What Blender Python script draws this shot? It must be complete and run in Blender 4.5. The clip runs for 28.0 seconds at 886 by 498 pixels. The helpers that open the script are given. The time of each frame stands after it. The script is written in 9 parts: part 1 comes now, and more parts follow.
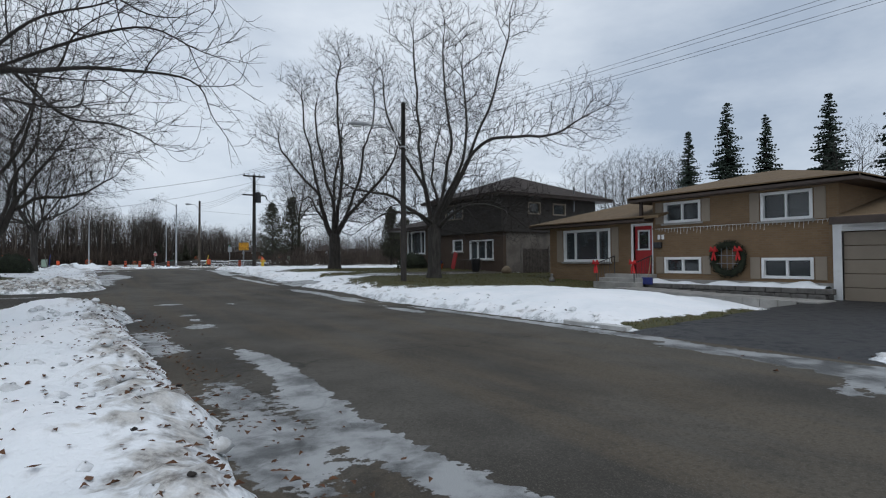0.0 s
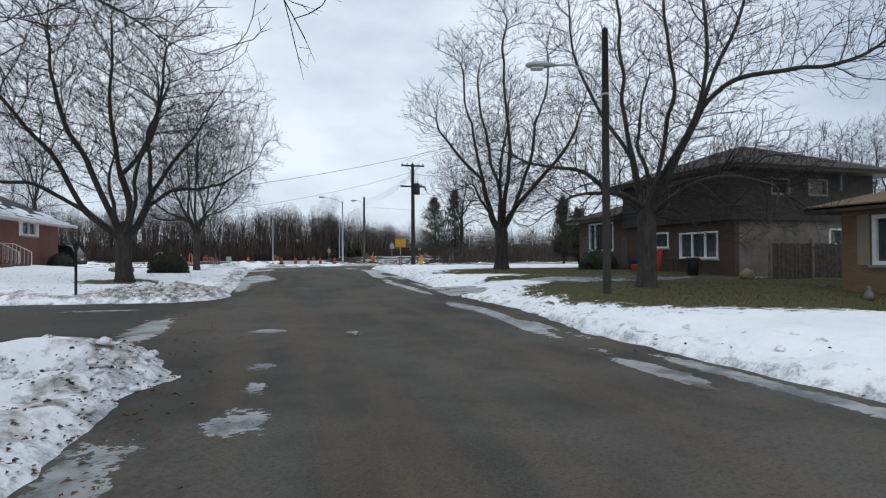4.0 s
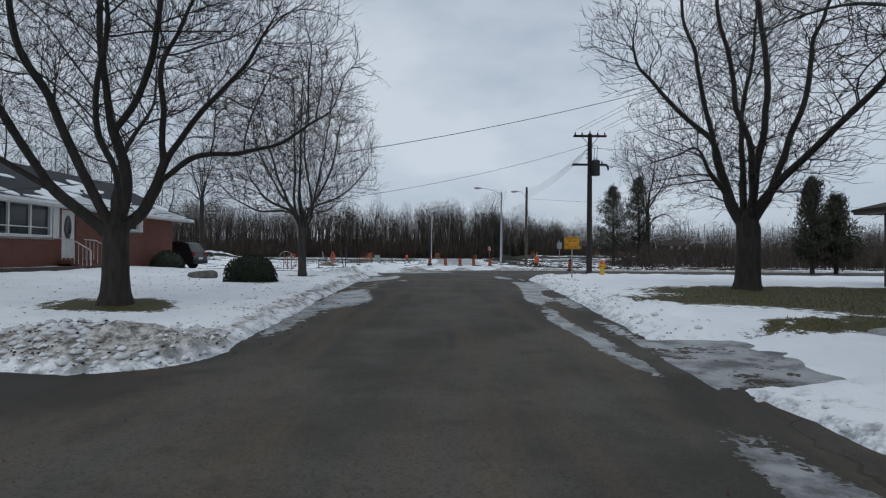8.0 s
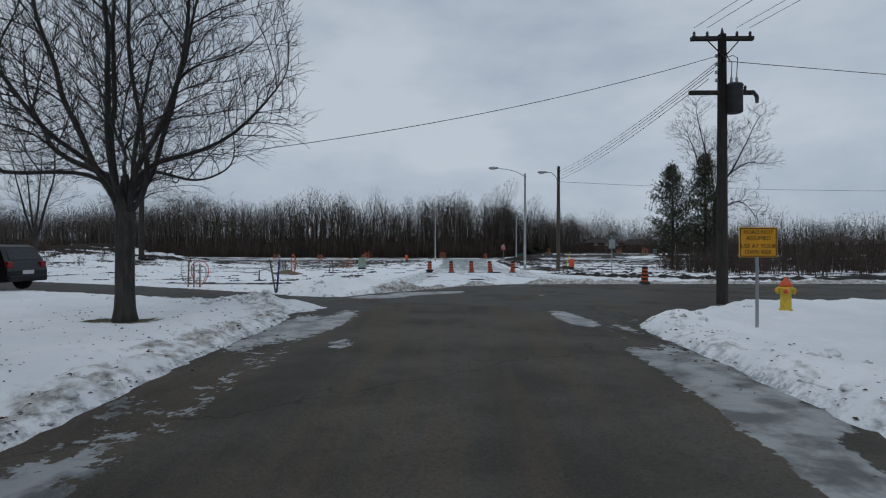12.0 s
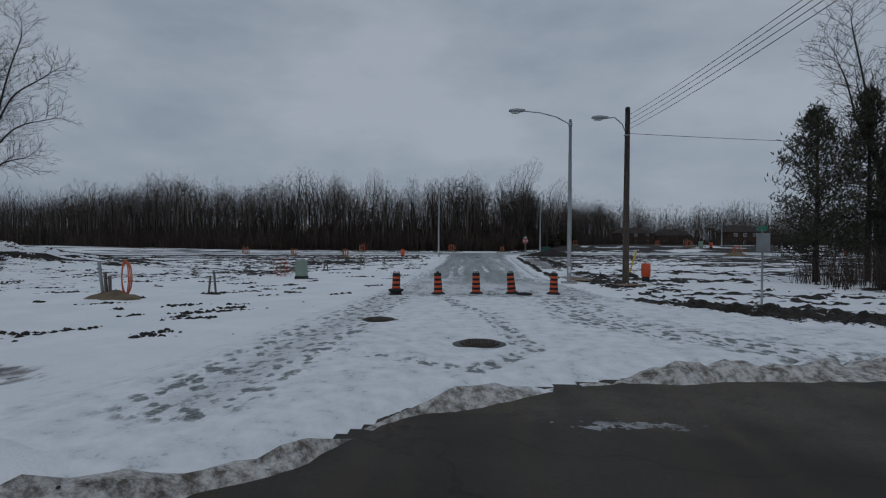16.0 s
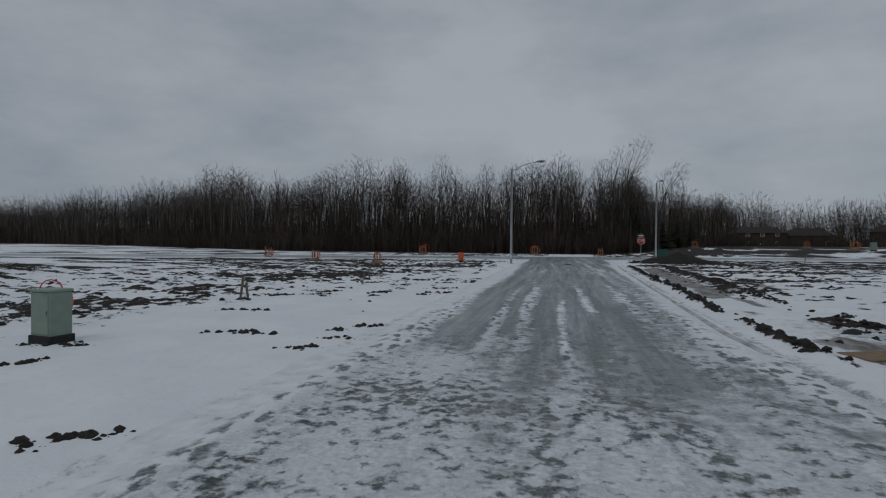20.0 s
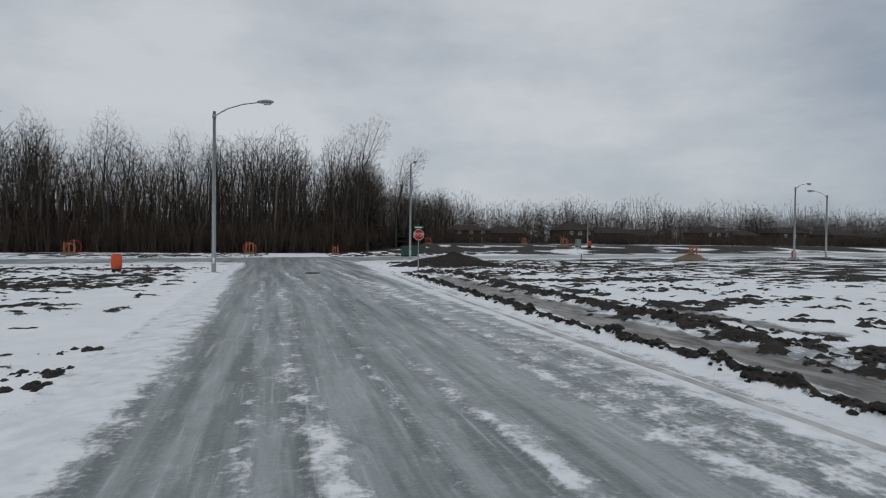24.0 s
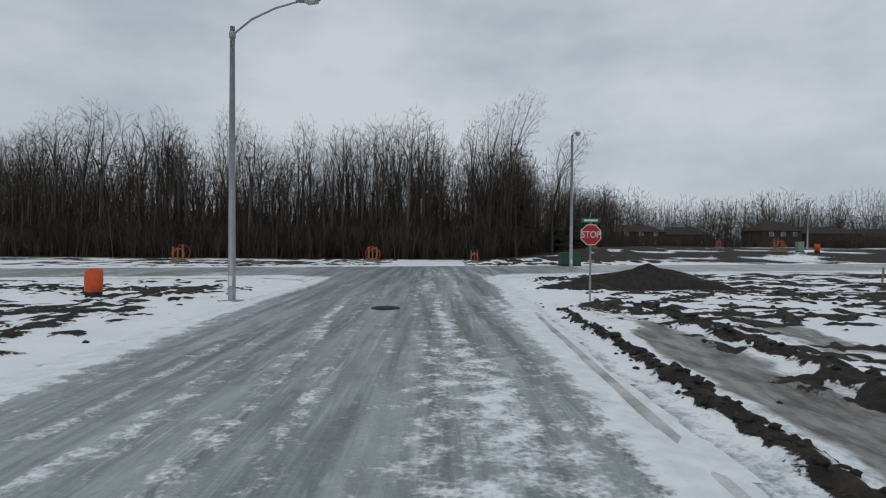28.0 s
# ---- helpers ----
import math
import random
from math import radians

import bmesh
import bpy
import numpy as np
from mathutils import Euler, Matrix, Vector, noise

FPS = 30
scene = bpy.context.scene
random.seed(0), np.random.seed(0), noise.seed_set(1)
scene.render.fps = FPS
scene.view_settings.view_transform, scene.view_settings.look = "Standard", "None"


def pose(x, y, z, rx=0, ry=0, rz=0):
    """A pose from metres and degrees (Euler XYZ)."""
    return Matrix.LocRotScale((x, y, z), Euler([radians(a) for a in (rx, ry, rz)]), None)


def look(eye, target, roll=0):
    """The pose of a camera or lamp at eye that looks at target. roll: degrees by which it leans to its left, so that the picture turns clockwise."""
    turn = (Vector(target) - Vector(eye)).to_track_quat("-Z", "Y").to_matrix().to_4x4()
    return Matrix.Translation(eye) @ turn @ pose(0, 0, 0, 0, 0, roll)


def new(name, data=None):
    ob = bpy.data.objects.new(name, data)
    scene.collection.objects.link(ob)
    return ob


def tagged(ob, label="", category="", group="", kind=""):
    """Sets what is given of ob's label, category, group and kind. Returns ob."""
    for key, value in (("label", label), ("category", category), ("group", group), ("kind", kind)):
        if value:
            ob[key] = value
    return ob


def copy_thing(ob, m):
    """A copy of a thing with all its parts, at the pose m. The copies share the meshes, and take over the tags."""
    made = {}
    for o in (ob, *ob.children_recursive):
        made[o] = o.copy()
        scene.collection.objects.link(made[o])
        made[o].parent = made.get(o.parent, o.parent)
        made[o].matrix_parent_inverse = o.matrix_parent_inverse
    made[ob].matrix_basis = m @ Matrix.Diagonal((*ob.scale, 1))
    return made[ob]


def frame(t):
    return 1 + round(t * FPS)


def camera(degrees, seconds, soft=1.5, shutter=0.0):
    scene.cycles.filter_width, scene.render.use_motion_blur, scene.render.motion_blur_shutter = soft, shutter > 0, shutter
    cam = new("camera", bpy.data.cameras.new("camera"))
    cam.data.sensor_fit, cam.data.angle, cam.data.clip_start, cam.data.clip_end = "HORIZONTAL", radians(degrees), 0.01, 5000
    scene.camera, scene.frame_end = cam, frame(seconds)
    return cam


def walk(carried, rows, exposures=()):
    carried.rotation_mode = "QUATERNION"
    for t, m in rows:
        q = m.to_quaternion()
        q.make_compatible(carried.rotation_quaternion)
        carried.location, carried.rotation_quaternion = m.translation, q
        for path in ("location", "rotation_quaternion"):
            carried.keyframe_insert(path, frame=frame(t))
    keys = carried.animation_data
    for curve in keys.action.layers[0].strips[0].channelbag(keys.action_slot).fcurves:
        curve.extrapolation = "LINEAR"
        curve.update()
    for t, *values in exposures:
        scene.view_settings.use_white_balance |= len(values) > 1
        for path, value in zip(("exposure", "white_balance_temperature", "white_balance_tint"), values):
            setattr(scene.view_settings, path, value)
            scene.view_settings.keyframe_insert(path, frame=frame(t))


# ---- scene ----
cam = camera(78.0, 28.0, soft=1.15)
PATH = [
    (0, (0.592, 0.721, 0.563), (1.7, 2.385, 0.605), -0.4),
    (0.5, (0.644, 1.256, 0.53), (1.938, 2.78, 0.568), -0.6),
    (1, (0.815, 1.997, 0.511), (2.307, 3.33, 0.544), -0.6),
    (1.5, (1.192, 2.801, 0.572), (2.578, 4.243, 0.604), -0.7),
    (2, (1.555, 3.611, 0.623), (2.866, 5.121, 0.655), -0.5),
    (2.5, (1.978, 4.477, 0.649), (3.195, 6.064, 0.68), -0.5),
    (3, (2.446, 5.437, 0.709), (3.571, 7.09, 0.737), -0.4),
    (3.5, (2.718, 6.428, 0.791), (3.642, 8.201, 0.816), -0.6),
    (4, (3.065, 7.369, 0.775), (3.643, 9.284, 0.804), -0.4),
    (4.5, (3.624, 8.593, 0.905), (3.817, 10.584, 0.929), 0.3),
    (6.5, (4.682, 13.941, 1.111), (4.407, 15.922, 1.129), 0.7),
    (7, (4.941, 15.333, 1.095), (4.998, 17.332, 1.119), 0.6),
    (7.5, (5.127, 16.712, 1.105), (5.115, 18.712, 1.129), 0.5),
    (8, (5.247, 18.16, 1.166), (5.228, 20.159, 1.185), 0.5),
    (8.5, (5.461, 19.7, 1.214), (5.439, 21.7, 1.231), 0.3),
    (9, (5.569, 21.331, 1.237), (5.546, 23.33, 1.252), 0.4),
    (9.5, (5.594, 23.043, 1.248), (5.533, 25.042, 1.265), 0.3),
    (10, (5.5, 24.843, 1.298), (5.439, 26.842, 1.314), 0.1),
    (10.5, (5.349, 26.836, 1.378), (5.283, 28.835, 1.39), 0.3),
    (11, (5.173, 28.861, 1.513), (5.138, 30.861, 1.518), 0.2),
    (11.5, (5.198, 30.896, 1.521), (5.145, 32.896, 1.529), 0.2),
    (12, (5.231, 32.984, 1.55), (5.188, 34.984, 1.559), 0.1),
    (12.5, (5.19, 35.147, 1.621), (5.177, 37.147, 1.624), 0.2),
    (14.5, (5.678, 43.952, 2.115), (5.59, 45.95, 2.091), 0.4),
    (15, (5.869, 46.413, 2.133), (5.768, 48.41, 2.106), 0.4),
    (15.5, (6.061, 48.913, 2.119), (5.957, 50.91, 2.09), 0.2),
    (16, (6.247, 51.389, 2.057), (6.143, 53.386, 2.027), 0.3),
    (16.5, (6.49, 53.818, 1.981), (6.383, 55.815, 1.951), 0.3),
    (17, (6.695, 56.149, 1.926), (6.524, 58.141, 1.899), 0.3),
    (17.5, (6.887, 58.831, 1.922), (6.53, 60.799, 1.891), 0.3),
    (18, (6.995, 61.512, 1.898), (6.594, 63.471, 1.867), 0.3),
    (18.5, (6.958, 64.043, 1.853), (6.553, 66.001, 1.822), 0.4),
    (19, (6.985, 66.66, 1.872), (6.565, 68.615, 1.844), 0.4),
    (19.5, (6.89, 69.15, 1.88), (6.464, 71.104, 1.854), 0.4),
    (20, (6.5, 71.62, 1.93), (6.075, 73.574, 1.902), 0.4),
    (20.5, (6.02, 74.02, 1.95), (5.715, 75.997, 1.921), 0.5),
    (21, (5.589, 76.296, 1.934), (5.4, 78.287, 1.906), 0.6),
    (21.5, (5.285, 78.514, 1.899), (5.239, 80.514, 1.873), 0.6),
    (22, (5.023, 80.847, 1.877), (5.061, 82.847, 1.849), 1.3),
    (22.5, (4.86, 83.217, 1.852), (5.252, 85.178, 1.817), 0.3),
    (24.5, (5.27, 91.334, 1.789), (5.869, 93.242, 1.758), 0.5),
    (25, (5.594, 93.267, 1.806), (6.195, 95.174, 1.774), 0.3),
    (25.5, (6.115, 95.157, 1.848), (6.626, 97.09, 1.812), 0.4),
    (26, (6.683, 97.047, 1.893), (7.166, 98.988, 1.854), 0.4),
    (26.5, (7.19, 98.995, 1.881), (7.39, 100.985, 1.843), 0.2),
    (27, (7.69, 100.967, 1.838), (7.744, 102.966, 1.812), 0.2),
    (27.5, (8.088, 102.5, 1.831), (8.119, 104.499, 1.811), 0.2),
    (28, (8.3, 103.216, 1.85), (8.33, 105.216, 1.825), 0.4),
]
EXPOSURES = [(0, 0.2, 6000, 8), (1, 0.48, 6000, 8), (2, 0.42, 6050, 8), (3, 0.38, 6050, 8), (4.5, 0.42, 5950, 8), (6.5, 0.42, 6000, 8), (7.3, 0.22, 5950, 7), (8, -0.12, 5900, 7), (9, -0.17, 5880, 7), (11, -0.32, 5850, 7), (12.5, -0.4, 5850, 7), (14.5, -0.82, 5500, 6), (16, -0.9, 5750, 8),
             (17, -0.88, 5950, 8), (20, -0.94, 6080, 8), (22.5, -0.8, 6250, 8), (24.5, -0.18, 6300, 8), (28, -0.22, 6200, 8)]
walk(cam, [(t, look(eye, target, roll)) for t, eye, target, roll in PATH], EXPOSURES)


# ---- light ----
SUN_EL, SUN_ROT = radians(28), radians(200)
world = bpy.data.worlds.new("overcast_sky")
scene.world = world
world.use_nodes = True
wn, wl = world.node_tree.nodes, world.node_tree.links
wn.clear()
w_out = wn.new("ShaderNodeOutputWorld")
w_bg = wn.new("ShaderNodeBackground")
w_sky = wn.new("ShaderNodeTexSky")
w_sky.sky_type = "NISHITA"
w_sky.sun_disc = False
w_sky.sun_elevation, w_sky.sun_rotation = SUN_EL, SUN_ROT
w_co = wn.new("ShaderNodeTexCoord")
w_map = wn.new("ShaderNodeMapping")
w_map.inputs["Scale"].default_value = (1.5, 1.5, 3.8)
w_noise = wn.new("ShaderNodeTexNoise")
w_noise.inputs["Scale"].default_value = 1.1
w_noise.inputs["Detail"].default_value = 7
w_noise.inputs["Roughness"].default_value = 0.56
w_ramp = wn.new("ShaderNodeValToRGB")
w_ramp.color_ramp.elements[0].position, w_ramp.color_ramp.elements[0].color = 0.34, (0.385, 0.43, 0.50, 1)
w_ramp.color_ramp.elements[1].position, w_ramp.color_ramp.elements[1].color = 0.66, (0.725, 0.74, 0.76, 1)
w_scale = wn.new("ShaderNodeVectorMath")
w_scale.operation = "SCALE"
w_scale.inputs["Scale"].default_value = 0.06
w_mix = wn.new("ShaderNodeMixRGB")
w_mix.inputs[0].default_value = 0.9
wl.new(w_co.outputs["Generated"], w_map.inputs["Vector"])
wl.new(w_map.outputs["Vector"], w_noise.inputs["Vector"])
wl.new(w_noise.outputs["Fac"], w_ramp.inputs["Fac"])
wl.new(w_sky.outputs["Color"], w_scale.inputs[0])
wl.new(w_scale.outputs["Vector"], w_mix.inputs[1])
wl.new(w_ramp.outputs["Color"], w_mix.inputs[2])
wl.new(w_mix.outputs["Color"], w_bg.inputs["Color"])
wl.new(w_bg.outputs["Background"], w_out.inputs["Surface"])
w_bg.inputs["Strength"].default_value = 1.0
sun = new("sun", bpy.data.lights.new("sun", "SUN"))
sun.data.energy, sun.data.angle, sun.data.color = 0.6, radians(35), (1.0, 0.96, 0.9)
sun.matrix_basis = look((0, 0, 60), (-20 * math.sin(SUN_ROT), -20 * math.cos(SUN_ROT), 60 - 30))

# ---- small tools ----
def smooth(a, b, v):
    t = np.clip((v - a) / (b - a), 0, 1)
    return t * t * (3 - 2 * t)


def vnoise(x, y, seed=0):
    xi, yi = np.floor(x).astype(np.int64), np.floor(y).astype(np.int64)
    xf, yf = x - xi, y - yi
    u, v = xf * xf * (3 - 2 * xf), yf * yf * (3 - 2 * yf)

    def h(a, b):
        n = (a * 374761393 + b * 668265263 + seed * 974634777) & 0x7FFFFFFF
        n = ((n ^ (n >> 13)) * 1274126177) & 0x7FFFFFFF
        return ((n ^ (n >> 16)) & 0xFFFF) / 65535.0
    return (h(xi, yi) * (1 - u) + h(xi + 1, yi) * u) * (1 - v) + (h(xi, yi + 1) * (1 - u) + h(xi + 1, yi + 1) * u) * v


def fbm(x, y, octaves=4, seed=0):
    total, amp, norm = 0.0, 1.0, 0.0
    for o in range(octaves):
        total = total + amp * vnoise(x * 2 ** o + 17.3 * o, y * 2 ** o - 9.1 * o, seed + o)
        norm += amp
        amp *= 0.5
    return total / norm


class MB:
    """Gathers vertices and faces of one mesh."""

    def __init__(self):
        self.v, self.f, self.s = [], [], []

    def add(self, verts, faces, soft=False):
        n = len(self.v)
        self.v.extend(tuple(p) for p in verts)
        self.f.extend(tuple(i + n for i in q) for q in faces)
        self.s.extend([soft] * len(faces))
        return self

    def box(self, x0, y0, z0, x1, y1, z1, ch=0.0, m=None):
        if ch <= 0:
            vs = [(x, y, z) for z in (z0, z1) for y in (y0, y1) for x in (x0, x1)]
            fs = [(0, 2, 3, 1), (4, 5, 7, 6), (0, 1, 5, 4), (2, 6, 7, 3), (0, 4, 6, 2), (1, 3, 7, 5)]
        else:
            bm = bmesh.new()
            bmesh.ops.create_cube(bm, size=1)
            for q in bm.verts:
                q.co = Vector(((x0 + x1) / 2 + q.co.x * (x1 - x0), (y0 + y1) / 2 + q.co.y * (y1 - y0), (z0 + z1) / 2 + q.co.z * (z1 - z0)))
            bmesh.ops.bevel(bm, geom=bm.edges[:], offset=ch, segments=1, affect="EDGES")
            bm.verts.index_update()
            vs = [q.co.copy() for q in bm.verts]
            fs = [[q.index for q in f.verts] for f in bm.faces]
            bm.free()
        if m is not None:
            vs = [m @ Vector(p) for p in vs]
        return self.add(vs, fs)

    def poly(self, pts, thick, axis=(0, 0, 1)):
        """A flat polygon given depth along axis."""
        d = Vector(axis) * thick
        a = [Vector(p) for p in pts]
        n = len(a)
        return self.add(a + [p + d for p in a], [tuple(range(n))[::-1], tuple(range(n, 2 * n))] + [(i, (i + 1) % n, n + (i + 1) % n, n + i) for i in range(n)])

    def tube(self, pts, radii, n=8, caps=True):
        pts = [Vector(p) for p in pts]
        if isinstance(radii, (int, float)):
            radii = [radii] * len(pts)
        vs, fs = [], []
        up = Vector((0.31, 0.17, 0.93))
        for i, p in enumerate(pts):
            d = (pts[min(i + 1, len(pts) - 1)] - pts[max(i - 1, 0)]).normalized()
            if abs(d.dot(up)) > 0.95:
                up = Vector((0.9, 0.3, 0.1))
            a = d.cross(up).normalized()
            b = d.cross(a)
            up = a.cross(d)
            for k in range(n):
                w = 2 * math.pi * k / n
                vs.append(p + (a * math.cos(w) + b * math.sin(w)) * radii[i])
            if i:
                o = (i - 1) * n
                fs += [(o + k, o + (k + 1) % n, o + n + (k + 1) % n, o + n + k) for k in range(n)]
        self.add(vs, fs, True)
        if caps and n > 3:
            e = len(self.v) - len(vs)
            self.f.append(tuple(range(e, e + n))), self.s.append(False)
            e = len(self.v) - n
            self.f.append(tuple(range(e, e + n))[::-1]), self.s.append(False)
        return self

    def lathe(self, prof, n=20, at=(0, 0, 0), m=None):
        vs = [(at[0] + r * math.cos(2 * math.pi * k / n), at[1] + r * math.sin(2 * math.pi * k / n), at[2] + z) for r, z in prof for k in range(n)]
        if m is not None:
            vs = [m @ Vector(p) for p in vs]
        fs = [((i * n) + k, i * n + (k + 1) % n, (i + 1) * n + (k + 1) % n, (i + 1) * n + k) for i in range(len(prof) - 1) for k in range(n)]
        self.add(vs, fs, True)
        e = len(self.v) - len(vs)
        self.f.append(tuple(range(e, e + n))[::-1]), self.s.append(False)
        e = len(self.v) - n
        self.f.append(tuple(range(e, e + n))), self.s.append(False)
        return self

    def mesh(self, name, mat):
        me = bpy.data.meshes.new(name)
        me.from_pydata(self.v, [], self.f)
        me.polygons.foreach_set("use_smooth", self.s)
        me.materials.append(mat)
        me.update()
        return me


def thing(name, at, label, category, group="", rz=0.0, scale=1.0):
    ob = new(name)
    ob.empty_display_size = 0.2
    ob.matrix_basis = pose(at[0], at[1], at[2], 0, 0, rz) @ Matrix.Scale(scale, 4)
    return tagged(ob, label, category, group)


def part(name, mb, material, parent=None, label=""):
    ob = new(name, mb.mesh(name, material) if isinstance(mb, MB) else mb)
    if parent is not None:
        ob.parent = parent
    return tagged(ob, label)


def text_part(name, words, size, material, parent, m, label=""):
    cu = bpy.data.curves.new(name, "FONT")
    cu.body, cu.size, cu.align_x, cu.align_y, cu.extrude = words, size, "CENTER", "CENTER", 0.002
    tmp = bpy.data.objects.new(name, cu)
    me = bpy.data.meshes.new_from_object(tmp)
    bpy.data.objects.remove(tmp)
    me.transform(m)
    me.materials.clear()
    me.materials.append(material)
    return part(name, me, material, parent, label)


# ---- materials ----
class NT:
    def __init__(self, name):
        self.m = bpy.data.materials.new(name)
        self.m.use_nodes = True
        self.n, self.l = self.m.node_tree.nodes, self.m.node_tree.links
        self.b = self.n["Principled BSDF"]
        self.co = self.n.new("ShaderNodeTexCoord").outputs["Object"]
        self.pos = self.n.new("ShaderNodeNewGeometry").outputs["Position"]

    def put(self, sock, v):
        if isinstance(v, (int, float)):
            sock.default_value = v
        elif isinstance(v, tuple):
            sock.default_value = v if len(v) == 4 or len(sock.default_value) == 3 else (*v, 1)
        else:
            self.l.new(v, sock)

    def noise(self, scale, detail=4, rough=0.55, co=None, stretch=None):
        co = co or self.pos
        if stretch:
            mp = self.n.new("ShaderNodeMapping")
            mp.inputs["Scale"].default_value = stretch
            self.l.new(co, mp.inputs["Vector"])
            co = mp.outputs["Vector"]
        t = self.n.new("ShaderNodeTexNoise")
        t.inputs["Scale"].default_value, t.inputs["Detail"].default_value, t.inputs["Roughness"].default_value = scale, detail, rough
        self.l.new(co, t.inputs["Vector"])
        return t.outputs["Fac"]

    def math(self, op, a, b=0.0, clamp=False):
        t = self.n.new("ShaderNodeMath")
        t.operation, t.use_clamp = op, clamp
        self.put(t.inputs[0], a), self.put(t.inputs[1], b)
        return t.outputs[0]

    def ramp(self, v, lo, hi, a=0.0, b=1.0):
        t = self.n.new("ShaderNodeMapRange")
        t.interpolation_type = "SMOOTHSTEP"
        for i, k in enumerate((v, lo, hi, a, b)):
            self.put(t.inputs[i], k)
        return t.outputs[0]

    def mix(self, f, a, b, kind="MIX"):
        t = self.n.new("ShaderNodeMixRGB")
        t.blend_type = kind
        self.put(t.inputs[0], f), self.put(t.inputs[1], a), self.put(t.inputs[2], b)
        return t.outputs[0]

    def attr(self, name):
        t = self.n.new("ShaderNodeAttribute")
        t.attribute_name = name
        return t.outputs["Fac"]

    def rand(self):
        return self.n.new("ShaderNodeObjectInfo").outputs["Random"]

    def island(self):
        return self.n.new("ShaderNodeNewGeometry").outputs["Random Per Island"]

    def bump(self, h, strength=0.3, dist=0.02):
        t = self.n.new("ShaderNodeBump")
        t.inputs["Strength"].default_value, t.inputs["Distance"].default_value = strength, dist
        self.l.new(h, t.inputs["Height"])
        self.l.new(t.outputs[0], self.b.inputs["Normal"])

    def done(self, colour, rough=0.8, metal=0.0, spec=None):
        self.put(self.b.inputs["Base Color"], colour)
        self.put(self.b.inputs["Roughness"], rough)
        self.put(self.b.inputs["Metallic"], metal)
        if spec is not None:
            self.put(self.b.inputs["Specular IOR Level"], spec)
        return self.m


def plain(name, c, rough=0.7, metal=0.0, vary=0.25, scale=6.0, bump=0.15, fine=60.0, dirt=None):
    """Paint, wood, concrete and metal: a colour with broad and fine unevenness."""
    k = NT(name)
    a, b = k.noise(scale, 5), k.noise(fine, 3)
    lo, hi = tuple(v * (1 - vary) for v in c), tuple(min(1, v * (1 + vary)) for v in c)
    col = k.mix(k.ramp(a, 0.3, 0.7), lo, hi)
    col = k.mix(k.ramp(b, 0.3, 0.75, 0.0, 0.35), col, tuple(v * (1 - vary * 1.3) for v in c))
    if dirt:
        col = k.mix(k.ramp(k.noise(scale * 0.4, 6, 0.65), 0.52, 0.72, 0.0, 0.7), col, dirt)
    k.bump(k.math("ADD", k.math("MULTIPLY", a, 0.6), b), bump, 0.01)
    return k.done(col, k.ramp(b, 0.2, 0.8, max(0.05, rough - 0.1), min(1, rough + 0.1)), metal)


def brick_mat(name, c1, c2, mortar, axis="yz"):
    k = NT(name)
    sep, com = k.n.new("ShaderNodeSeparateXYZ"), k.n.new("ShaderNodeCombineXYZ")
    k.l.new(k.pos, sep.inputs[0])
    k.l.new(k.math("ADD", sep.outputs[0], sep.outputs[1]), com.inputs[0])
    k.l.new(sep.outputs[2], com.inputs[1])
    t = k.n.new("ShaderNodeTexBrick")
    k.l.new(com.outputs[0], t.inputs["Vector"])
    t.inputs["Scale"].default_value = 1.0
    t.inputs["Brick Width"].default_value, t.inputs["Row Height"].default_value = 0.23, 0.075
    t.inputs["Mortar Size"].default_value = 0.009
    k.put(t.inputs["Color1"], c1), k.put(t.inputs["Color2"], c2), k.put(t.inputs["Mortar"], mortar)
    col = k.mix(k.ramp(k.noise(1.3, 5), 0.35, 0.7, 0.0, 0.45), t.outputs["Color"], tuple(v * 0.72 for v in c1))
    col = k.mix(k.ramp(k.noise(28, 3), 0.4, 0.7, 0.0, 0.3), col, tuple(v * 0.7 for v in c2))
    k.bump(k.math("ADD", k.math("MULTIPLY", t.outputs["Fac"], -1.0), k.math("MULTIPLY", k.noise(70, 3), 0.4)), 0.5, 0.01)
    return k.done(col, 0.88)


def shingle_mat(name, c):
    k = NT(name)
    sep, com = k.n.new("ShaderNodeSeparateXYZ"), k.n.new("ShaderNodeCombineXYZ")
    k.l.new(k.pos, sep.inputs[0])
    k.l.new(k.math("ADD", sep.outputs[0], sep.outputs[1]), com.inputs[0])
    k.l.new(sep.outputs[2], com.inputs[1])
    t = k.n.new("ShaderNodeTexBrick")
    k.l.new(com.outputs[0], t.inputs["Vector"])
    t.inputs["Scale"].default_value = 1.0
    t.inputs["Brick Width"].default_value, t.inputs["Row Height"].default_value = 0.33, 0.055
    t.inputs["Mortar Size"].default_value = 0.006
    k.put(t.inputs["Color1"], tuple(v * 1.12 for v in c)), k.put(t.inputs["Color2"], tuple(v * 0.85 for v in c)), k.put(t.inputs["Mortar"], tuple(v * 0.55 for v in c))
    col = k.mix(k.ramp(k.noise(0.8, 5), 0.35, 0.7, 0.0, 0.5), t.outputs["Color"], tuple(v * 0.7 for v in c))
    k.bump(k.math("ADD", k.math("MULTIPLY", t.outputs["Fac"], -1.0), k.noise(120, 2)), 0.5, 0.01)
    return k.done(col, 0.95)


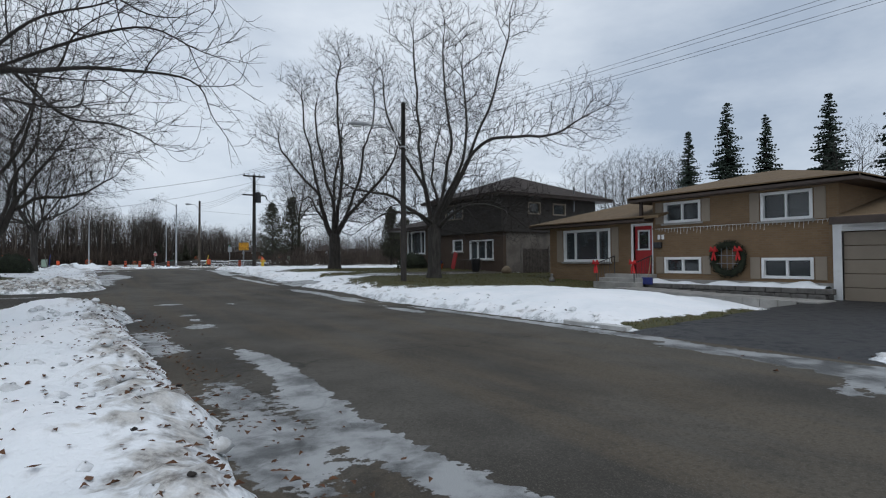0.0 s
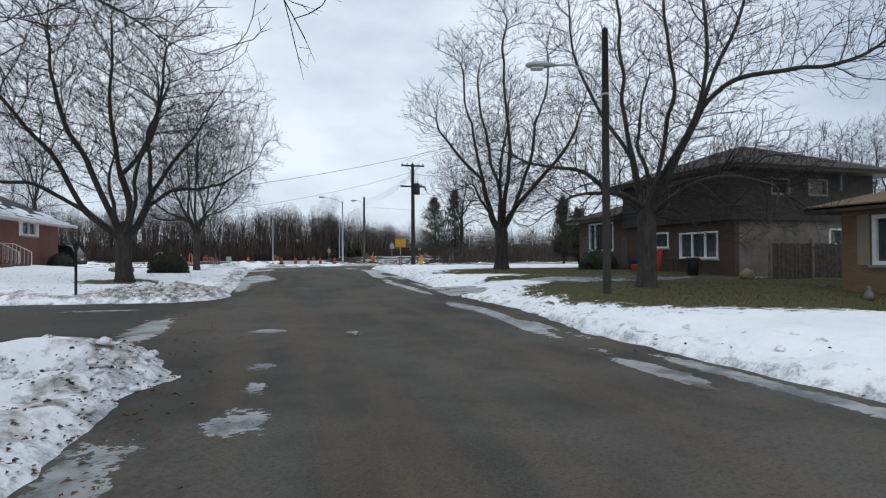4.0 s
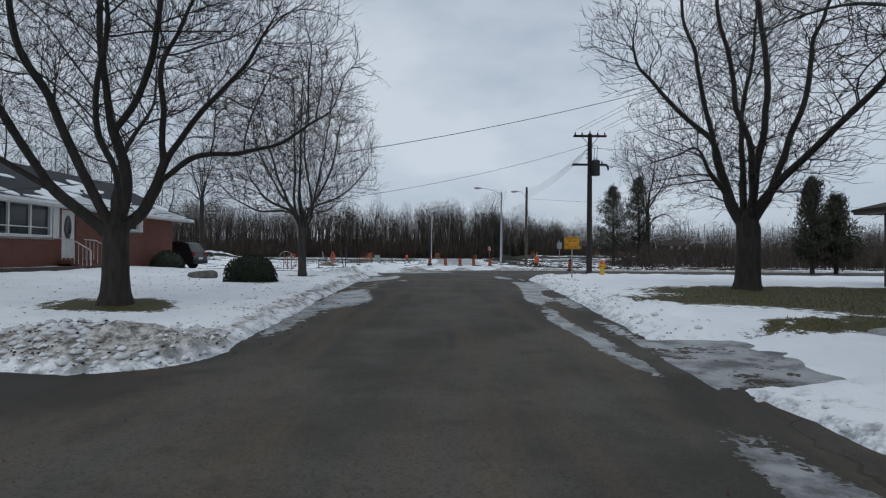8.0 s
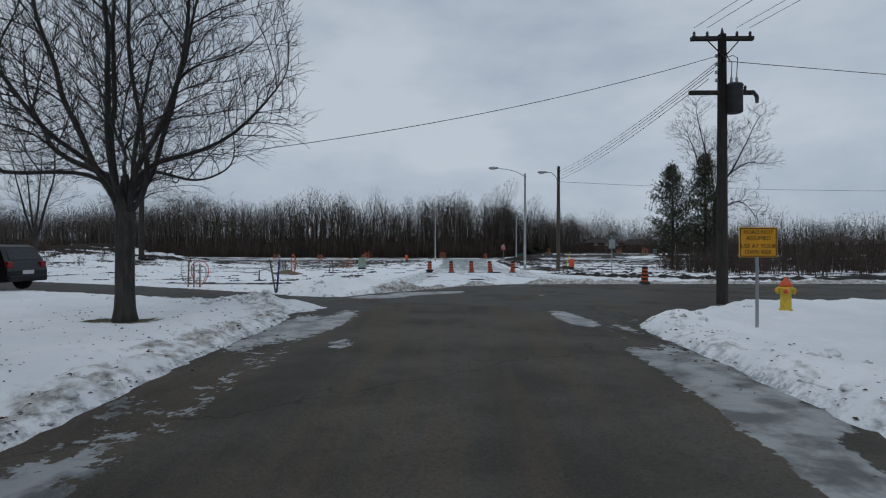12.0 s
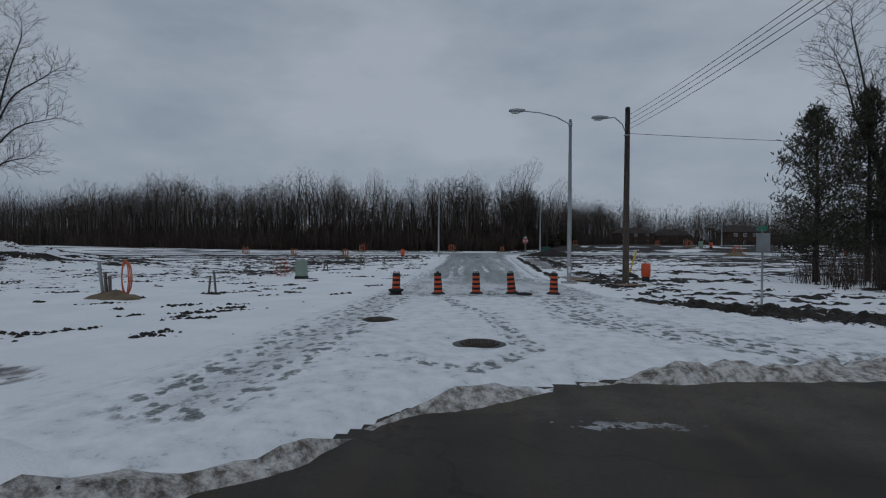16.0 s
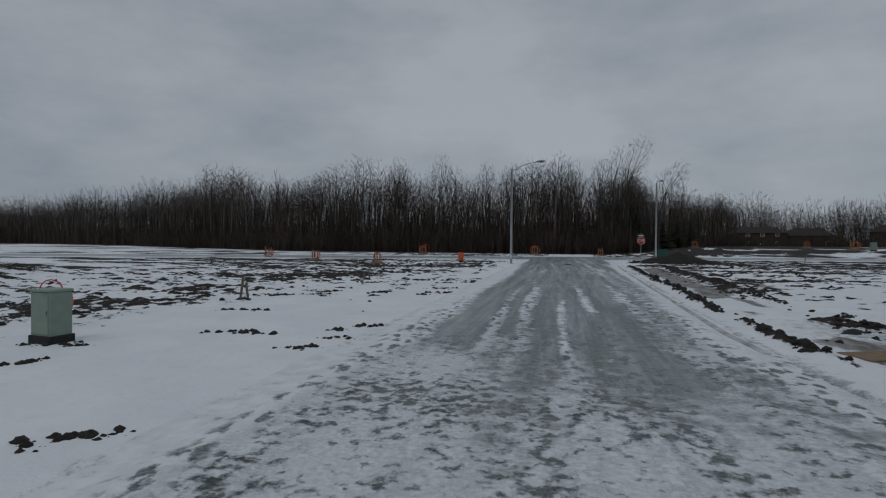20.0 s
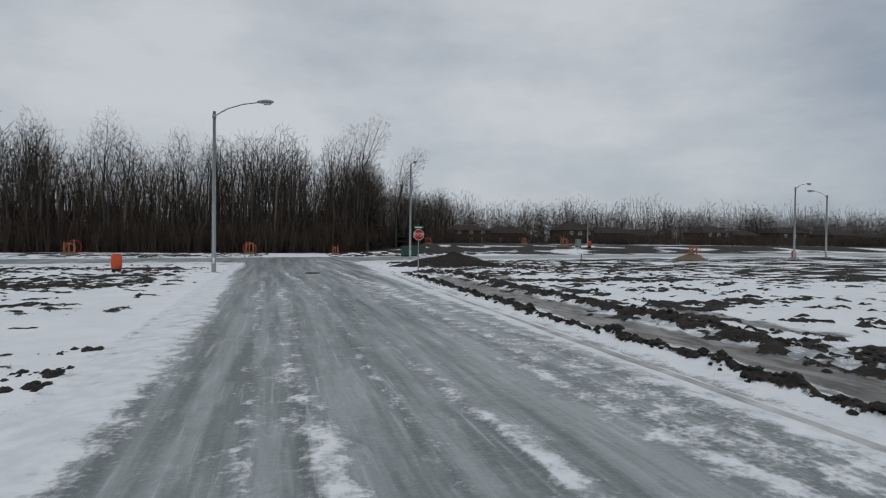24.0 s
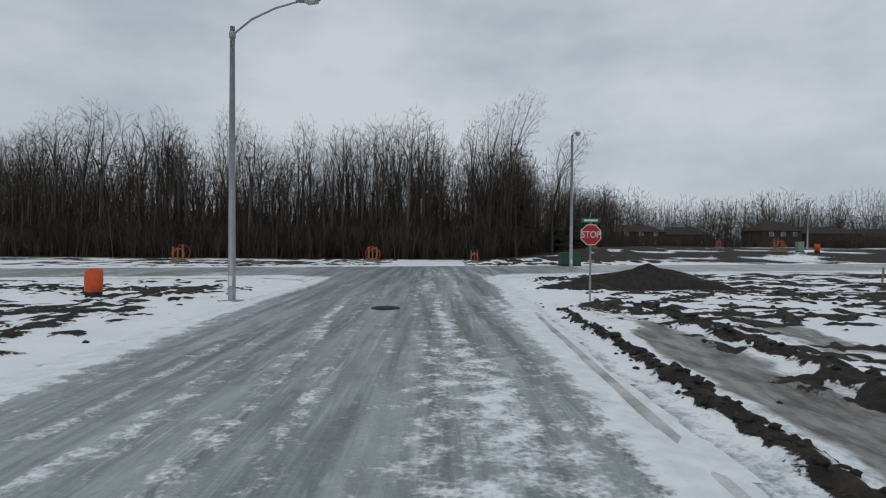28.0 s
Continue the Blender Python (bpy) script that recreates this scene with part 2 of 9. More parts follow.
def bark_mat(name, c):
    k = NT(name)
    g = k.noise(9, 5, 0.6, k.co, (1, 1, 0.22))
    f = k.noise(45, 3, 0.6, k.co, (1, 1, 0.3))
    col = k.mix(k.ramp(g, 0.3, 0.7), tuple(v * 0.55 for v in c), tuple(v * 1.35 for v in c))
    col = k.mix(k.ramp(k.noise(1.1, 4), 0.5, 0.75, 0.0, 0.35), col, (c[0] * 0.9, c[1] * 1.15, c[2] * 0.85))
    k.bump(k.math("ADD", g, k.math("MULTIPLY", f, 0.5)), 0.8, 0.03)
    return k.done(col, 0.95)


def glass_mat(name, c=(0.20, 0.22, 0.23), rough=0.02):
    k = NT(name)
    k.b.inputs["Transmission Weight"].default_value, k.b.inputs["IOR"].default_value = 0.8, 1.45
    return k.done(k.mix(k.ramp(k.noise(0.9, 3), 0.35, 0.65), c, tuple(v * 0.85 for v in c)), rough, 0.0, 0.6)


M_BARK = bark_mat("bark_grey_brown", (0.031, 0.026, 0.022))
M_BARK2 = bark_mat("bark_grey", (0.046, 0.041, 0.036))
M_TWIG = plain("twig", (0.027, 0.022, 0.018), 0.95, vary=0.3)
def wood_mat(name, lo, hi):
    k = NT(name)
    col = k.mix(k.ramp(k.island(), 0.1, 0.95), lo, hi)
    col = k.mix(k.ramp(k.noise(0.25, 3), 0.4, 0.7, 0.0, 0.5), col, tuple(v * 0.6 for v in lo))
    return k.done(col, 0.95)


M_FOREST = wood_mat("forest_wood", (0.038, 0.031, 0.025), (0.125, 0.104, 0.087))
M_SCRUB = wood_mat("scrub_wood", (0.034, 0.025, 0.019), (0.088, 0.066, 0.051))
M_POLE = bark_mat("weathered_pole", (0.026, 0.022, 0.019))
M_POLE2 = bark_mat("newer_pole", (0.070, 0.056, 0.044))
M_CONC = plain("concrete", (0.30, 0.29, 0.27), 0.9, vary=0.2, scale=2.0, bump=0.3, dirt=(0.16, 0.15, 0.13))
M_GALV = plain("galvanised_steel", (0.30, 0.31, 0.32), 0.5, 0.4, vary=0.15, scale=3)
M_DARKMETAL = plain("dark_metal", (0.035, 0.035, 0.037), 0.5, 0.3)
M_WHITE = plain("white_paint", (0.72, 0.72, 0.71), 0.55, vary=0.06, scale=2.5, dirt=(0.5, 0.49, 0.46))
M_BEIGE = plain("beige_paint", (0.245, 0.20, 0.15), 0.6, vary=0.06, scale=2)
M_BROWN = plain("brown_trim", (0.05, 0.034, 0.026), 0.6, vary=0.2)
M_RED = plain("red_paint", (0.34, 0.018, 0.02), 0.45, vary=0.15)
M_REDCLOTH = plain("red_ribbon", (0.50, 0.025, 0.025), 0.8, vary=0.2)
M_GLASS = glass_mat("window_glass")
M_CURTAIN = plain("curtain", (0.62, 0.70, 0.68), 0.9, vary=0.2, scale=9)
M_ORANGE = plain("orange_plastic", (0.60, 0.085, 0.02), 0.45, vary=0.12, dirt=(0.30, 0.07, 0.03))
M_ORANGE2 = plain("orange_conduit", (0.55, 0.13, 0.05), 0.5, vary=0.15)
M_BLACK = plain("black_rubber", (0.014, 0.014, 0.015), 0.75, vary=0.3)
M_YELLOW = plain("yellow_paint", (0.62, 0.42, 0.02), 0.5, vary=0.12, dirt=(0.35, 0.26, 0.05))
M_SIGNYEL = plain("orange_yellow_sign", (0.62, 0.30, 0.01), 0.45, vary=0.08)
M_SIGNRED = plain("sign_red", (0.42, 0.02, 0.025), 0.4, vary=0.08)
M_SIGNGREEN = plain("sign_green", (0.015, 0.16, 0.09), 0.45, vary=0.1)
M_BOXGREEN = plain("pale_green_enamel", (0.22, 0.29, 0.23), 0.5, vary=0.08)
M_DKGREEN = plain("dark_green_enamel", (0.02, 0.075, 0.055), 0.5, vary=0.1)
M_BLUE = plain("blue_plastic", (0.02, 0.03, 0.16), 0.5, vary=0.2)
M_WOOD = plain("raw_timber", (0.25, 0.17, 0.10), 0.85, vary=0.25, scale=14)
M_GREYWOOD = plain("grey_weathered_wood", (0.13, 0.115, 0.10), 0.9, vary=0.3, scale=10)
M_NEEDLE = plain("needles", (0.030, 0.045, 0.030), 0.9, vary=0.45, scale=2.5)
M_CEDAR = plain("cedar_foliage", (0.046, 0.047, 0.029), 0.95, vary=0.5, scale=2.0)
M_HEDGE = plain("hedge_foliage", (0.018, 0.024, 0.011), 0.95, vary=0.5, scale=5)
M_RUST = plain("dry_brown_shrub", (0.075, 0.045, 0.03), 0.95, vary=0.4, scale=5)
M_LEAF = plain("dead_leaf", (0.10, 0.045, 0.02), 0.9, vary=0.4, scale=11)
M_SAND = plain("sandy_soil", (0.17, 0.13, 0.085), 0.98, vary=0.25, scale=3, bump=0.6)
M_CAR = plain("black_car_paint", (0.005, 0.005, 0.008), 0.42, 0.0, vary=0.2)
M_CARGLASS = plain("tinted_car_glass", (0.008, 0.009, 0.011), 0.30, vary=0.2)
M_TAIL = plain("tail_light", (0.25, 0.01, 0.01), 0.2, vary=0.1)
M_STONE = plain("grey_stone", (0.13, 0.122, 0.112), 0.92, vary=0.3, scale=5, bump=0.6)
M_LENS = plain("lamp_lens", (0.5, 0.5, 0.48), 0.25, vary=0.05)
M_TANBRICK = brick_mat("tan_brick", (0.205, 0.130, 0.066), (0.165, 0.103, 0.052), (0.175, 0.130, 0.085))
M_TANBRICK2 = brick_mat("brown_tan_brick", (0.072, 0.045, 0.029), (0.058, 0.036, 0.023), (0.070, 0.054, 0.041))
M_REDBRICK = brick_mat("red_brick", (0.215, 0.074, 0.046), (0.160, 0.054, 0.036), (0.15, 0.105, 0.085))
M_ROOFTAN = shingle_mat("tan_shingles", (0.168, 0.114, 0.060))
M_ROOFBRN = shingle_mat("brown_shingles", (0.042, 0.030, 0.024))
M_ROOFDARK = shingle_mat("charcoal_shingles", (0.030, 0.032, 0.036))
M_DARKSIDING = plain("dark_siding", (0.030, 0.025, 0.021), 0.8, vary=0.2, scale=4)
M_DARKPANEL = plain("dark_gable_panel", (0.060, 0.048, 0.040), 0.85, vary=0.2, scale=6)


def ground_mat():
    k = NT("snow_grass_soil")
    n_f, n_m, n_b = k.noise(22, 4), k.noise(3.5, 5, 0.6), k.noise(0.6, 4)
    snow = k.mix(k.ramp(n_b, 0.35, 0.7), (0.82, 0.84, 0.86), (0.90, 0.90, 0.91))
    snow = k.mix(k.ramp(n_m, 0.5, 0.8, 0.0, 0.25), snow, (0.62, 0.63, 0.65))
    n_d = k.noise(6, 7, 0.75)
    dirty = k.mix(k.ramp(n_d, 0.35, 0.65), (0.10, 0.085, 0.068), (0.62, 0.60, 0.57))
    snow = k.mix(k.ramp(k.math("ADD", k.attr("dirt"), k.math("ADD", k.math("MULTIPLY", k.math("SUBTRACT", n_m, 0.5), 1.7), k.math("MULTIPLY", k.math("SUBTRACT", n_d, 0.5), 0.8))), 0.35, 0.80), snow, dirty)
    grass = k.mix(k.ramp(n_m, 0.3, 0.7), (0.066, 0.076, 0.020), (0.108, 0.086, 0.032))
    grass = k.mix(k.ramp(n_f, 0.35, 0.7), grass, (0.028, 0.026, 0.012))
    mud = k.mix(k.ramp(n_m, 0.3, 0.7), (0.014, 0.012, 0.010), (0.042, 0.034, 0.026))
    mud = k.mix(k.ramp(n_f, 0.5, 0.75, 0.0, 0.5), mud, (0.075, 0.060, 0.046))
    ice = k.mix(k.ramp(k.noise(1.2, 6, 0.65), 0.3, 0.7), (0.15, 0.17, 0.175), (0.40, 0.42, 0.43))
    ragged = k.math("MULTIPLY", k.math("SUBTRACT", k.math("ADD", n_m, k.math("MULTIPLY", n_f, 0.6)), 0.8), 0.9)
    f_ice = k.ramp(k.math("ADD", k.attr("ice"), ragged), 0.3, 0.7)
    f_grass = k.ramp(k.math("ADD", k.attr("grass"), ragged), 0.42, 0.58)
    f_mud = k.ramp(k.math("ADD", k.attr("mud"), k.math("MULTIPLY", k.math("SUBTRACT", k.noise(3.0, 8, 0.72), 0.5), 1.9)), 0.44, 0.56)
    col = k.mix(f_ice, snow, ice)
    col = k.mix(f_grass, col, grass)
    slush = k.mix(k.ramp(k.noise(2.0, 6, 0.65, None, (1.6, 0.5, 1)), 0.35, 0.65), (0.075, 0.064, 0.052), (0.30, 0.285, 0.265))
    f_rut = k.ramp(k.math("ADD", k.attr("rut"), k.math("MULTIPLY", k.math("SUBTRACT", k.noise(1.6, 6, 0.68, None, (1.5, 0.6, 1)), 0.5), 1.2)), 0.34, 0.60)
    col = k.mix(f_rut, col, slush)
    col = k.mix(f_mud, col, mud)
    crumbs = k.math("MULTIPLY", f_mud, k.math("MULTIPLY", k.noise(11, 8, 0.7), 1.6))
    k.bump(k.math("ADD", crumbs, k.math("ADD", k.math("MULTIPLY", n_m, 1.0), k.math("MULTIPLY", n_f, 0.55))), 0.62, 0.06)
    rough = k.mix(f_ice, (0.8, 0.8, 0.8), (0.35, 0.35, 0.35))
    rough = k.mix(f_rut, rough, (0.42, 0.42, 0.42))
    rough = k.mix(f_mud, rough, (0.85, 0.85, 0.85))
    return k.done(col, rough, 0.0, 0.3)


def road_mat(name, tone, spec):
    k = NT(name)
    n_f, n_m, n_b = k.noise(90, 3, 0.7), k.noise(4.5, 5, 0.6), k.noise(0.45, 4)
    asph = k.mix(k.ramp(n_b, 0.35, 0.65), tuple(v * 0.66 for v in tone), tuple(v * 1.24 for v in tone))
    asph = k.mix(k.ramp(k.noise(1.0, 4, 0.6, None, (1.4, 0.12, 1)), 0.42, 0.68, 0.0, 0.6), asph, (tone[0] * 1.5, tone[1] * 1.3, tone[2] * 1.05))
    asph = k.mix(k.ramp(k.noise(2.2, 6, 0.7), 0.5, 0.68, 0.0, 0.45), asph, tuple(v * 0.62 for v in tone))
    asph = k.mix(k.ramp(n_f, 0.48, 0.72, 0.0, 0.6), asph, tuple(v * 2.1 for v in tone))
    asph = k.mix(k.ramp(k.noise(24, 5, 0.7), 0.46, 0.66, 0.0, 0.55), asph, tuple(v * 0.58 for v in tone))
    crack = k.n.new("ShaderNodeTexVoronoi")
    crack.feature = "DISTANCE_TO_EDGE"
    crack.inputs["Scale"].default_value = 0.085
    warp = k.n.new("ShaderNodeVectorMath")
    wn3 = k.n.new("ShaderNodeTexNoise")
    wn3.inputs["Scale"].default_value, wn3.inputs["Detail"].default_value = 0.9, 5
    k.l.new(k.pos, wn3.inputs["Vector"])
    sc = k.n.new("ShaderNodeVectorMath")
    sc.operation = "SCALE"
    sc.inputs["Scale"].default_value = 1.6
    k.l.new(wn3.outputs["Color"], sc.inputs[0])
    k.l.new(k.pos, warp.inputs[0]), k.l.new(sc.outputs["Vector"], warp.inputs[1])
    k.l.new(warp.outputs["Vector"], crack.inputs["Vector"])
    f_crack = k.ramp(crack.outputs["Distance"], 0.0006, 0.0026, 0.38, 0.0)
    asph = k.mix(f_crack, asph, (0.012, 0.012, 0.012))
    ragged = k.math("MULTIPLY", k.math("SUBTRACT", k.math("ADD", n_m, k.math("MULTIPLY", k.noise(14, 4), 0.5)), 0.75), 0.9)
    f_ice = k.ramp(k.math("ADD", k.attr("ice"), ragged), 0.47, 0.53)
    f_wet = k.ramp(k.math("ADD", k.attr("wet"), ragged), 0.35, 0.65)
    asph = k.mix(k.math("MULTIPLY", f_wet, 0.5), asph, (0.022, 0.0178, 0.0130))
    icec = k.mix(k.ramp(k.noise(1.7, 6, 0.62), 0.38, 0.60), (0.095, 0.097, 0.096), (0.34, 0.346, 0.348))
    split = k.math("ABSOLUTE", k.math("SUBTRACT", k.noise(0.8, 3, 0.5), 0.5))
    icec = k.mix(k.ramp(split, 0.003, 0.014, 0.22, 0.0), icec, (0.045, 0.045, 0.043))
    col = k.mix(f_ice, asph, icec)
    k.bump(k.math("ADD", n_f, k.math("MULTIPLY", f_ice, 1.2)), 0.35, 0.012)
    r = k.mix(f_wet, (0.85, 0.85, 0.85), (0.58, 0.58, 0.58))
    r = k.mix(f_ice, r, (0.3, 0.3, 0.3))
    return k.done(col, r, 0.0, spec)


def icy_road_mat():
    k = NT("packed_icy_road")
    n_m, n_f = k.noise(3.0, 5, 0.6), k.noise(16, 4)
    tr = k.noise(1.0, 5, 0.6, None, (2.6, 0.10, 1))
    tr2 = k.noise(2.3, 4, 0.6, None, (2.2, 0.22, 1))
    base = k.mix(k.ramp(tr, 0.36, 0.62), (0.128, 0.153, 0.147), (0.33, 0.362, 0.357))
    base = k.mix(k.ramp(tr2, 0.52, 0.7, 0.0, 0.28), base, (0.60, 0.63, 0.635))
    patch = k.noise(1.5, 6, 0.68, None, (1.3, 0.55, 1))
    base = k.mix(k.ramp(patch, 0.50, 0.66, 0.0, 0.45), base, (0.115, 0.128, 0.128))
    base = k.mix(k.ramp(k.noise(2.4, 6, 0.7, None, (1.2, 0.5, 1)), 0.56, 0.68, 0.0, 0.45), base, (0.52, 0.545, 0.55))
    tr3 = k.noise(1.0, 4, 0.62, None, (9.0, 0.42, 1))
    base = k.mix(k.ramp(tr3, 0.52, 0.70, 0.0, 0.4), base, (0.14, 0.155, 0.155))
    base = k.mix(k.ramp(tr3, 0.30, 0.44, 0.45, 0.0), base, (0.60, 0.62, 0.63))
    base = k.mix(k.ramp(n_f, 0.5, 0.75, 0.0, 0.18), base, (0.60, 0.62, 0.63))
    ragged = k.math("MULTIPLY", k.math("SUBTRACT", k.math("ADD", n_m, k.math("MULTIPLY", n_f, 0.6)), 0.8), 1.7)
    f_s = k.ramp(k.math("ADD", k.attr("snow"), ragged), 0.26, 0.80)
    cell = k.n.new("ShaderNodeTexVoronoi")
    cell.inputs["Scale"].default_value = 4.3
    cell.inputs["Randomness"].default_value = 1.0
    squash = k.n.new("ShaderNodeMapping")
    squash.inputs["Scale"].default_value = (1.25, 0.72, 1)
    k.l.new(k.pos, squash.inputs["Vector"])
    k.l.new(squash.outputs["Vector"], cell.inputs["Vector"])
    blot = k.math("ADD", k.noise(3.0, 7, 0.66, None, (1.25, 0.85, 1)), k.math("MULTIPLY", k.math("SUBTRACT", 0.42, cell.outputs["Distance"]), 0.34))
    prints = k.ramp(blot, 0.45, 0.57)
    f_p = k.math("MULTIPLY", prints, k.ramp(k.math("ADD", k.attr("foot"), k.math("MULTIPLY", k.math("SUBTRACT", k.noise(2.2, 4, 0.65), 0.5), 1.1)), 0.18, 0.50))
    f_d = k.math("MAXIMUM", k.ramp(k.math("ADD", k.attr("foot"), k.math("MULTIPLY", ragged, 1.3)), 0.66, 1.05, 0.0, 0.25), k.math("MULTIPLY", f_p, 0.95))
    col = k.mix(f_s, base, k.mix(k.ramp(n_m, 0.35, 0.7), (0.72, 0.745, 0.765), (0.86, 0.87, 0.88)))
    col = k.mix(f_d, col, k.mix(k.ramp(n_f, 0.3, 0.7), (0.060, 0.067, 0.066), (0.27, 0.29, 0.285)))
    crust = k.ramp(k.math("ADD", k.noise(5.6, 7, 0.66, None, (1.0, 0.9, 1)), k.math("MULTIPLY", k.math("SUBTRACT", k.noise(0.8, 4, 0.6, None, (1.7, 0.6, 1)), 0.5), 0.7)), 0.35, 0.49)
    f_c = k.ramp(k.math("ADD", k.attr("foot"), k.math("MULTIPLY", k.math("SUBTRACT", n_m, 0.5), 1.6)), 0.80, 1.50)
    col = k.mix(f_c, col, k.mix(crust, k.mix(k.ramp(n_f, 0.3, 0.7), (0.060, 0.070, 0.068), (0.17, 0.188, 0.183)), k.mix(k.ramp(n_f, 0.3, 0.7), (0.58, 0.60, 0.61), (0.80, 0.815, 0.825))))
    k.bump(k.math("ADD", k.math("ADD", tr, n_m), k.math("ADD", k.math("MULTIPLY", f_s, 0.7), k.math("MULTIPLY", k.math("MULTIPLY", crust, f_c), 0.8))), 0.6, 0.06)
    r = k.mix(f_s, (0.33, 0.33, 0.33), (0.8, 0.8, 0.8))
    return k.done(col, r, 0.0, 0.35)


M_GROUND = ground_mat()
M_ROAD = road_mat("worn_asphalt", (0.080, 0.0735, 0.0635), 0.09)
M_DRIVE = road_mat("sealed_black_asphalt", (0.013, 0.015, 0.019), 0.5)
M_ICY = icy_road_mat()


# ---- the lie of the land ----
def road_z(y):
    return -0.75 * (1 - smooth(16.0, 44.0, y))


def seg(x, y, ax, ay, bx, by, half):
    """How far inside a straight road of that half width a place lies."""
    dx, dy = bx - ax, by - ay
    t = np.clip(((x - ax) * dx + (y - ay) * dy) / (dx * dx + dy * dy), 0, 1)
    return half - np.hypot(x - ax - t * dx, y - ay - t * dy)


def join(a, b, k=2.5):
    h = np.clip(0.5 + 0.5 * (a - b) / k, 0, 1)
    return b * (1 - h) + a * h + k * h * (1 - h)


def wob(x, y, s=0.25):
    return (fbm(x * 0.7, y * 0.7, 3, 5) - 0.5) * 2 * s


FAR_X = (-60, -16, -9.6, -3.2, -0.5, 1.3, 2.05, 2.9, 3.4, 4.55, 5.5, 6.7, 8.8, 12.5, 16.2, 40, 90)
FAR_Y = (80, 60.0, 57.4, 54.0, 52.3, 51.5, 53.3, 54.5, 55.1, 56.1, 57.6, 58.5, 59.4, 60.3, 60.6, 62, 65)


def far_edge(x):
    """Where the junction's asphalt ends and the snow of the new road begins."""
    return np.interp(x, FAR_X, FAR_Y)


def icy_right(y):
    return np.interp(y, (58, 62, 66, 70, 75, 80, 84, 92, 105, 117, 124), (17, 16.5, 13.5, 11.6, 10.6, 10.0, 9.8, 10.0, 10.35, 10.8, 11.2))


def icy_left(y):
    return np.interp(y, (56, 60, 66, 72, 140), (0.6, 1.2, 2.2, 2.9, 2.9))


def in_street(x, y):
    main = np.minimum(np.minimum(x - 1.55, 8.95 - x), 52.0 - y)
    side = seg(x, y, 5.0, 21.2, -45.0, 27.0, 3.9)
    left = seg(x, y, 4.0, 50.0, -60.0, 77.0, 2.7)
    right = seg(x, y, 6.0, 54.6, 90.0, 59.5, 4.7)
    mid = 7.2 - np.hypot(x - 6.6, y - 52.4)
    return np.minimum(join(join(join(join(main, side, 2.0), left), right), mid, 1.5), 0.8 * (far_edge(x) - y))


def in_icy(x, y):
    main = np.minimum(np.minimum(x - icy_left(y), icy_right(y) - x), np.minimum(0.8 * (y - far_edge(x) - 0.7), 140.0 - y))
    cross = seg(x, y, -90.0, 114.0, 130.0, 170.0, 5.4)
    return join(main, cross, 5.0)


def in_drive_a(x, y):
    return np.minimum(np.minimum(y - (3.75 + 0.14 * np.clip(x - 9, 0, 10)), 6.9 + 0.09 * np.clip(x - 9, 0, 12) - y), np.minimum(x - 8.6, 19.6 - x))


def in_drive_b(x, y):
    return np.minimum(np.minimum(y - 25.6, 28.6 - y), np.minimum(x - 8.9, 24.5 - x))


def blob(x, y, cx, cy, rx, ry):
    return np.exp(-(((x - cx) / rx) ** 2 + ((y - cy) / ry) ** 2))


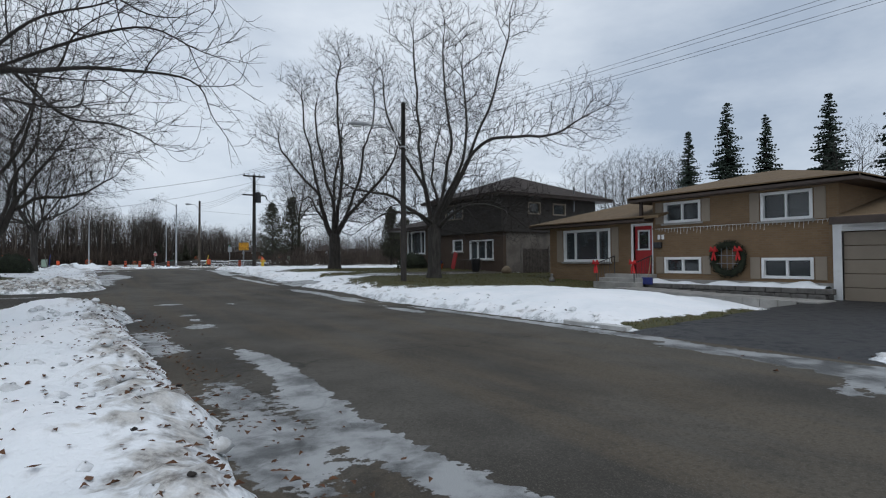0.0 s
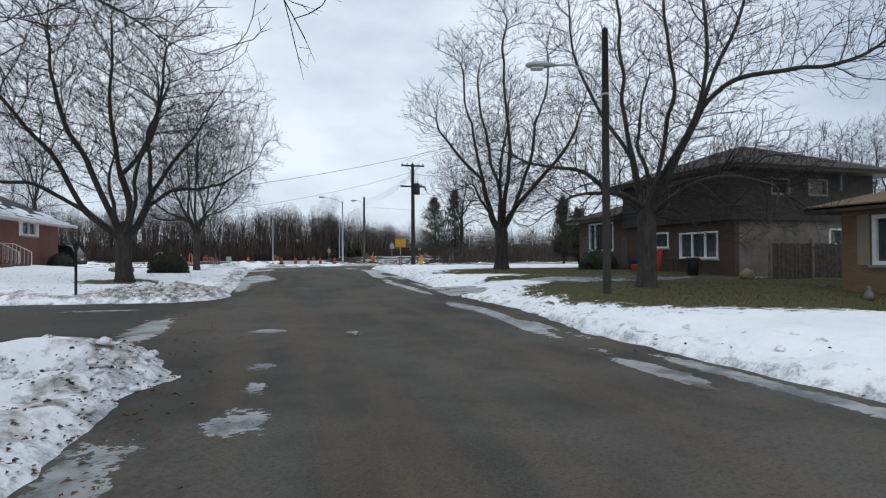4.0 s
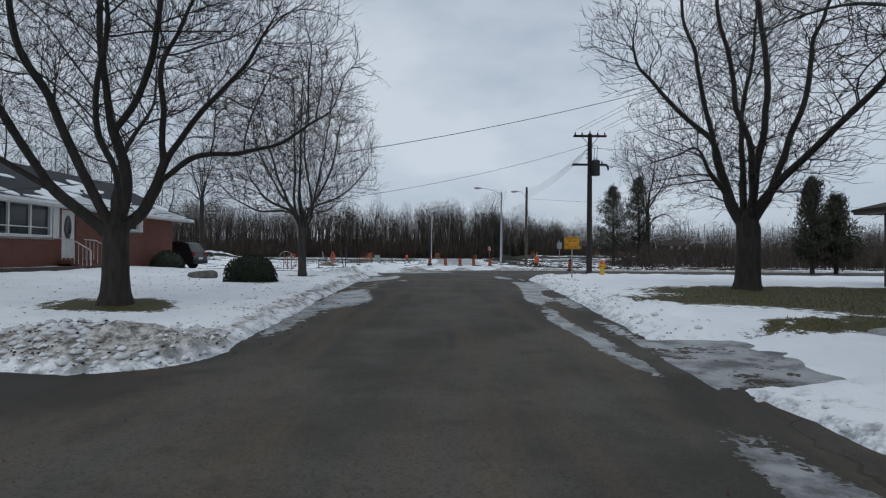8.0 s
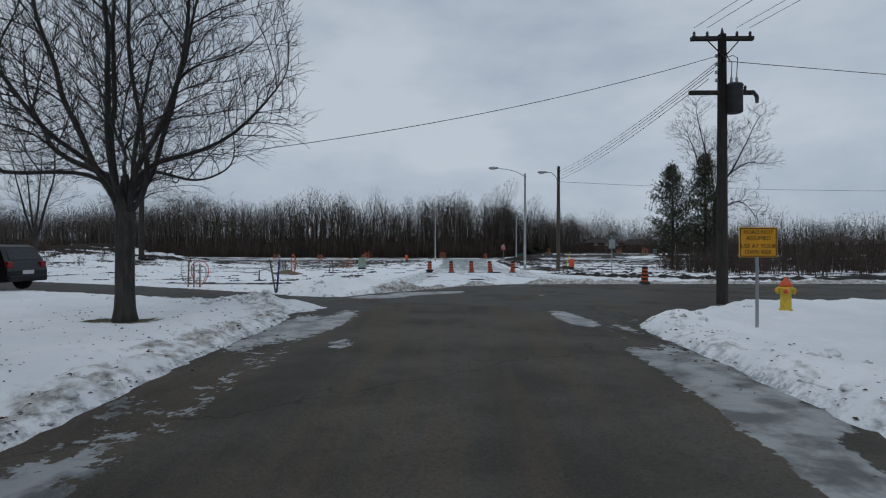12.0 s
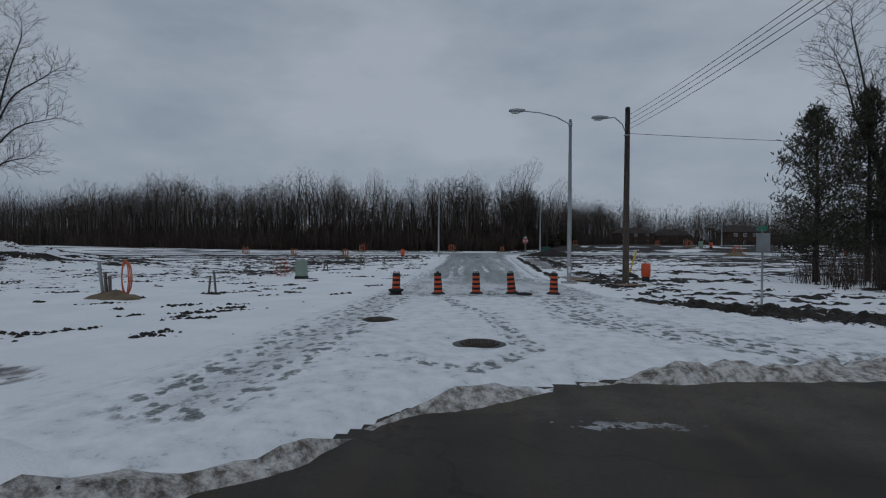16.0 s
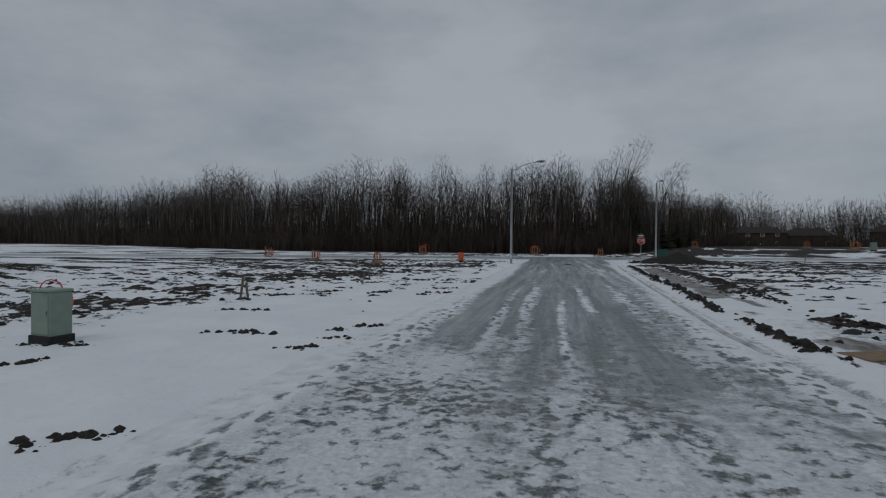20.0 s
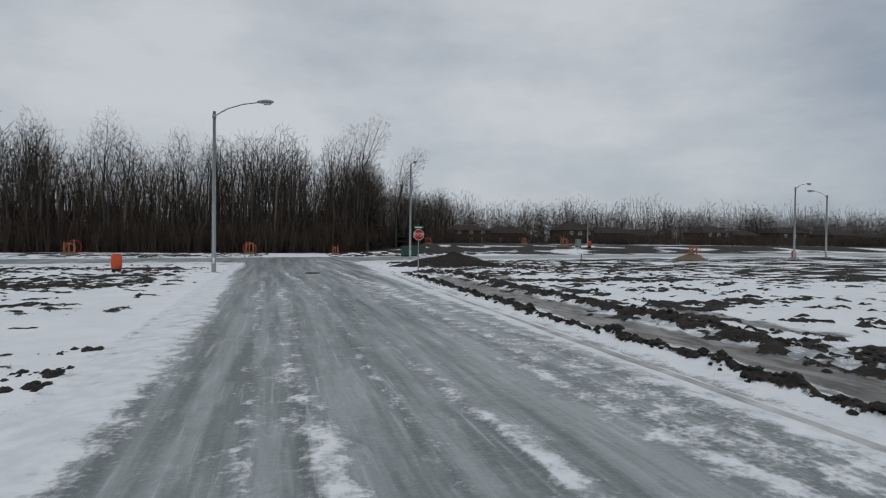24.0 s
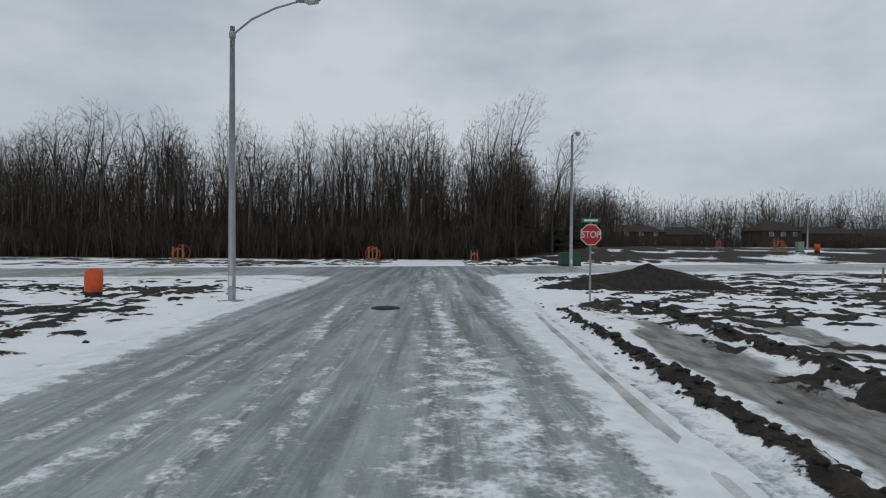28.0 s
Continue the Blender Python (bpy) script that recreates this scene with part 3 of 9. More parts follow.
def land(x, y):
    """Height of the open ground, and how much soil, grass, ice and dirt show on it."""
    st = in_street(x, y) + wob(x, y, 0.18) + 0.22 * (fbm(x * 2.6, y * 2.6, 3, 15) - 0.5)
    ic = in_icy(x, y)
    da, db = in_drive_a(x, y), in_drive_b(x, y)
    z = road_z(y)
    south = 1 - smooth(42, 56, y)
    z = z + (0.38 - 0.30 * smooth(26, 40, y)) * smooth(9.2, 12.6, x) * south * smooth(7.4, 11, y)
    z = z - 0.30 * smooth(14.2, 16.4, x) * smooth(17.5, 15.0, y) * smooth(7.0, 9.0, y) * (x < 40)
    z = z + south * ((0.27 - 0.2 * smooth(32, 40, y)) * smooth(1.2, -3, x) + 0.50 * smooth(-4, -12, x)) * smooth(25, 31, y)
    z = z + 0.14 * smooth(1.2, -3, x) * (1 - smooth(14, 18, y))
    bank = smooth(0.05, -0.5, st) * smooth(-3.2, -0.9, st)
    rough = 0.35 + 0.7 * fbm(x * 0.9, y * 0.55, 3, 3) + 1.5 * (fbm(x * 2.6, y * 2.6, 3, 6) - 0.40)
    bank_h = 0.19 * south * rough
    bank_h = bank_h + 0.05 * ((x < 4) & (y < 17)) * rough
    z = z + bank * bank_h * (1 - smooth(-1.5, -0.3, da)) * (1 - smooth(-0.9, 0.1, db))
    lump = fbm(x * 2.6, y * 2.6, 4, 8)
    d_far = y - far_edge(x) + 0.8 * (fbm(x * 0.9, y * 0.9, 3, 14) - 0.5)
    ridge = smooth(-0.25, 0.15, d_far) * smooth(1.15, 0.45, d_far) * smooth(-3, 0.5, x) * smooth(60, 30, x)
    z = z + ridge * (0.01 + 0.30 * lump * smooth(0.25, 0.75, fbm(x * 0.8, y * 0.8, 3, 16)))
    fringe = smooth(0.4, 3.0, d_far) * smooth(6.5, 2.0, d_far) * (x < 2) * (x > -6)
    piles = (0.30 * blob(x, y, 0.2, 15.4, 1.3, 0.8) + 0.26 * blob(x, y, -0.5, 27.1, 1.5, 0.7) + 0.3 * blob(x, y, 0.3, 47.9, 1.4, 0.8)
             + 0.50 * blob(x, y, 10.5, 1.8, 1.5, 1.1) + 0.30 * blob(x, y, 12.4, 2.9, 1.9, 0.7) + 0.28 * blob(x, y, 14.5, 1.8, 3.0, 1.1) + 0.3 * blob(x, y, 0.6, 54.6, 2.0, 0.9) + 0.45 * blob(x, y, 1.0, 55.6, 2.2, 0.8))
    z = z + piles * (0.35 + 1.3 * lump) + 0.34 * (fbm(x * 1.9, y * 1.9, 4, 18) - 0.42) * blob(x, y, 0.0, 54.6, 5.0, 3.4) * smooth(0.1, -0.6, st)
    # fields of turned soil beyond the houses
    north = smooth(57, 62, y)
    field_l = north * smooth(1.5, -7, x - 0.06 * (y - 70) * (y > 70)) * smooth(-2, -9, ic)
    field_l = np.maximum(field_l * (0.30 + 0.48 * smooth(74, 94, y)), smooth(96, 112, y) * smooth(-0.8, -3.5, ic) * (x < 5))
    field_r = smooth(63, 68, y) * smooth(10.2, 11.6, x) * smooth(-0.9, -2.2, ic)
    clod = fbm(x * 2.7, y * 2.7, 4, 21)
    broad = fbm(x * 0.16, y * 0.42, 4, 33)
    mud = field_l * (0.02 + 1.35 * smooth(0.47, 0.70, 0.55 * clod + 0.45 * broad))
    near_r = smooth(86, 108, y) - 0.6 * smooth(112, 104, y) * smooth(86, 96, y)
    grit = fbm(x * 1.7, y * 2.3, 5, 22)
    mud = np.maximum(mud, field_r * (0.06 + 1.25 * smooth(0.535 - 0.06 * near_r, 0.655 - 0.06 * near_r, 0.66 * grit + 0.34 * broad)))
    mud = np.maximum(mud, 0.85 * north * smooth(0.655, 0.70, fbm(x * 1.7, y * 2.1, 3, 55)) * smooth(88, 97, y) * smooth(-0.6, -1.8, ic) * (x < 3) * (x > -40))
    # soil thrown up along the kerb: two ragged ridges with a wet rut between them
    beyond = x - icy_right(y) + 0.5 * (fbm(x * 0.5, y * 0.3, 2, 36) - 0.5)
    torn = fbm(x * 3.1, y * 1.7, 4, 27)
    along = smooth(78, 84, y) * smooth(121, 115, y) * (x > 9)
    kerb_line = np.exp(-((beyond - 1.0 + 0.35 * (torn - 0.5)) / 0.17) ** 2) * along * smooth(0.30, 0.46, fbm(x * 0.2, y * 0.35, 3, 37) + 0.12 * smooth(84, 98, y))
    second = np.exp(-((beyond - 3.5 + 0.7 * (torn - 0.5)) / 0.34) ** 2) * along * smooth(88, 96, y) * smooth(0.34, 0.48, fbm(x * 0.2, y * 0.3, 3, 38) + 0.06)
    rut = np.exp(-((beyond - 2.25) / 0.75) ** 2) * along * smooth(0.30, 0.55, fbm(x * 0.5, y * 0.22, 3, 39) + 0.08) + 0.7 * np.exp(-((beyond - 5.2) / 0.8) ** 2) * along * smooth(0.42, 0.6, fbm(x * 0.5, y * 0.2, 3, 40))
    mud = mud * (1 - 0.8 * smooth(3.0, 2.4, beyond) * along)
    mud = np.maximum(mud, np.maximum(kerb_line, second) * (0.45 + 1.1 * torn))
    ditch = np.exp(-((y - (71.0 - 0.95 * (x - 11.5) + 0.035 * (x - 11.5) ** 2)) / (0.9 + 1.3 * smooth(12.5, 15, x))) ** 2) * smooth(10.8, 12.5, x) * (x < 34)
    mud = np.maximum(mud, ditch * (0.45 + 0.9 * clod))
    mud = np.maximum(mud, blob(x, y, -35, 88, 10, 6) * (0.05 + 1.0 * smooth(0.42, 0.62, clod)))
    mud = np.maximum(mud, 0.85 * blob(x, y, -4.8, 59.2, 4.2, 0.75) * (0.35 + clod))
    rut = rut + 1.1 * blob(x, y, -4.8, 59.3, 4.4, 0.95)
    far_r = smooth(150, 158, y - 0.25 * (x - 20)) * smooth(16, 24, x)
    mud = np.maximum(mud, far_r * (0.25 + 0.9 * smooth(0.4, 0.55, broad)) * smooth(205, 195, y - 0.1 * x))
    mud = np.maximum(mud, 0.75 * blob(x, y, -5, 147, 16, 1.4) * (0.3 + clod))
    wood = smooth(157, 161, y + np.clip(-x - 40, 0, 400) * -0.85 + np.clip(x - 18, 0, 300) * -1.1)
    mud = np.maximum(mud, wood * 0.9)
    z = z + (mud > 0.2) * smooth(0.2, 0.75, mud) * (0.015 + 0.16 * np.maximum(clod - 0.36, 0) + 0.15 * (fbm(x * 4.2, y * 4.2, 3, 24) - 0.42))
    z = z + (0.8 * kerb_line + 0.9 * second) * (0.02 + 0.20 * np.maximum(fbm(x * 4.6, y * 3.4, 3, 28) - 0.15, 0)) - 0.05 * rut - 0.30 * ditch * (x > 13.2) + 0.5 * ditch * clod * (x > 13.2)
    z = z + 1.1 * smooth(155, 172, y - 0.25 * (x - 20)) * smooth(14, 30, x) + 0.5 * blob(x, y, 24, 160, 7, 5)
    z = z + 2.2 * blob(x, y, -34, 90, 11, 7) * (0.5 + 0.8 * clod)
    z = z + 0.06 * (fbm(x * 0.35, y * 0.35, 3, 2) - 0.5) + 0.075 * (lump - 0.5)
    # lawns
    grass = 2.2 * blob(x, y, 15.0, 21.2, 3.8, 4.2) + 1.9 * blob(x, y, 21, 23.5, 5, 4) + 1.5 * blob(x, y, 17.2, 36.9, 4.6, 2.0) + 2.0 * blob(x, y, 18.2, 32.2, 4.3, 2.8) + 0.95 * blob(x, y, 21, 35.5, 6, 4)
    grass = grass + 1.2 * blob(x, y, -2.7, 31.0, 1.6, 1.15) + 0.9 * blob(x, y, -1.9, 44.5, 1.0, 0.5) + 0.7 * blob(x, y, 13.6, 28.8, 3.0, 0.7)
    grass = grass + 1.1 * np.exp(-((da + 0.45) / 0.38) ** 2) * (x > 9.3) * (y > 5) + 0.8 * blob(x, y, 18.3, 16.9, 1.2, 2.5) + 1.0 * blob(x, y, 18.2, 12.0, 1.1, 3.2) + 0.8 * blob(x, y, 30, 12, 9, 14)
    grass = grass + 0.55 * blob(x, y, 12, 33.5, 3.0, 1.6)
    grass = np.clip(grass, 0, 1.3) * south * (0.55 + 0.9 * lump)
    mud = np.maximum(mud, 0.22 * db_band(db) * lump * 1.6)
    dirt = bank * south * (0.44 + 0.34 * (x < 4)) * smooth(-1.5, -0.2, st) + (0.35 + 0.9 * fbm(x * 1.1, y * 1.1, 3, 17)) * smooth(-1.3, -0.7, d_far) * smooth(1.0, 0.1, d_far) * smooth(0.5, 4.5, x) * smooth(60, 30, x) + 0.22 * fringe + 0.9 * blob(x, y, -0.5, 27.0, 1.8, 0.9) + 0.35 * blob(x, y, 0.3, 15.6, 1.2, 0.8)
    dirt = dirt + (0.12 + 0.16 * (x < 4)) * smooth(-2.0, 0, st) * smooth(44, 50, y)
    ice = 0.55 * np.exp(-((x - 13.2) / 2.6) ** 2) * smooth(76, 84, y) * smooth(124, 112, y) * broad * 1.4 + 0.7 * smooth(-0.8, 0.1, ic) * (y > 74)
    ice = ice + 0.5 * smooth(-0.6, -0.1, st) * south
    sink = smooth(-0.35, 0.05, np.maximum(np.maximum(st - wob(x, y, 0.18), ic), np.maximum(da, db)))
    return z - 0.12 * sink, mud, grass, ice, dirt, rut


def db_band(db):
    return np.exp(-((db + 0.1) / 0.5) ** 2)


def grid_axis(fine_lo, fine_hi, step, far_lo, far_hi, grow=1.09):
    a = list(np.arange(fine_lo, fine_hi + step / 2, step))
    lo, s = [], step
    p = fine_lo
    while p > far_lo:
        s *= grow
        p -= s
        lo.append(p)
    hi, s = [], step
    p = fine_hi
    while p < far_hi:
        s *= grow
        p += s
        hi.append(p)
    return np.array(lo[::-1] + a + hi)


def sheet(name, gx, gy, zfun, mat, keep=None, attrs=None):
    X, Y = np.meshgrid(gx, gy)
    Z = zfun(X, Y)
    nx, ny = len(gx), len(gy)
    idx = np.arange(nx * ny).reshape(ny, nx)
    quads = np.stack([idx[:-1, :-1], idx[:-1, 1:], idx[1:, 1:], idx[1:, :-1]], -1).reshape(-1, 4)
    if keep is not None:
        K = keep(X, Y).reshape(-1)
        quads = quads[K[quads].any(1)]
    used = np.unique(quads)
    remap = np.zeros(nx * ny, np.int64)
    remap[used] = np.arange(len(used))
    quads = remap[quads]
    co = np.stack([X, Y, Z], -1).reshape(-1, 3)[used]
    me = bpy.data.meshes.new(name)
    me.vertices.add(len(co))
    me.vertices.foreach_set("co", co.ravel())
    me.loops.add(quads.size)
    me.loops.foreach_set("vertex_index", quads.ravel().astype(np.int32))
    me.polygons.add(len(quads))
    me.polygons.foreach_set("loop_start", np.arange(0, quads.size, 4, dtype=np.int32))
    me.polygons.foreach_set("use_smooth", np.ones(len(quads), bool))
    me.update(calc_edges=True)
    for k, v in (attrs or {}).items():
        a = me.attributes.new(k, "FLOAT", "POINT")
        a.data.foreach_set("value", np.broadcast_to(v(X, Y), X.shape).reshape(-1)[used].astype(np.float32))
    me.materials.append(mat)
    return new(name, me)


GX = grid_axis(-9.0, 21.0, 0.175, -1500, 1500, 1.09)
GX = np.concatenate([GX[GX < 10.2], np.arange(10.22, 14.6, 0.085), GX[GX > 14.65]])
GY = grid_axis(-3.0, 134.0, 0.22, -900, 2500, 1.09)
GY = np.concatenate([GY[GY < 86], np.arange(86.05, 112, 0.15), GY[GY > 112.1]])
_X, _Y = np.meshgrid(GX, GY)
_L = land(_X, _Y)
ground = sheet("ground", GX, GY, lambda x, y: _L[0], M_GROUND, None,
               {"mud": lambda x, y: _L[1], "grass": lambda x, y: _L[2], "ice": lambda x, y: _L[3], "dirt": lambda x, y: _L[4], "rut": lambda x, y: _L[5]})
tagged(ground, "snow-covered ground with bare lawn and turned muddy soil", "ground", kind="structure")


def gz(x, y):
    return float(land(np.array([[float(x)]]), np.array([[float(y)]]))[0][0, 0])


# ---- roads ----
def street_ice(x, y):
    right = 0.9 * np.exp(-((x - 8.2 + 0.12 * smooth(28, 36, y) - 0.3 * np.sin(y * 0.35)) / (0.26 + 0.14 * smooth(26, 34, y))) ** 2) * (0.20 + 0.10 * smooth(26, 32, y) + 1.1 * smooth(0.36, 0.60, fbm(x * 0.5, y * 0.30, 3, 41))) * smooth(50, 44, y)
    right = right + 0.9 * np.exp(-((x - 8.7) / 0.25) ** 2) * (y < 20) * smooth(0.35, 0.55, fbm(x * 0, y * 0.4, 2, 44))
    left = np.exp(-((x - 2.2 - 0.25 * np.sin(y * 0.3)) / 0.52) ** 2) * (0.16 + 0.9 * smooth(0.42, 0.62, fbm(x * 0.25, y * 0.2, 3, 43)))
    left = left * smooth(27, 33, y) * smooth(49.5, 45, y)
    spots = (0.75 * blob(x, y, 8.1, 22.6, 0.36, 1.5) + 0.85 * np.exp(-((x - 2.55 - 0.12 * np.sin(y)) / 0.24) ** 2) * smooth(10.5, 8.5, y) * smooth(1.0, 3.0, y) + 0.4 * blob(x, y, 1.9, 6.0, 0.35, 3.0) + 0.85 * np.exp(-((x - 7.95 + 0.25 * np.sin(y * 0.9)) / 0.36) ** 2) * smooth(6.6, 5.6, y) * smooth(-6, -2, y) + 0.6 * blob(x, y, 7.1, 3.0, 0.6, 0.4) + 0.4 * blob(x, y, 2.5, 39.5, 0.35, 3.5) + 0.6 * blob(x, y, 3.3, 42.2, 0.35, 0.8) + 0.8 * blob(x, y, 2.9, 19.2, 0.55, 0.35) + 0.7 * blob(x, y, 2.8, 15.5, 0.3, 0.4)
             + 0.7 * blob(x, y, 2.8, 14.2, 0.25, 0.5) + 0.7 * blob(x, y, 2.7, 12.8, 0.5, 0.6) + 0.55 * blob(x, y, 4.5, 18.4, 0.3, 0.5) + 0.85 * blob(x, y, 0.45, 20.0, 0.5, 2.5)
             + 0.6 * blob(x, y, -1.5, 24.0, 2.0, 0.4) + 0.8 * blob(x, y, 2.5, 34.4, 0.6, 1.7) + 0.8 * blob(x, y, 3.9, 53.5, 1.5, 0.5) + 0.8 * np.exp(-((y - 52.3 - 0.75 * (x - 3.0)) / 0.7) ** 2) * smooth(1.6, 2.6, x) * smooth(6.3, 5.0, x) + 0.8 * blob(x, y, 2.6, 51.6, 1.2, 0.8)
             + 0.42 * blob(x, y, 6.35, 51.6, 0.16, 1.3) + 0.42 * blob(x, y, 7.4, 54.6, 0.5, 0.16) + 0.40 * blob(x, y, 6.8, 53.6, 0.14, 0.8) + 0.6 * blob(x, y, 8.0, 57.6, 1.2, 0.3) + 0.45 * blob(x, y, 8.3, 52.5, 0.4, 2.2))
    s = in_street(x, y)
    slush = 0.5 * np.exp(-((s - 0.1) / 0.42) ** 2) * (0.25 + 1.1 * smooth(0.35, 0.6, fbm(x * 0.5, y * 0.35, 3, 46))) * np.maximum(smooth(27, 30, y) * smooth(51, 47, y), 0.95 * (x < 3) * smooth(18, 14, y))
    return right + left + spots + slush


def street_wet(x, y):
    return 0.45 * np.exp(-((in_street(x, y) - 0.6) / 0.7) ** 2) + 1.0 * smooth(44, 49, y) * (-0.05 + 1.1 * smooth(0.42, 0.60, fbm(x * 0.4, y * 0.5, 4, 47)) + 0.5 * smooth(5.5, 2.5, x)) + 0.3 * smooth(2.0, -1, x) + 0.4 * smooth(2.5, -0.5, x) * smooth(16, 18, y) * smooth(28, 26, y)


RX = np.concatenate([np.arange(-60, 0.0, 0.6), np.arange(0, 10.0, 0.12), np.arange(10, 20.0, 0.2), np.arange(20, 90, 0.7)])
RY = np.concatenate([np.arange(-60, -2, 0.8), np.arange(-2, 60, 0.16), np.arange(60, 80, 0.6)])
road = sheet("road", RX, RY, lambda x, y: road_z(y) + 0.012 * (fbm(x * 0.4, y * 0.4, 3, 9) - 0.5) - 0.03 * smooth(1.5, 0, in_street(x, y)), M_ROAD,
             lambda x, y: in_street(x, y) > -0.35, {"ice": street_ice, "wet": street_wet})
tagged(road, "worn grey asphalt street with melting ice patches", "road", kind="structure")

driveway = sheet("driveway_1", np.arange(8.4, 19.9, 0.2), np.arange(3.0, 8.4, 0.2),
                 lambda x, y: road_z(y) + 0.01 - 0.05 * smooth(9.6, 8.7, x) + 0.05 * smooth(9, 19, x), M_DRIVE, lambda x, y: in_drive_a(x, y) > -0.15,
                 {"ice": lambda x, y: 0.25 * blob(x, y, 9.5, 5, 0.5, 2), "wet": lambda x, y: 0.6 + 0 * x})
tagged(driveway, "freshly sealed black asphalt driveway, still wet", "driveway", kind="structure")
driveway_b = sheet("driveway_2", np.arange(8.4, 25, 0.2), np.arange(25.2, 29.0, 0.2),
                   lambda x, y: road_z(y) - 0.03 + 0.34 * smooth(9.0, 15, x), M_ROAD, lambda x, y: in_drive_b(x, y) > -0.15,
                   {"ice": lambda x, y: 0.20 + 0.35 * smooth(0.42, 0.6, fbm(x * 0.6, y * 0.8, 3, 50)) + 0.45 * blob(x, y, 10.6, 27, 2.4, 3), "wet": lambda x, y: 0.5 + 0 * x})
tagged(driveway_b, "muddy asphalt driveway under thawing snow", "driveway", kind="structure")


def veer(y):
    """Sideways drift of the wheel tracks towards the far corner."""
    return -1.1 * smooth(104, 122, y)


def icy_snow(x, y):
    u = x - veer(y) - 0.2 * np.sin(y * 0.11) + 0.45 * (fbm(x * 0.8, y * 0.30, 3, 87) - 0.5)
    apron = smooth(78, 68, y)
    streak = fbm(u * 3.0, y * 0.12, 4, 83)
    lane = np.maximum.reduce([np.exp(-((u - c) / w) ** 2) for c, w in ((4.42, 0.42), (5.32, 0.15), (6.1, 0.28), (6.95, 0.19), (7.85, 0.45))])
    ridge = np.maximum.reduce([np.exp(-((u - c) / w) ** 2) for c, w in ((3.3, 0.5), (5.02, 0.16), (5.66, 0.2), (6.54, 0.11), (7.3, 0.15), (8.75, 0.5))])
    s = apron * (0.95 - 0.2 * smooth(9.5, 11, x) * smooth(0.45, 0.6, fbm(x * 0.6 + y * 0.55, y * 2.4 + x * 1.5, 3, 85)))
    on = smooth(68, 80, y)
    s = s + on * (0.24 + 0.10 * smooth(96, 80, y) - 0.40 * lane + 0.62 * ridge * (0.25 + 0.75 * smooth(0.32, 0.52, fbm(x * 1.6, y * 0.35, 3, 82))) * smooth(102, 86, y) + (0.75 + 0.35 * smooth(88, 100, y)) * (streak - 0.5) + 0.12 * smooth(96, 106, y) + 0.75 * smooth(1.2 - 0.5 * (x > 7), 0.1, in_icy(x, y)))
    return s - 0.10 * smooth(118, 130, y)


def icy_foot(x, y):
    left = np.exp(-((x - 2.85 - 0.05 * (y - 59)) / 0.75) ** 2)
    c = np.interp(y, (59.7, 61.4, 62.9, 66.4, 67.9, 69.0, 70.5, 72.0), (6.3, 7.4, 7.1, 6.7, 5.9, 5.8, 5.3, 4.9))
    trail = np.exp(-((x - c) / 0.26) ** 2) * smooth(59.2, 60.0, y)
    cross = np.exp(-((y - 60.9 + 0.6 * (x - 4.3)) / 0.24) ** 2) * smooth(3.6, 4.2, x) * smooth(6.8, 6.2, x)
    right = np.exp(-((x - 9.4 - 0.75 * np.clip(65 - y, 0, 20)) / 1.15) ** 2)
    a = smooth(56.5, 58, y) * smooth(76, 73, y) * np.maximum.reduce([1.05 * left, 0.95 * trail, 0.7 * cross, 0.68 * right, 0.10 + 0 * x])
    b = smooth(70, 73, y) * smooth(97, 82, y) * np.maximum.reduce([1.25 * np.exp(-((x - 5.05) / 0.24) ** 2), 1.3 * np.exp(-((x - 5.7) / 0.26) ** 2), 0.62 * np.exp(-((x - 3.5) / 0.45) ** 2), 1.75 * smooth(88, 75, y + 9 * (fbm(x * 0.9, y * 0.25, 3, 84) - 0.5) + 1.5 * smooth(5.2, 6.2, x)) * smooth(2.9, 3.9, x), 1.05 * np.exp(-((x - 8.8) / 0.7) ** 2)])
    wet = np.maximum.reduce([1.0 * blob(x, y, px, py, 0.42, 0.36) for px, py in ((3.9, 65.0), (4.1, 65.35), (3.6, 65.3), (6.42, 62.1), (3.4, 71.6), (4.97, 71.98), (6.42, 72.2), (7.75, 72.5), (9.4, 72.4))])
    return np.maximum.reduce([a, b, wet])


IX = np.concatenate([np.arange(-80, 1.5, 0.9), np.arange(1.5, 12.6, 0.11), np.arange(12.6, 120, 0.9)])
IY = np.concatenate([np.arange(54, 124, 0.14), np.arange(124, 172, 0.4)])
icy = sheet("packed_snow_road", IX, IY,
            lambda x, y: 0.015 + 0.05 * smooth(54, 58, y) - 0.03 * smooth(66, 80, y) + 0.05 * icy_snow(x, y) * (fbm(x * 2.2, y * 0.9, 3, 61)) - 0.04 * np.clip(icy_foot(x, y), 0, 1) + 0.02 * fbm(x * 1.5, y * 0.3, 3, 62) - 0.06 * smooth(0.6, -0.3, in_icy(x, y)) - 0.09 * smooth(0.45, -0.2, in_icy(x, y)) * smooth(67, 61, y) - 0.05 * np.clip(1.6 * blob(x, y, 6.42, 62.1, 0.68, 0.68) + 1.3 * blob(x, y, 3.9, 65.2, 0.6, 0.6), 0, 1),
            M_ICY, lambda x, y: (in_icy(x, y) > -0.3) & (in_street(x, y) < -0.3), {"snow": icy_snow, "foot": icy_foot})
tagged(icy, "unfinished road under packed snow and rutted grey ice", "road", kind="structure")


# ---- trees ----
def turn_from(d, ang, spin):
    a = d.orthogonal().normalized()
    a.rotate(Matrix.Rotation(spin, 3, d))
    return (d * math.cos(ang) + a * math.sin(ang)).normalized()


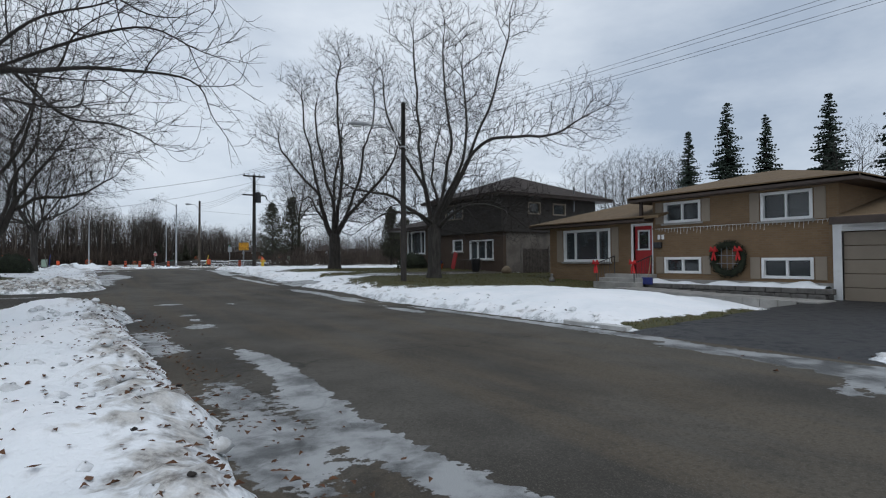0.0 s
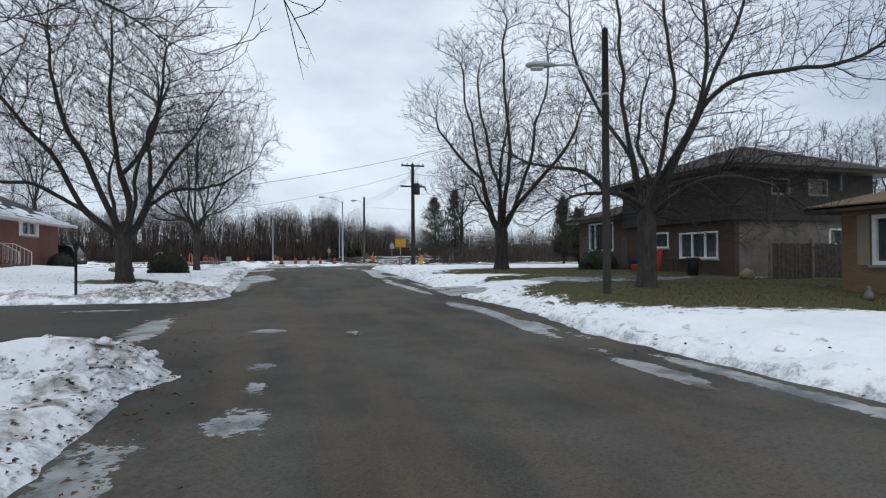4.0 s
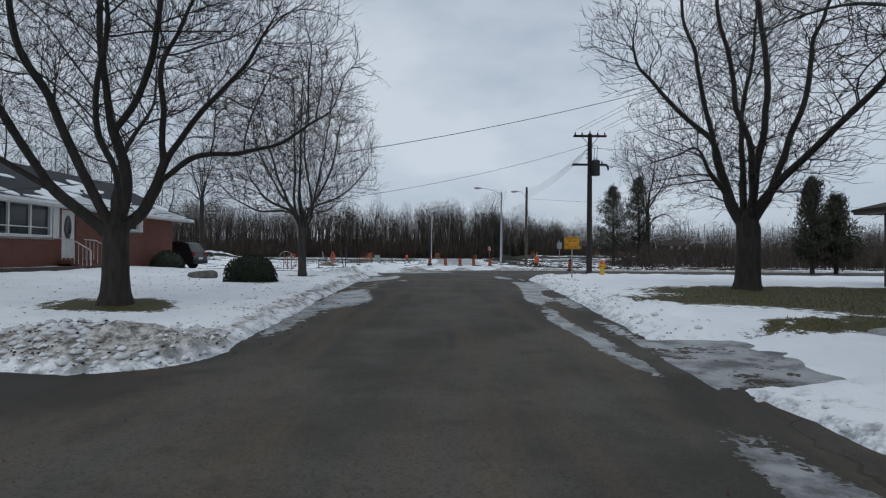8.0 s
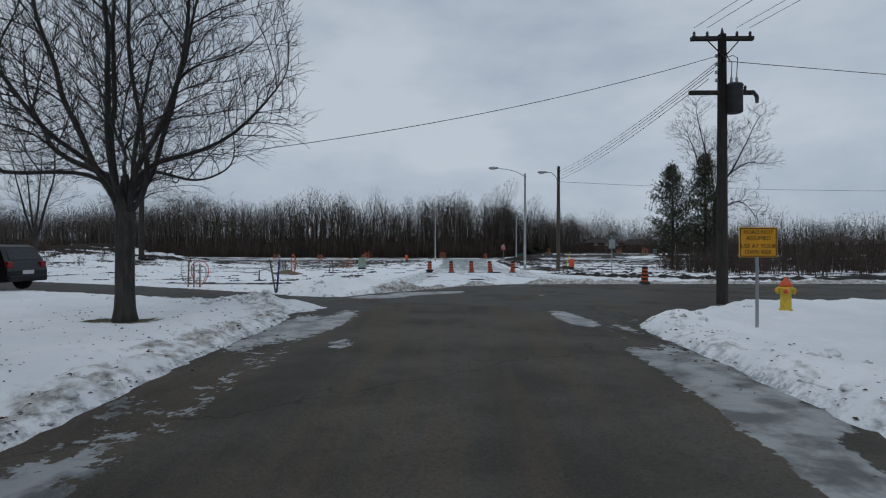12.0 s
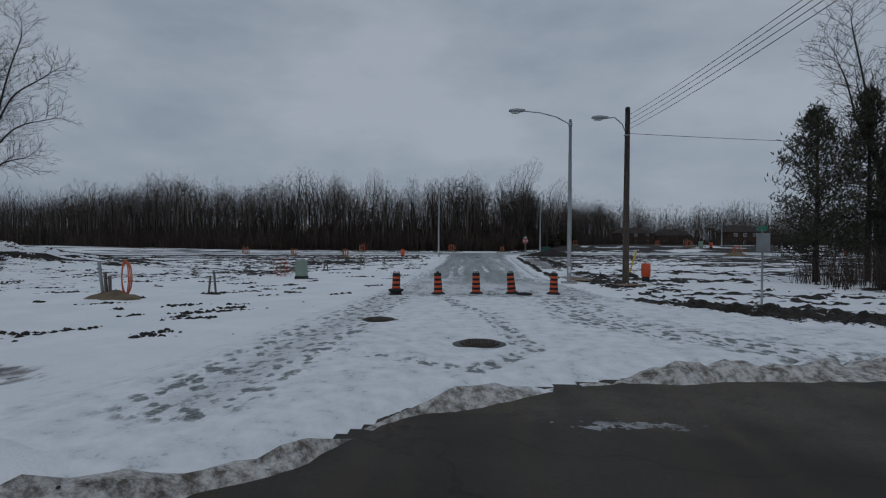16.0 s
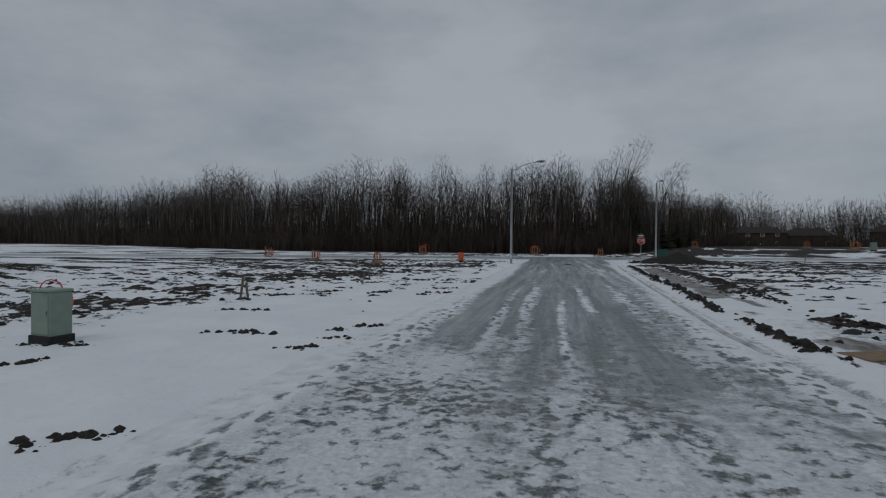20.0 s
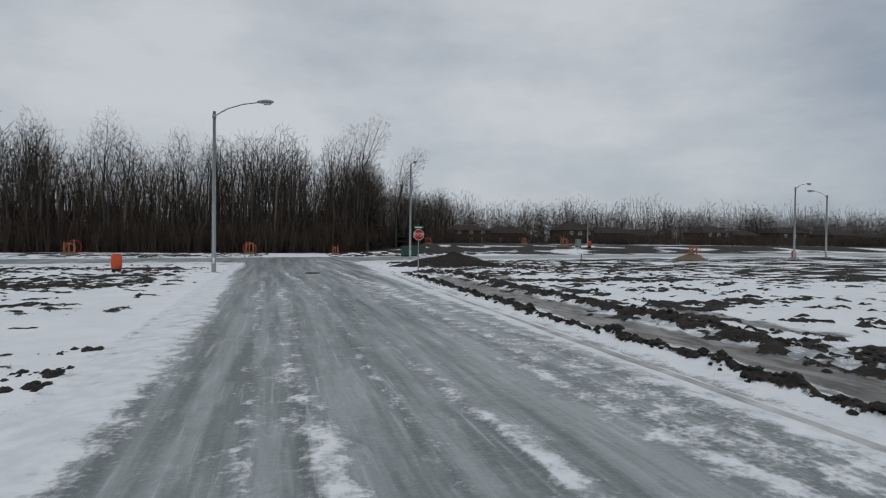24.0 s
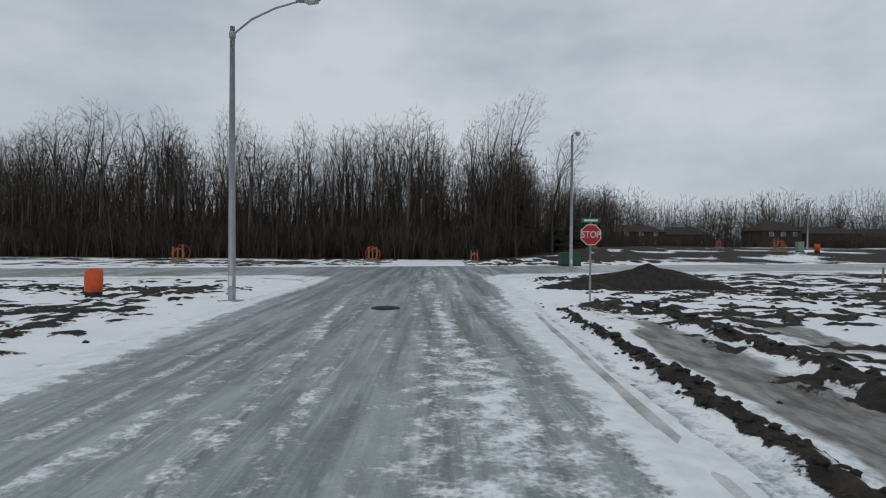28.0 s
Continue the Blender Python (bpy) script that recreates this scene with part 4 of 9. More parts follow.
def trunk_flare(wood, r, h, d=Vector((0, 0, 1))):
    n = 14
    prof = [(r * 1.45, -0.25), (r * 1.22, 0.05), (r * 1.07, 0.28), (r * 1.0, 0.7), (r * 0.96, h), (r * 0.72, h + 0.28), (r * 0.34, h + 0.62)]
    vs, fs = [], []
    for j, (q, z) in enumerate(prof):
        for k in range(n):
            w = 2 * math.pi * k / n
            f = 1 + (0.16 * math.sin(3 * w + 1) + 0.08 * math.sin(5 * w)) * max(0, 1 - j / 3.2)
            vs.append((q * f * math.cos(w), q * f * math.sin(w), z))
    for j in range(len(prof) - 1):
        fs += [(j * n + k, j * n + (k + 1) % n, (j + 1) * n + (k + 1) % n, (j + 1) * n + k) for k in range(n)]
    wood.add(vs, fs, True)


def curve_points(ctrl, step):
    """A smooth line through the control points, cut into even steps."""
    c = [Vector(p) for p in ctrl]
    c = [c[0] * 2 - c[1]] + c + [c[-1] * 2 - c[-2]]
    fine = []
    for i in range(1, len(c) - 2):
        a, b, d, e = c[i - 1], c[i], c[i + 1], c[i + 2]
        for k in range(12):
            t = k / 12
            fine.append(0.5 * ((2 * b) + (d - a) * t + (2 * a - 5 * b + 4 * d - e) * t * t + (3 * b - a - 3 * d + e) * t ** 3))
    fine.append(c[-2])
    out, run = [fine[0]], 0.0
    for p, q in zip(fine, fine[1:]):
        run += (q - p).length
        if run >= step:
            out.append(q)
            run = 0.0
    return out


def skeleton(seed, trunk_h, limbs, lobes, count, step, reach, kill, lift, side=(1.0, 0.0), jitter=0.13, hold=0.6, crook=0.15, outward=0.42):
    """Boughs along given lines, filled out by branches that grow into the free room of the crown's lobes.
    Limbs are lists of (along side, up, across) places; lobes are (along, up, across, three radii)."""
    rg = np.random.default_rng(seed)
    s = np.array((side[0], side[1], 0.0)) / math.hypot(*side)
    q = np.array((-s[1], s[0], 0.0))
    world_of = lambda r, u, d: s * r + q * d + np.array((0, 0, u))
    P, par = [np.array((0, 0, -0.2))], [-1]
    for k in range(1, 5):
        P.append(np.array((0, 0, trunk_h * k / 4)))
        par.append(k - 1)
    first = len(P)
    for ctrl in limbs:
        pts = curve_points([world_of(*c) for c in ctrl], step)
        near = min(range(len(P)), key=lambda i: float(np.sum((P[i] - np.array(pts[0])) ** 2)) if i >= 3 else 1e9)
        last, sway = near, np.zeros(3)
        for p in pts[1:]:
            sway = 0.86 * sway + rg.normal(0, crook * step, 3)
            P.append(np.array(p) + sway)
            par.append(last)
            last = len(P) - 1
    cap = 90000
    pos, dr, kids = np.zeros((cap, 3)), np.zeros((cap, 3)), np.zeros(cap, int)
    n = len(P)
    pos[:n] = P
    for i in range(1, n):
        v = pos[i] - pos[par[i]]
        dr[i] = v / (np.linalg.norm(v) + 1e-9)
        kids[par[i]] += 1
    vol = np.array([l[3] * l[4] * l[5] for l in lobes])
    # boughs first, then the finer branches between them
    for share, wide in ((0.05, 2.2), (1.0, 1.0)):
        A = []
        for l, c in zip(lobes, (count * share * vol / vol.sum()).astype(int) + 3):
            v = rg.normal(0, 1, (c, 3))
            v = v / np.linalg.norm(v, axis=1)[:, None]
            edge = 1.0 + 0.16 * np.sin(5 * v[:, 0] + seed) * np.sin(4 * v[:, 1] + 2 * v[:, 2]) + rg.normal(0, 0.05, c)
            v = v * (edge * rg.random(c) ** 0.45)[:, None]
            A.append(world_of(*l[:3]) + s * (v[:, :1] * l[3]) + np.array((0, 0, 1.0)) * (v[:, 1:2] * l[4]) + q * (v[:, 2:] * l[5]))
        A = np.concatenate(A)
        near, who = np.full(len(A), 1e9), np.zeros(len(A), int)
        k2, r2 = (kill * wide) ** 2, (reach * wide) ** 2
        size = (A * A).sum(1)[:, None]

        def compare(lo, hi):
            for a in range(lo, hi, 400):
                b = min(hi, a + 400)
                d2 = size + (pos[a:b] ** 2).sum(1)[None] - 2 * A @ pos[a:b].T
                j = d2.argmin(1)
                m = d2[np.arange(len(A)), j]
                better = m < near
                near[better], who[better] = m[better], j[better] + a
        compare(first, n)
        alive = near > k2
        for it in range(120):
            act = alive & (near < r2)
            if not act.any() or n > cap - 4000:
                break
            idx = who[act]
            v = A[act] - pos[idx]
            v /= np.linalg.norm(v, axis=1)[:, None] + 1e-9
            out = pos[:n] - np.array((0, 0, trunk_h * 0.8))
            out /= np.linalg.norm(out, axis=1)[:, None] + 1e-9
            ahead = (v * out[idx]).sum(1) > -0.55
            alive[np.flatnonzero(act)[~ahead]] = False
            idx, v = idx[ahead], v[ahead]
            if not len(idx):
                continue
            acc = np.zeros((n, 3))
            np.add.at(acc, idx, v)
            nodes = np.unique(idx)
            nodes = nodes[kids[nodes] < 3]
            if not len(nodes):
                break
            d = acc[nodes]
            d = d / (np.linalg.norm(d, axis=1)[:, None] + 1e-9) + hold * dr[nodes] + outward * out[nodes] + np.array((0, 0, lift)) + rg.normal(0, jitter, (len(nodes), 3))
            d /= np.linalg.norm(d, axis=1)[:, None]
            m = len(nodes)
            pos[n:n + m], dr[n:n + m] = pos[nodes] + d * step, d
            par.extend(int(i) for i in nodes)
            kids[nodes] += 1
            compare(n, n + m)
            n += m
            alive &= (near > k2) & (kids[who] < 3)
    return pos[:n].copy(), np.array(par[:n]), first


def thicken(pos, par, base, tip):
    """Branch radii from the number of twigs that each one feeds."""
    n = len(pos)
    load = np.zeros(n)
    inner = np.zeros(n, bool)
    inner[par[1:]] = True
    ends = int((~inner).sum())
    e = min(3.0, max(1.7, math.log(ends) / math.log(base / tip)))
    for i in range(n - 1, 0, -1):
        if not inner[i]:
            load[i] = 1.0
        load[par[i]] += load[i]
    far = np.linalg.norm(pos - pos[4], axis=1)
    return np.maximum(tip, base * (load / ends) ** (1 / e) * (0.68 + 0.32 * np.exp(-far / 2.5))), inner


def chains(pos, par, rad):
    main, best = {}, {}
    for i in range(1, len(pos)):
        p = par[i]
        if p not in best or rad[i] > best[p]:
            best[p], main[p] = rad[i], i
    for k in range(2):
        sm = pos.copy()
        for p, i in main.items():
            if par[p] >= 0 and p > 5:
                sm[p] = 0.5 * pos[p] + 0.25 * (pos[par[p]] + pos[i])
        pos = sm
    out = []
    for i in range(1, len(pos)):
        if main[par[i]] != i or par[i] == 0:
            line = [par[i], i]
            while line[-1] in main:
                line.append(main[line[-1]])
            out.append(line)
    return pos, out


def strip(mb, p, q, w, rng, end=0.4):
    sd = (q - p).cross(Vector((rng.uniform(-1, 1), rng.uniform(-1, 1), rng.uniform(-1, 1)))).normalized() * w
    mb.add([p - sd, p + sd, q + sd * end, q - sd * end], [(0, 1, 2, 3)])


def clothe(pos, par, first, rad, wood, twigs, rng, twig, thin, per_tip, side_twigs, coarse=False):
    """Tubes and fine strips over a skeleton."""
    pos, lines = chains(pos, par, rad)
    vec = [Vector(p) for p in pos]
    for line in lines:
        if line[-1] < first and len(line) > 1 and line[0] == 0:
            continue
        line = [i for i in line if i >= 3 or i == line[0]]
        if len(line) < 2:
            continue
        pts = [vec[i] for i in line]
        rr = [float(rad[i]) for i in line]
        rr[0] = min(rr[0], rr[1] * 1.25)
        if coarse and rr[0] < 0.035:
            pts, rr = (pts[::2] + ([pts[-1]] if len(pts) % 2 == 0 else [])), (rr[::2] + ([rr[-1]] if len(rr) % 2 == 0 else []))
            for a, b, w in zip(pts, pts[1:], rr):
                strip(twigs, a, b, max(w, thin), rng, 0.8)
        else:
            (wood if rr[0] > 0.045 else twigs).tube(pts, rr, 10 if rr[0] > 0.14 else 6 if rr[0] > 0.05 else 3, caps=False)
    inner = set(int(p) for p in par)
    for i in range(first, len(vec)):
        d = vec[i] - vec[par[i]]
        if d.length < 1e-6:
            continue
        d = d.normalized()
        m = per_tip if i not in inner else (1 if rad[i] < 0.02 and rng.random() < side_twigs else 0)
        for k in range(m):
            nd = turn_from(d, radians(rng.uniform(4, 44)), rng.uniform(0, 6.28))
            nd.z += 0.12
            q = vec[i] + nd.normalized() * twig * rng.uniform(0.5, 1.3)
            strip(twigs, vec[i], q, thin, rng)
            if not coarse:
                for j in range(1):
                    e = turn_from(nd.normalized(), radians(rng.uniform(22, 55)), rng.uniform(0, 6.28))
                    b = vec[i].lerp(q, rng.uniform(0.25, 0.8))
                    strip(twigs, b, b + e * twig * rng.uniform(0.35, 0.7), thin * 0.85, rng)


def full_tree(name, at, seed, trunk_h, r, limbs, lobes, label, count=4200, step=0.32, reach=2.6, kill=0.36, lift=0.10, side=(1.0, 0.0), bark=M_BARK, group="", twig=0.40, thin=0.0046, per_tip=2, side_twigs=0.35, rz=0.0, hold=0.6, tip=0.0052, crook=0.15):
    rng = random.Random(seed)
    t = thing(name, at, label, "tree", group, rz)
    wood, twigs = MB(), MB()
    trunk_flare(wood, r, trunk_h)
    pos, par, first = skeleton(seed, trunk_h, limbs, lobes, count, step, reach, kill, lift, side, hold=hold, crook=crook)
    rad, _ = thicken(pos, par, r, tip)
    clothe(pos, par, first, rad, wood, twigs, rng, twig, thin, per_tip, side_twigs)
    part("trunk", wood, bark, t)
    part("crown", twigs, M_TWIG, t)
    return t


def spruce(name, at, seed, height, width, label, mat=M_NEEDLE, group="", ragged=0.25, low=0.06, dense=1.0, power=0.85):
    rng = random.Random(seed)
    t = thing(name, at, label, "tree", group)
    trunk, leaves = MB(), MB()
    trunk.tube([(0, 0, -0.2), (0, 0, height * 0.5), (0, 0, height * 0.97)], [height * 0.016, height * 0.011, 0.01], 7, False)
    z = height * low
    while z < height * 0.985:
        h = z / height
        reach = width * (1 - h) ** power * (0.75 + 0.25 * min(1, h * 6)) + 0.12
        for k in range(max(5, int(9 * dense * (1 - h) + 4))):
            az = rng.uniform(0, 6.283)
            ln = reach * rng.uniform(1 - ragged * 1.6, 1 + ragged * 0.7)
            c, s = math.cos(az), math.sin(az)
            drop = -0.22 * ln + rng.uniform(-0.1, 0.1)
            m = max(3, int(ln / 0.24))
            for j in range(m):
                f = (j + 0.6) / m
                px, pz = ln * f, z + drop * f + 0.12 * ln * f * f
                for sgn in (-1, 1):
                    w = (0.12 + 0.22 * ln * (1 - f * 0.75)) * rng.uniform(0.6, 1.2)
                    a = az + sgn * rng.uniform(0.7, 1.25)
                    ca, sa = math.cos(a), math.sin(a)
                    b = Vector((c * px, s * px, pz))
                    tip = b + Vector((ca * w, sa * w, -0.25 * w + rng.uniform(-0.05, 0.05)))
                    side = Vector((-sa, ca, 0)) * (0.035 + 0.12 * w)
                    up = Vector((0, 0, 0.05 + 0.11 * w))
                    leaves.add([b - side, b + side + up, tip + up * 0.3, b - up * 1.4], [(0, 1, 2), (0, 2, 3)])
        z += max(0.12, height * 0.0145) * rng.uniform(0.7, 1.2)
    part("trunk", trunk, M_BARK, t)
    part("crown", leaves, mat, t)
    return t


def shrub(name, at, seed, rx, ry, rz_, label, mat, n=1500, leaf=0.05, group="", square=2.0):
    """A clipped or wild bush made of many small leaf clumps over a dark twiggy core."""
    rng = random.Random(seed)
    t = thing(name, at, label, "bush", group)
    leaves, core = MB(), MB()
    for i in range(n):
        u, v = rng.uniform(0, 6.283), rng.uniform(-0.25, 1.0)
        w = (1 - abs(v) ** square) ** (1 / square) if v > 0 else (1 - 0.25 * v * v)
        f = rng.uniform(0.86, 1.04) + 0.06 * math.sin(5 * u + 3 * v + seed)
        p = Vector((rx * w * math.cos(u) * f, ry * w * math.sin(u) * f, max(0.0, rz_ * v * f)))
        a = Vector((rng.uniform(-1, 1), rng.uniform(-1, 1), rng.uniform(-1, 1))).normalized() * leaf * rng.uniform(0.6, 1.5)
        b = a.orthogonal().normalized() * leaf * rng.uniform(0.5, 1.1)
        leaves.add([p - a, p + b, p + a, p - b], [(0, 1, 2, 3)])
    nn = 12
    prof = [(0.55, -0.05), (0.84, 0.15), (0.88, 0.4), (0.72, 0.68), (0.4, 0.88), (0.05, 0.95)]
    vs = [(rx * q * math.cos(6.283 * k / nn), ry * q * math.sin(6.283 * k / nn), rz_ * z) for q, z in prof for k in range(nn)]
    core.add(vs, [(i * nn + k, i * nn + (k + 1) % nn, (i + 1) * nn + (k + 1) % nn, (i + 1) * nn + k) for i in range(len(prof) - 1) for k in range(nn)], True)
    part("foliage", leaves, mat, t)
    part("core", core, mat, t)
    return t


def cedar(at, seed, height, width, label):
    """An egg-shaped evergreen of loose sprays on rising boughs, with gaps between them."""
    rng = random.Random(seed)
    t = thing("cedar_tree", at, label, "tree", "cedars")
    wood, leaves = MB(), MB()
    wood.tube([(0, 0, -0.2), (0.05, 0, height * 0.5), (0, 0.05, height * 0.95)], [0.16, 0.11, 0.02], 8, False)
    for i in range(150):
        h = 0.16 + 0.82 * (i + rng.random()) / 150
        reach = width * math.sin(math.pi * min(1, 0.16 + 0.86 * h) ** 0.9) ** 0.75 * rng.uniform(0.55, 1.1)
        az = rng.uniform(0, 6.283)
        d = Vector((math.cos(az), math.sin(az), 0))
        b, e = Vector((0, 0, h * height - 0.25 * reach)), d * reach + Vector((0, 0, h * height + 0.1 * reach))
        wood.tube([b, b.lerp(e, 0.5) - Vector((0, 0, 0.08 * reach)), e], [0.03, 0.02, 0.008], 3, False)
        for j in range(44):
            f = rng.uniform(0.25, 1.05)
            s = 0.11 + 0.13 * (1 - abs(f - 0.7))
            p = b.lerp(e, f) + Vector((rng.gauss(0, s), rng.gauss(0, s), rng.gauss(0.05, s * 0.8)))
            a = Vector((rng.uniform(-1, 1), rng.uniform(-1, 1), rng.uniform(0.2, 1.6))).normalized() * rng.uniform(0.16, 0.34)
            q = a.cross(Vector((rng.uniform(-1, 1), rng.uniform(-1, 1), 0.1))).normalized() * rng.uniform(0.02, 0.045)
            leaves.add([p - q, p + q, p + a + q * 0.2, p + a - q * 0.2], [(0, 1, 2, 3)])
    part("trunk", wood, M_BARK, t)
    part("crown", leaves, M_CEDAR, t)


def limb_lobes(limbs, size, low=0.35):
    """Room for twigs in clumps along the outer part of each limb, so that the crown keeps gaps."""
    out = []
    for k, limb in enumerate(limbs):
        for f in (low, (low + 1) / 2, 1.0):
            j = f * (len(limb) - 1)
            a, b = limb[int(j)], limb[min(len(limb) - 1, int(j) + 1)]
            p = [u + (v - u) * (j - int(j)) for u, v in zip(a, b)]
            w = size * (0.85 + 0.3 * ((k * 0.618 + f) % 1))
            out.append((*p, w, w * 0.95, w))
    return out


# the large street maples
boughs = [[(0, 2.0, 0), (-0.45, 2.9, 0), (-0.8, 4.8, 0.1), (-1.5, 7.4, 0.2), (-2.3, 10.2, 0.1), (-2.6, 13.0, 0)],
           [(0, 2.1, 0), (0.2, 3.2, -0.1), (0.35, 5.4, -0.2), (0.4, 8.5, 0), (0.1, 12.0, 0.3), (0.3, 15.0, 0.2)],
           [(0, 2.1, 0), (0.6, 3.6, 0.3), (1.1, 5.4, 0.6), (1.9, 8.0, 1.0), (2.4, 11.0, 1.3), (2.7, 13.8, 1.2)],
           [(0.45, 3.2, 0.2), (1.2, 4.1, -0.3), (2.4, 5.2, -0.8), (4.0, 7.2, -1.4), (4.6, 9.0, -1.6)],
           [(0, 2.3, 0), (0.1, 3.4, -0.8), (-0.2, 5.5, -1.9), (-0.6, 8.5, -2.6), (-0.5, 11.0, -2.9)],
           [(0, 2.2, 0), (-0.2, 3.6, 0.9), (-0.3, 6.0, 2.0), (0.2, 9.0, 2.9), (0.3, 11.5, 3.2)],
           [(-0.5, 3.2, 0), (-1.1, 4.3, -0.3), (-1.7, 5.0, -0.4), (-2.3, 4.6, -0.4)],
           [(-0.8, 4.8, 0.1), (-2.0, 6.4, 0), (-3.4, 8.2, -0.2), (-4.1, 9.6, -0.3)]]
full_tree("maple_tree", (15.8, 37.5, gz(15.8, 37.5)), 11, 2.2, 0.40,
          boughs, limb_lobes(boughs, 1.95), "tall leafless maple forking low into four upright limbs", count=26000, step=0.24, kill=0.245, lift=0.05, side=(0.85, -0.5), group="street maples", twig=0.42, thin=0.0072, tip=0.0072, crook=0.26)
boughs = [[(0, 2.1, 0), (-0.2, 3.6, 0.1), (-0.6, 6.0, 0.2), (-0.9, 9.0, 0.1), (-1.1, 12.0, 0)],
           [(0, 2.2, 0), (0.35, 3.5, -0.3), (0.6, 6.0, -0.6), (0.4, 9.0, -0.6), (0.6, 11.5, -0.5)],
           [(0, 2.2, 0), (0.9, 4.0, 0.2), (1.6, 5.6, 0.3), (2.4, 7.6, 0.2), (3.1, 9.8, 0), (3.8, 12.3, -0.1)],
           [(1.6, 5.6, 0.3), (2.8, 6.7, 0.0), (4.4, 6.8, -0.3), (5.8, 6.9, -0.5), (7.0, 7.5, -0.6)],
           [(0, 2.3, 0), (-0.9, 3.3, 0.3), (-2.1, 4.0, 0.2), (-3.4, 4.1, 0.0), (-4.6, 4.7, 0)],
           [(0, 2.1, 0), (0.2, 3.4, 1.0), (-0.2, 5.6, 2.2), (0.2, 8.5, 2.9)],
           [(0.3, 3.4, -0.3), (0.9, 4.6, -1.6), (1.3, 6.6, -2.6), (1.2, 9.0, -3.0)],
           [(-0.3, 4.2, 0.1), (-1.4, 6.0, 0.4), (-2.3, 8.2, 0.4), (-2.5, 10.0, 0.3)],
           [(0, 2.3, 0), (0.9, 3.0, -0.7), (2.1, 3.3, -1.3), (3.2, 2.9, -1.6)],
           [(0.2, 2.9, 0), (1.1, 3.6, 0.7), (2.4, 3.9, 1.1), (3.5, 3.4, 1.2)],
           [(0, 2.5, 0), (-0.9, 3.0, -0.8), (-2.1, 3.1, -1.4), (-2.9, 2.7, -1.7)]]
full_tree("maple_tree", (14.8, 22.8, gz(14.8, 22.8)), 23, 2.3, 0.31,
          boughs, limb_lobes(boughs, 1.8), "tall leafless maple on bare lawn beside a lamp pole", count=27000, step=0.22, kill=0.225, lift=0.03, side=(0.83, -0.56), group="street maples", bark=M_BARK2, twig=0.36, thin=0.0062, tip=0.0066, crook=0.26)
full_tree("maple_tree", (-2.6, 31.0, gz(-2.6, 31.0)), 37, 1.65, 0.29,
          [[(0, 1.5, 0), (-0.9, 2.3, 0.1), (-2.6, 3.4, 0.3), (-3.9, 3.7, 0.3), (-5.5, 4.3, 0.2), (-6.9, 5.3, 0.2)],
           [(0, 1.7, 0), (-0.5, 2.6, -0.1), (-1.3, 4.5, -0.3), (-1.9, 6.0, -0.2), (-2.4, 7.8, 0), (-2.6, 9.4, 0.1)],
           [(0, 1.7, 0), (0.2, 3.3, 0), (0.0, 5.4, 0.1), (-0.3, 7.5, 0.1), (-0.3, 9.8, 0)],
           [(0, 1.6, 0), (0.55, 2.3, 0), (1.0, 3.1, 0.1), (0.9, 4.7, 0.2), (1.3, 6.4, 0.4), (1.9, 8.4, 0.4)],
           [(0.9, 2.9, 0.1), (1.9, 3.7, -0.2), (2.8, 4.0, -0.3), (4.0, 4.4, -0.4), (5.2, 5.3, -0.5)],
           [(1.0, 3.3, 0.1), (2.2, 4.9, 0.3), (3.2, 6.4, 0.5), (4.0, 7.8, 0.6)],
           [(0, 1.7, 0), (0.2, 2.5, -0.9), (0.0, 3.8, -2.3), (0.3, 5.2, -3.6), (0.2, 6.8, -4.6)],
           [(0, 1.7, 0), (-0.2, 2.6, 0.9), (-0.1, 4.0, 2.3), (0.3, 5.5, 3.6), (0.2, 7.0, 4.6)],
           [(-1.3, 2.6, 0.1), (-2.2, 4.2, -0.6), (-3.6, 5.8, -1.0), (-4.6, 7.4, -1.1)],
           [(0.1, 4.2, 0), (0.8, 5.6, -0.8), (1.2, 7.2, -1.5), (1.3, 8.8, -1.8)]],
          [(-0.3, 6.8, 0, 5.0, 3.9, 4.8), (-3.4, 5.8, 0, 3.8, 2.7, 3.6), (3.0, 5.8, 0, 2.8, 2.6, 3.6), (-0.3, 9.2, 0, 3.0, 2.0, 3.0)],
          "broad leafless maple in a ring of bare grass", count=34000, step=0.21, reach=2.4, kill=0.225, lift=0.04, side=(0.92, 0.39), group="street maples", twig=0.36, side_twigs=0.6, crook=0.30, thin=0.0054, tip=0.006)
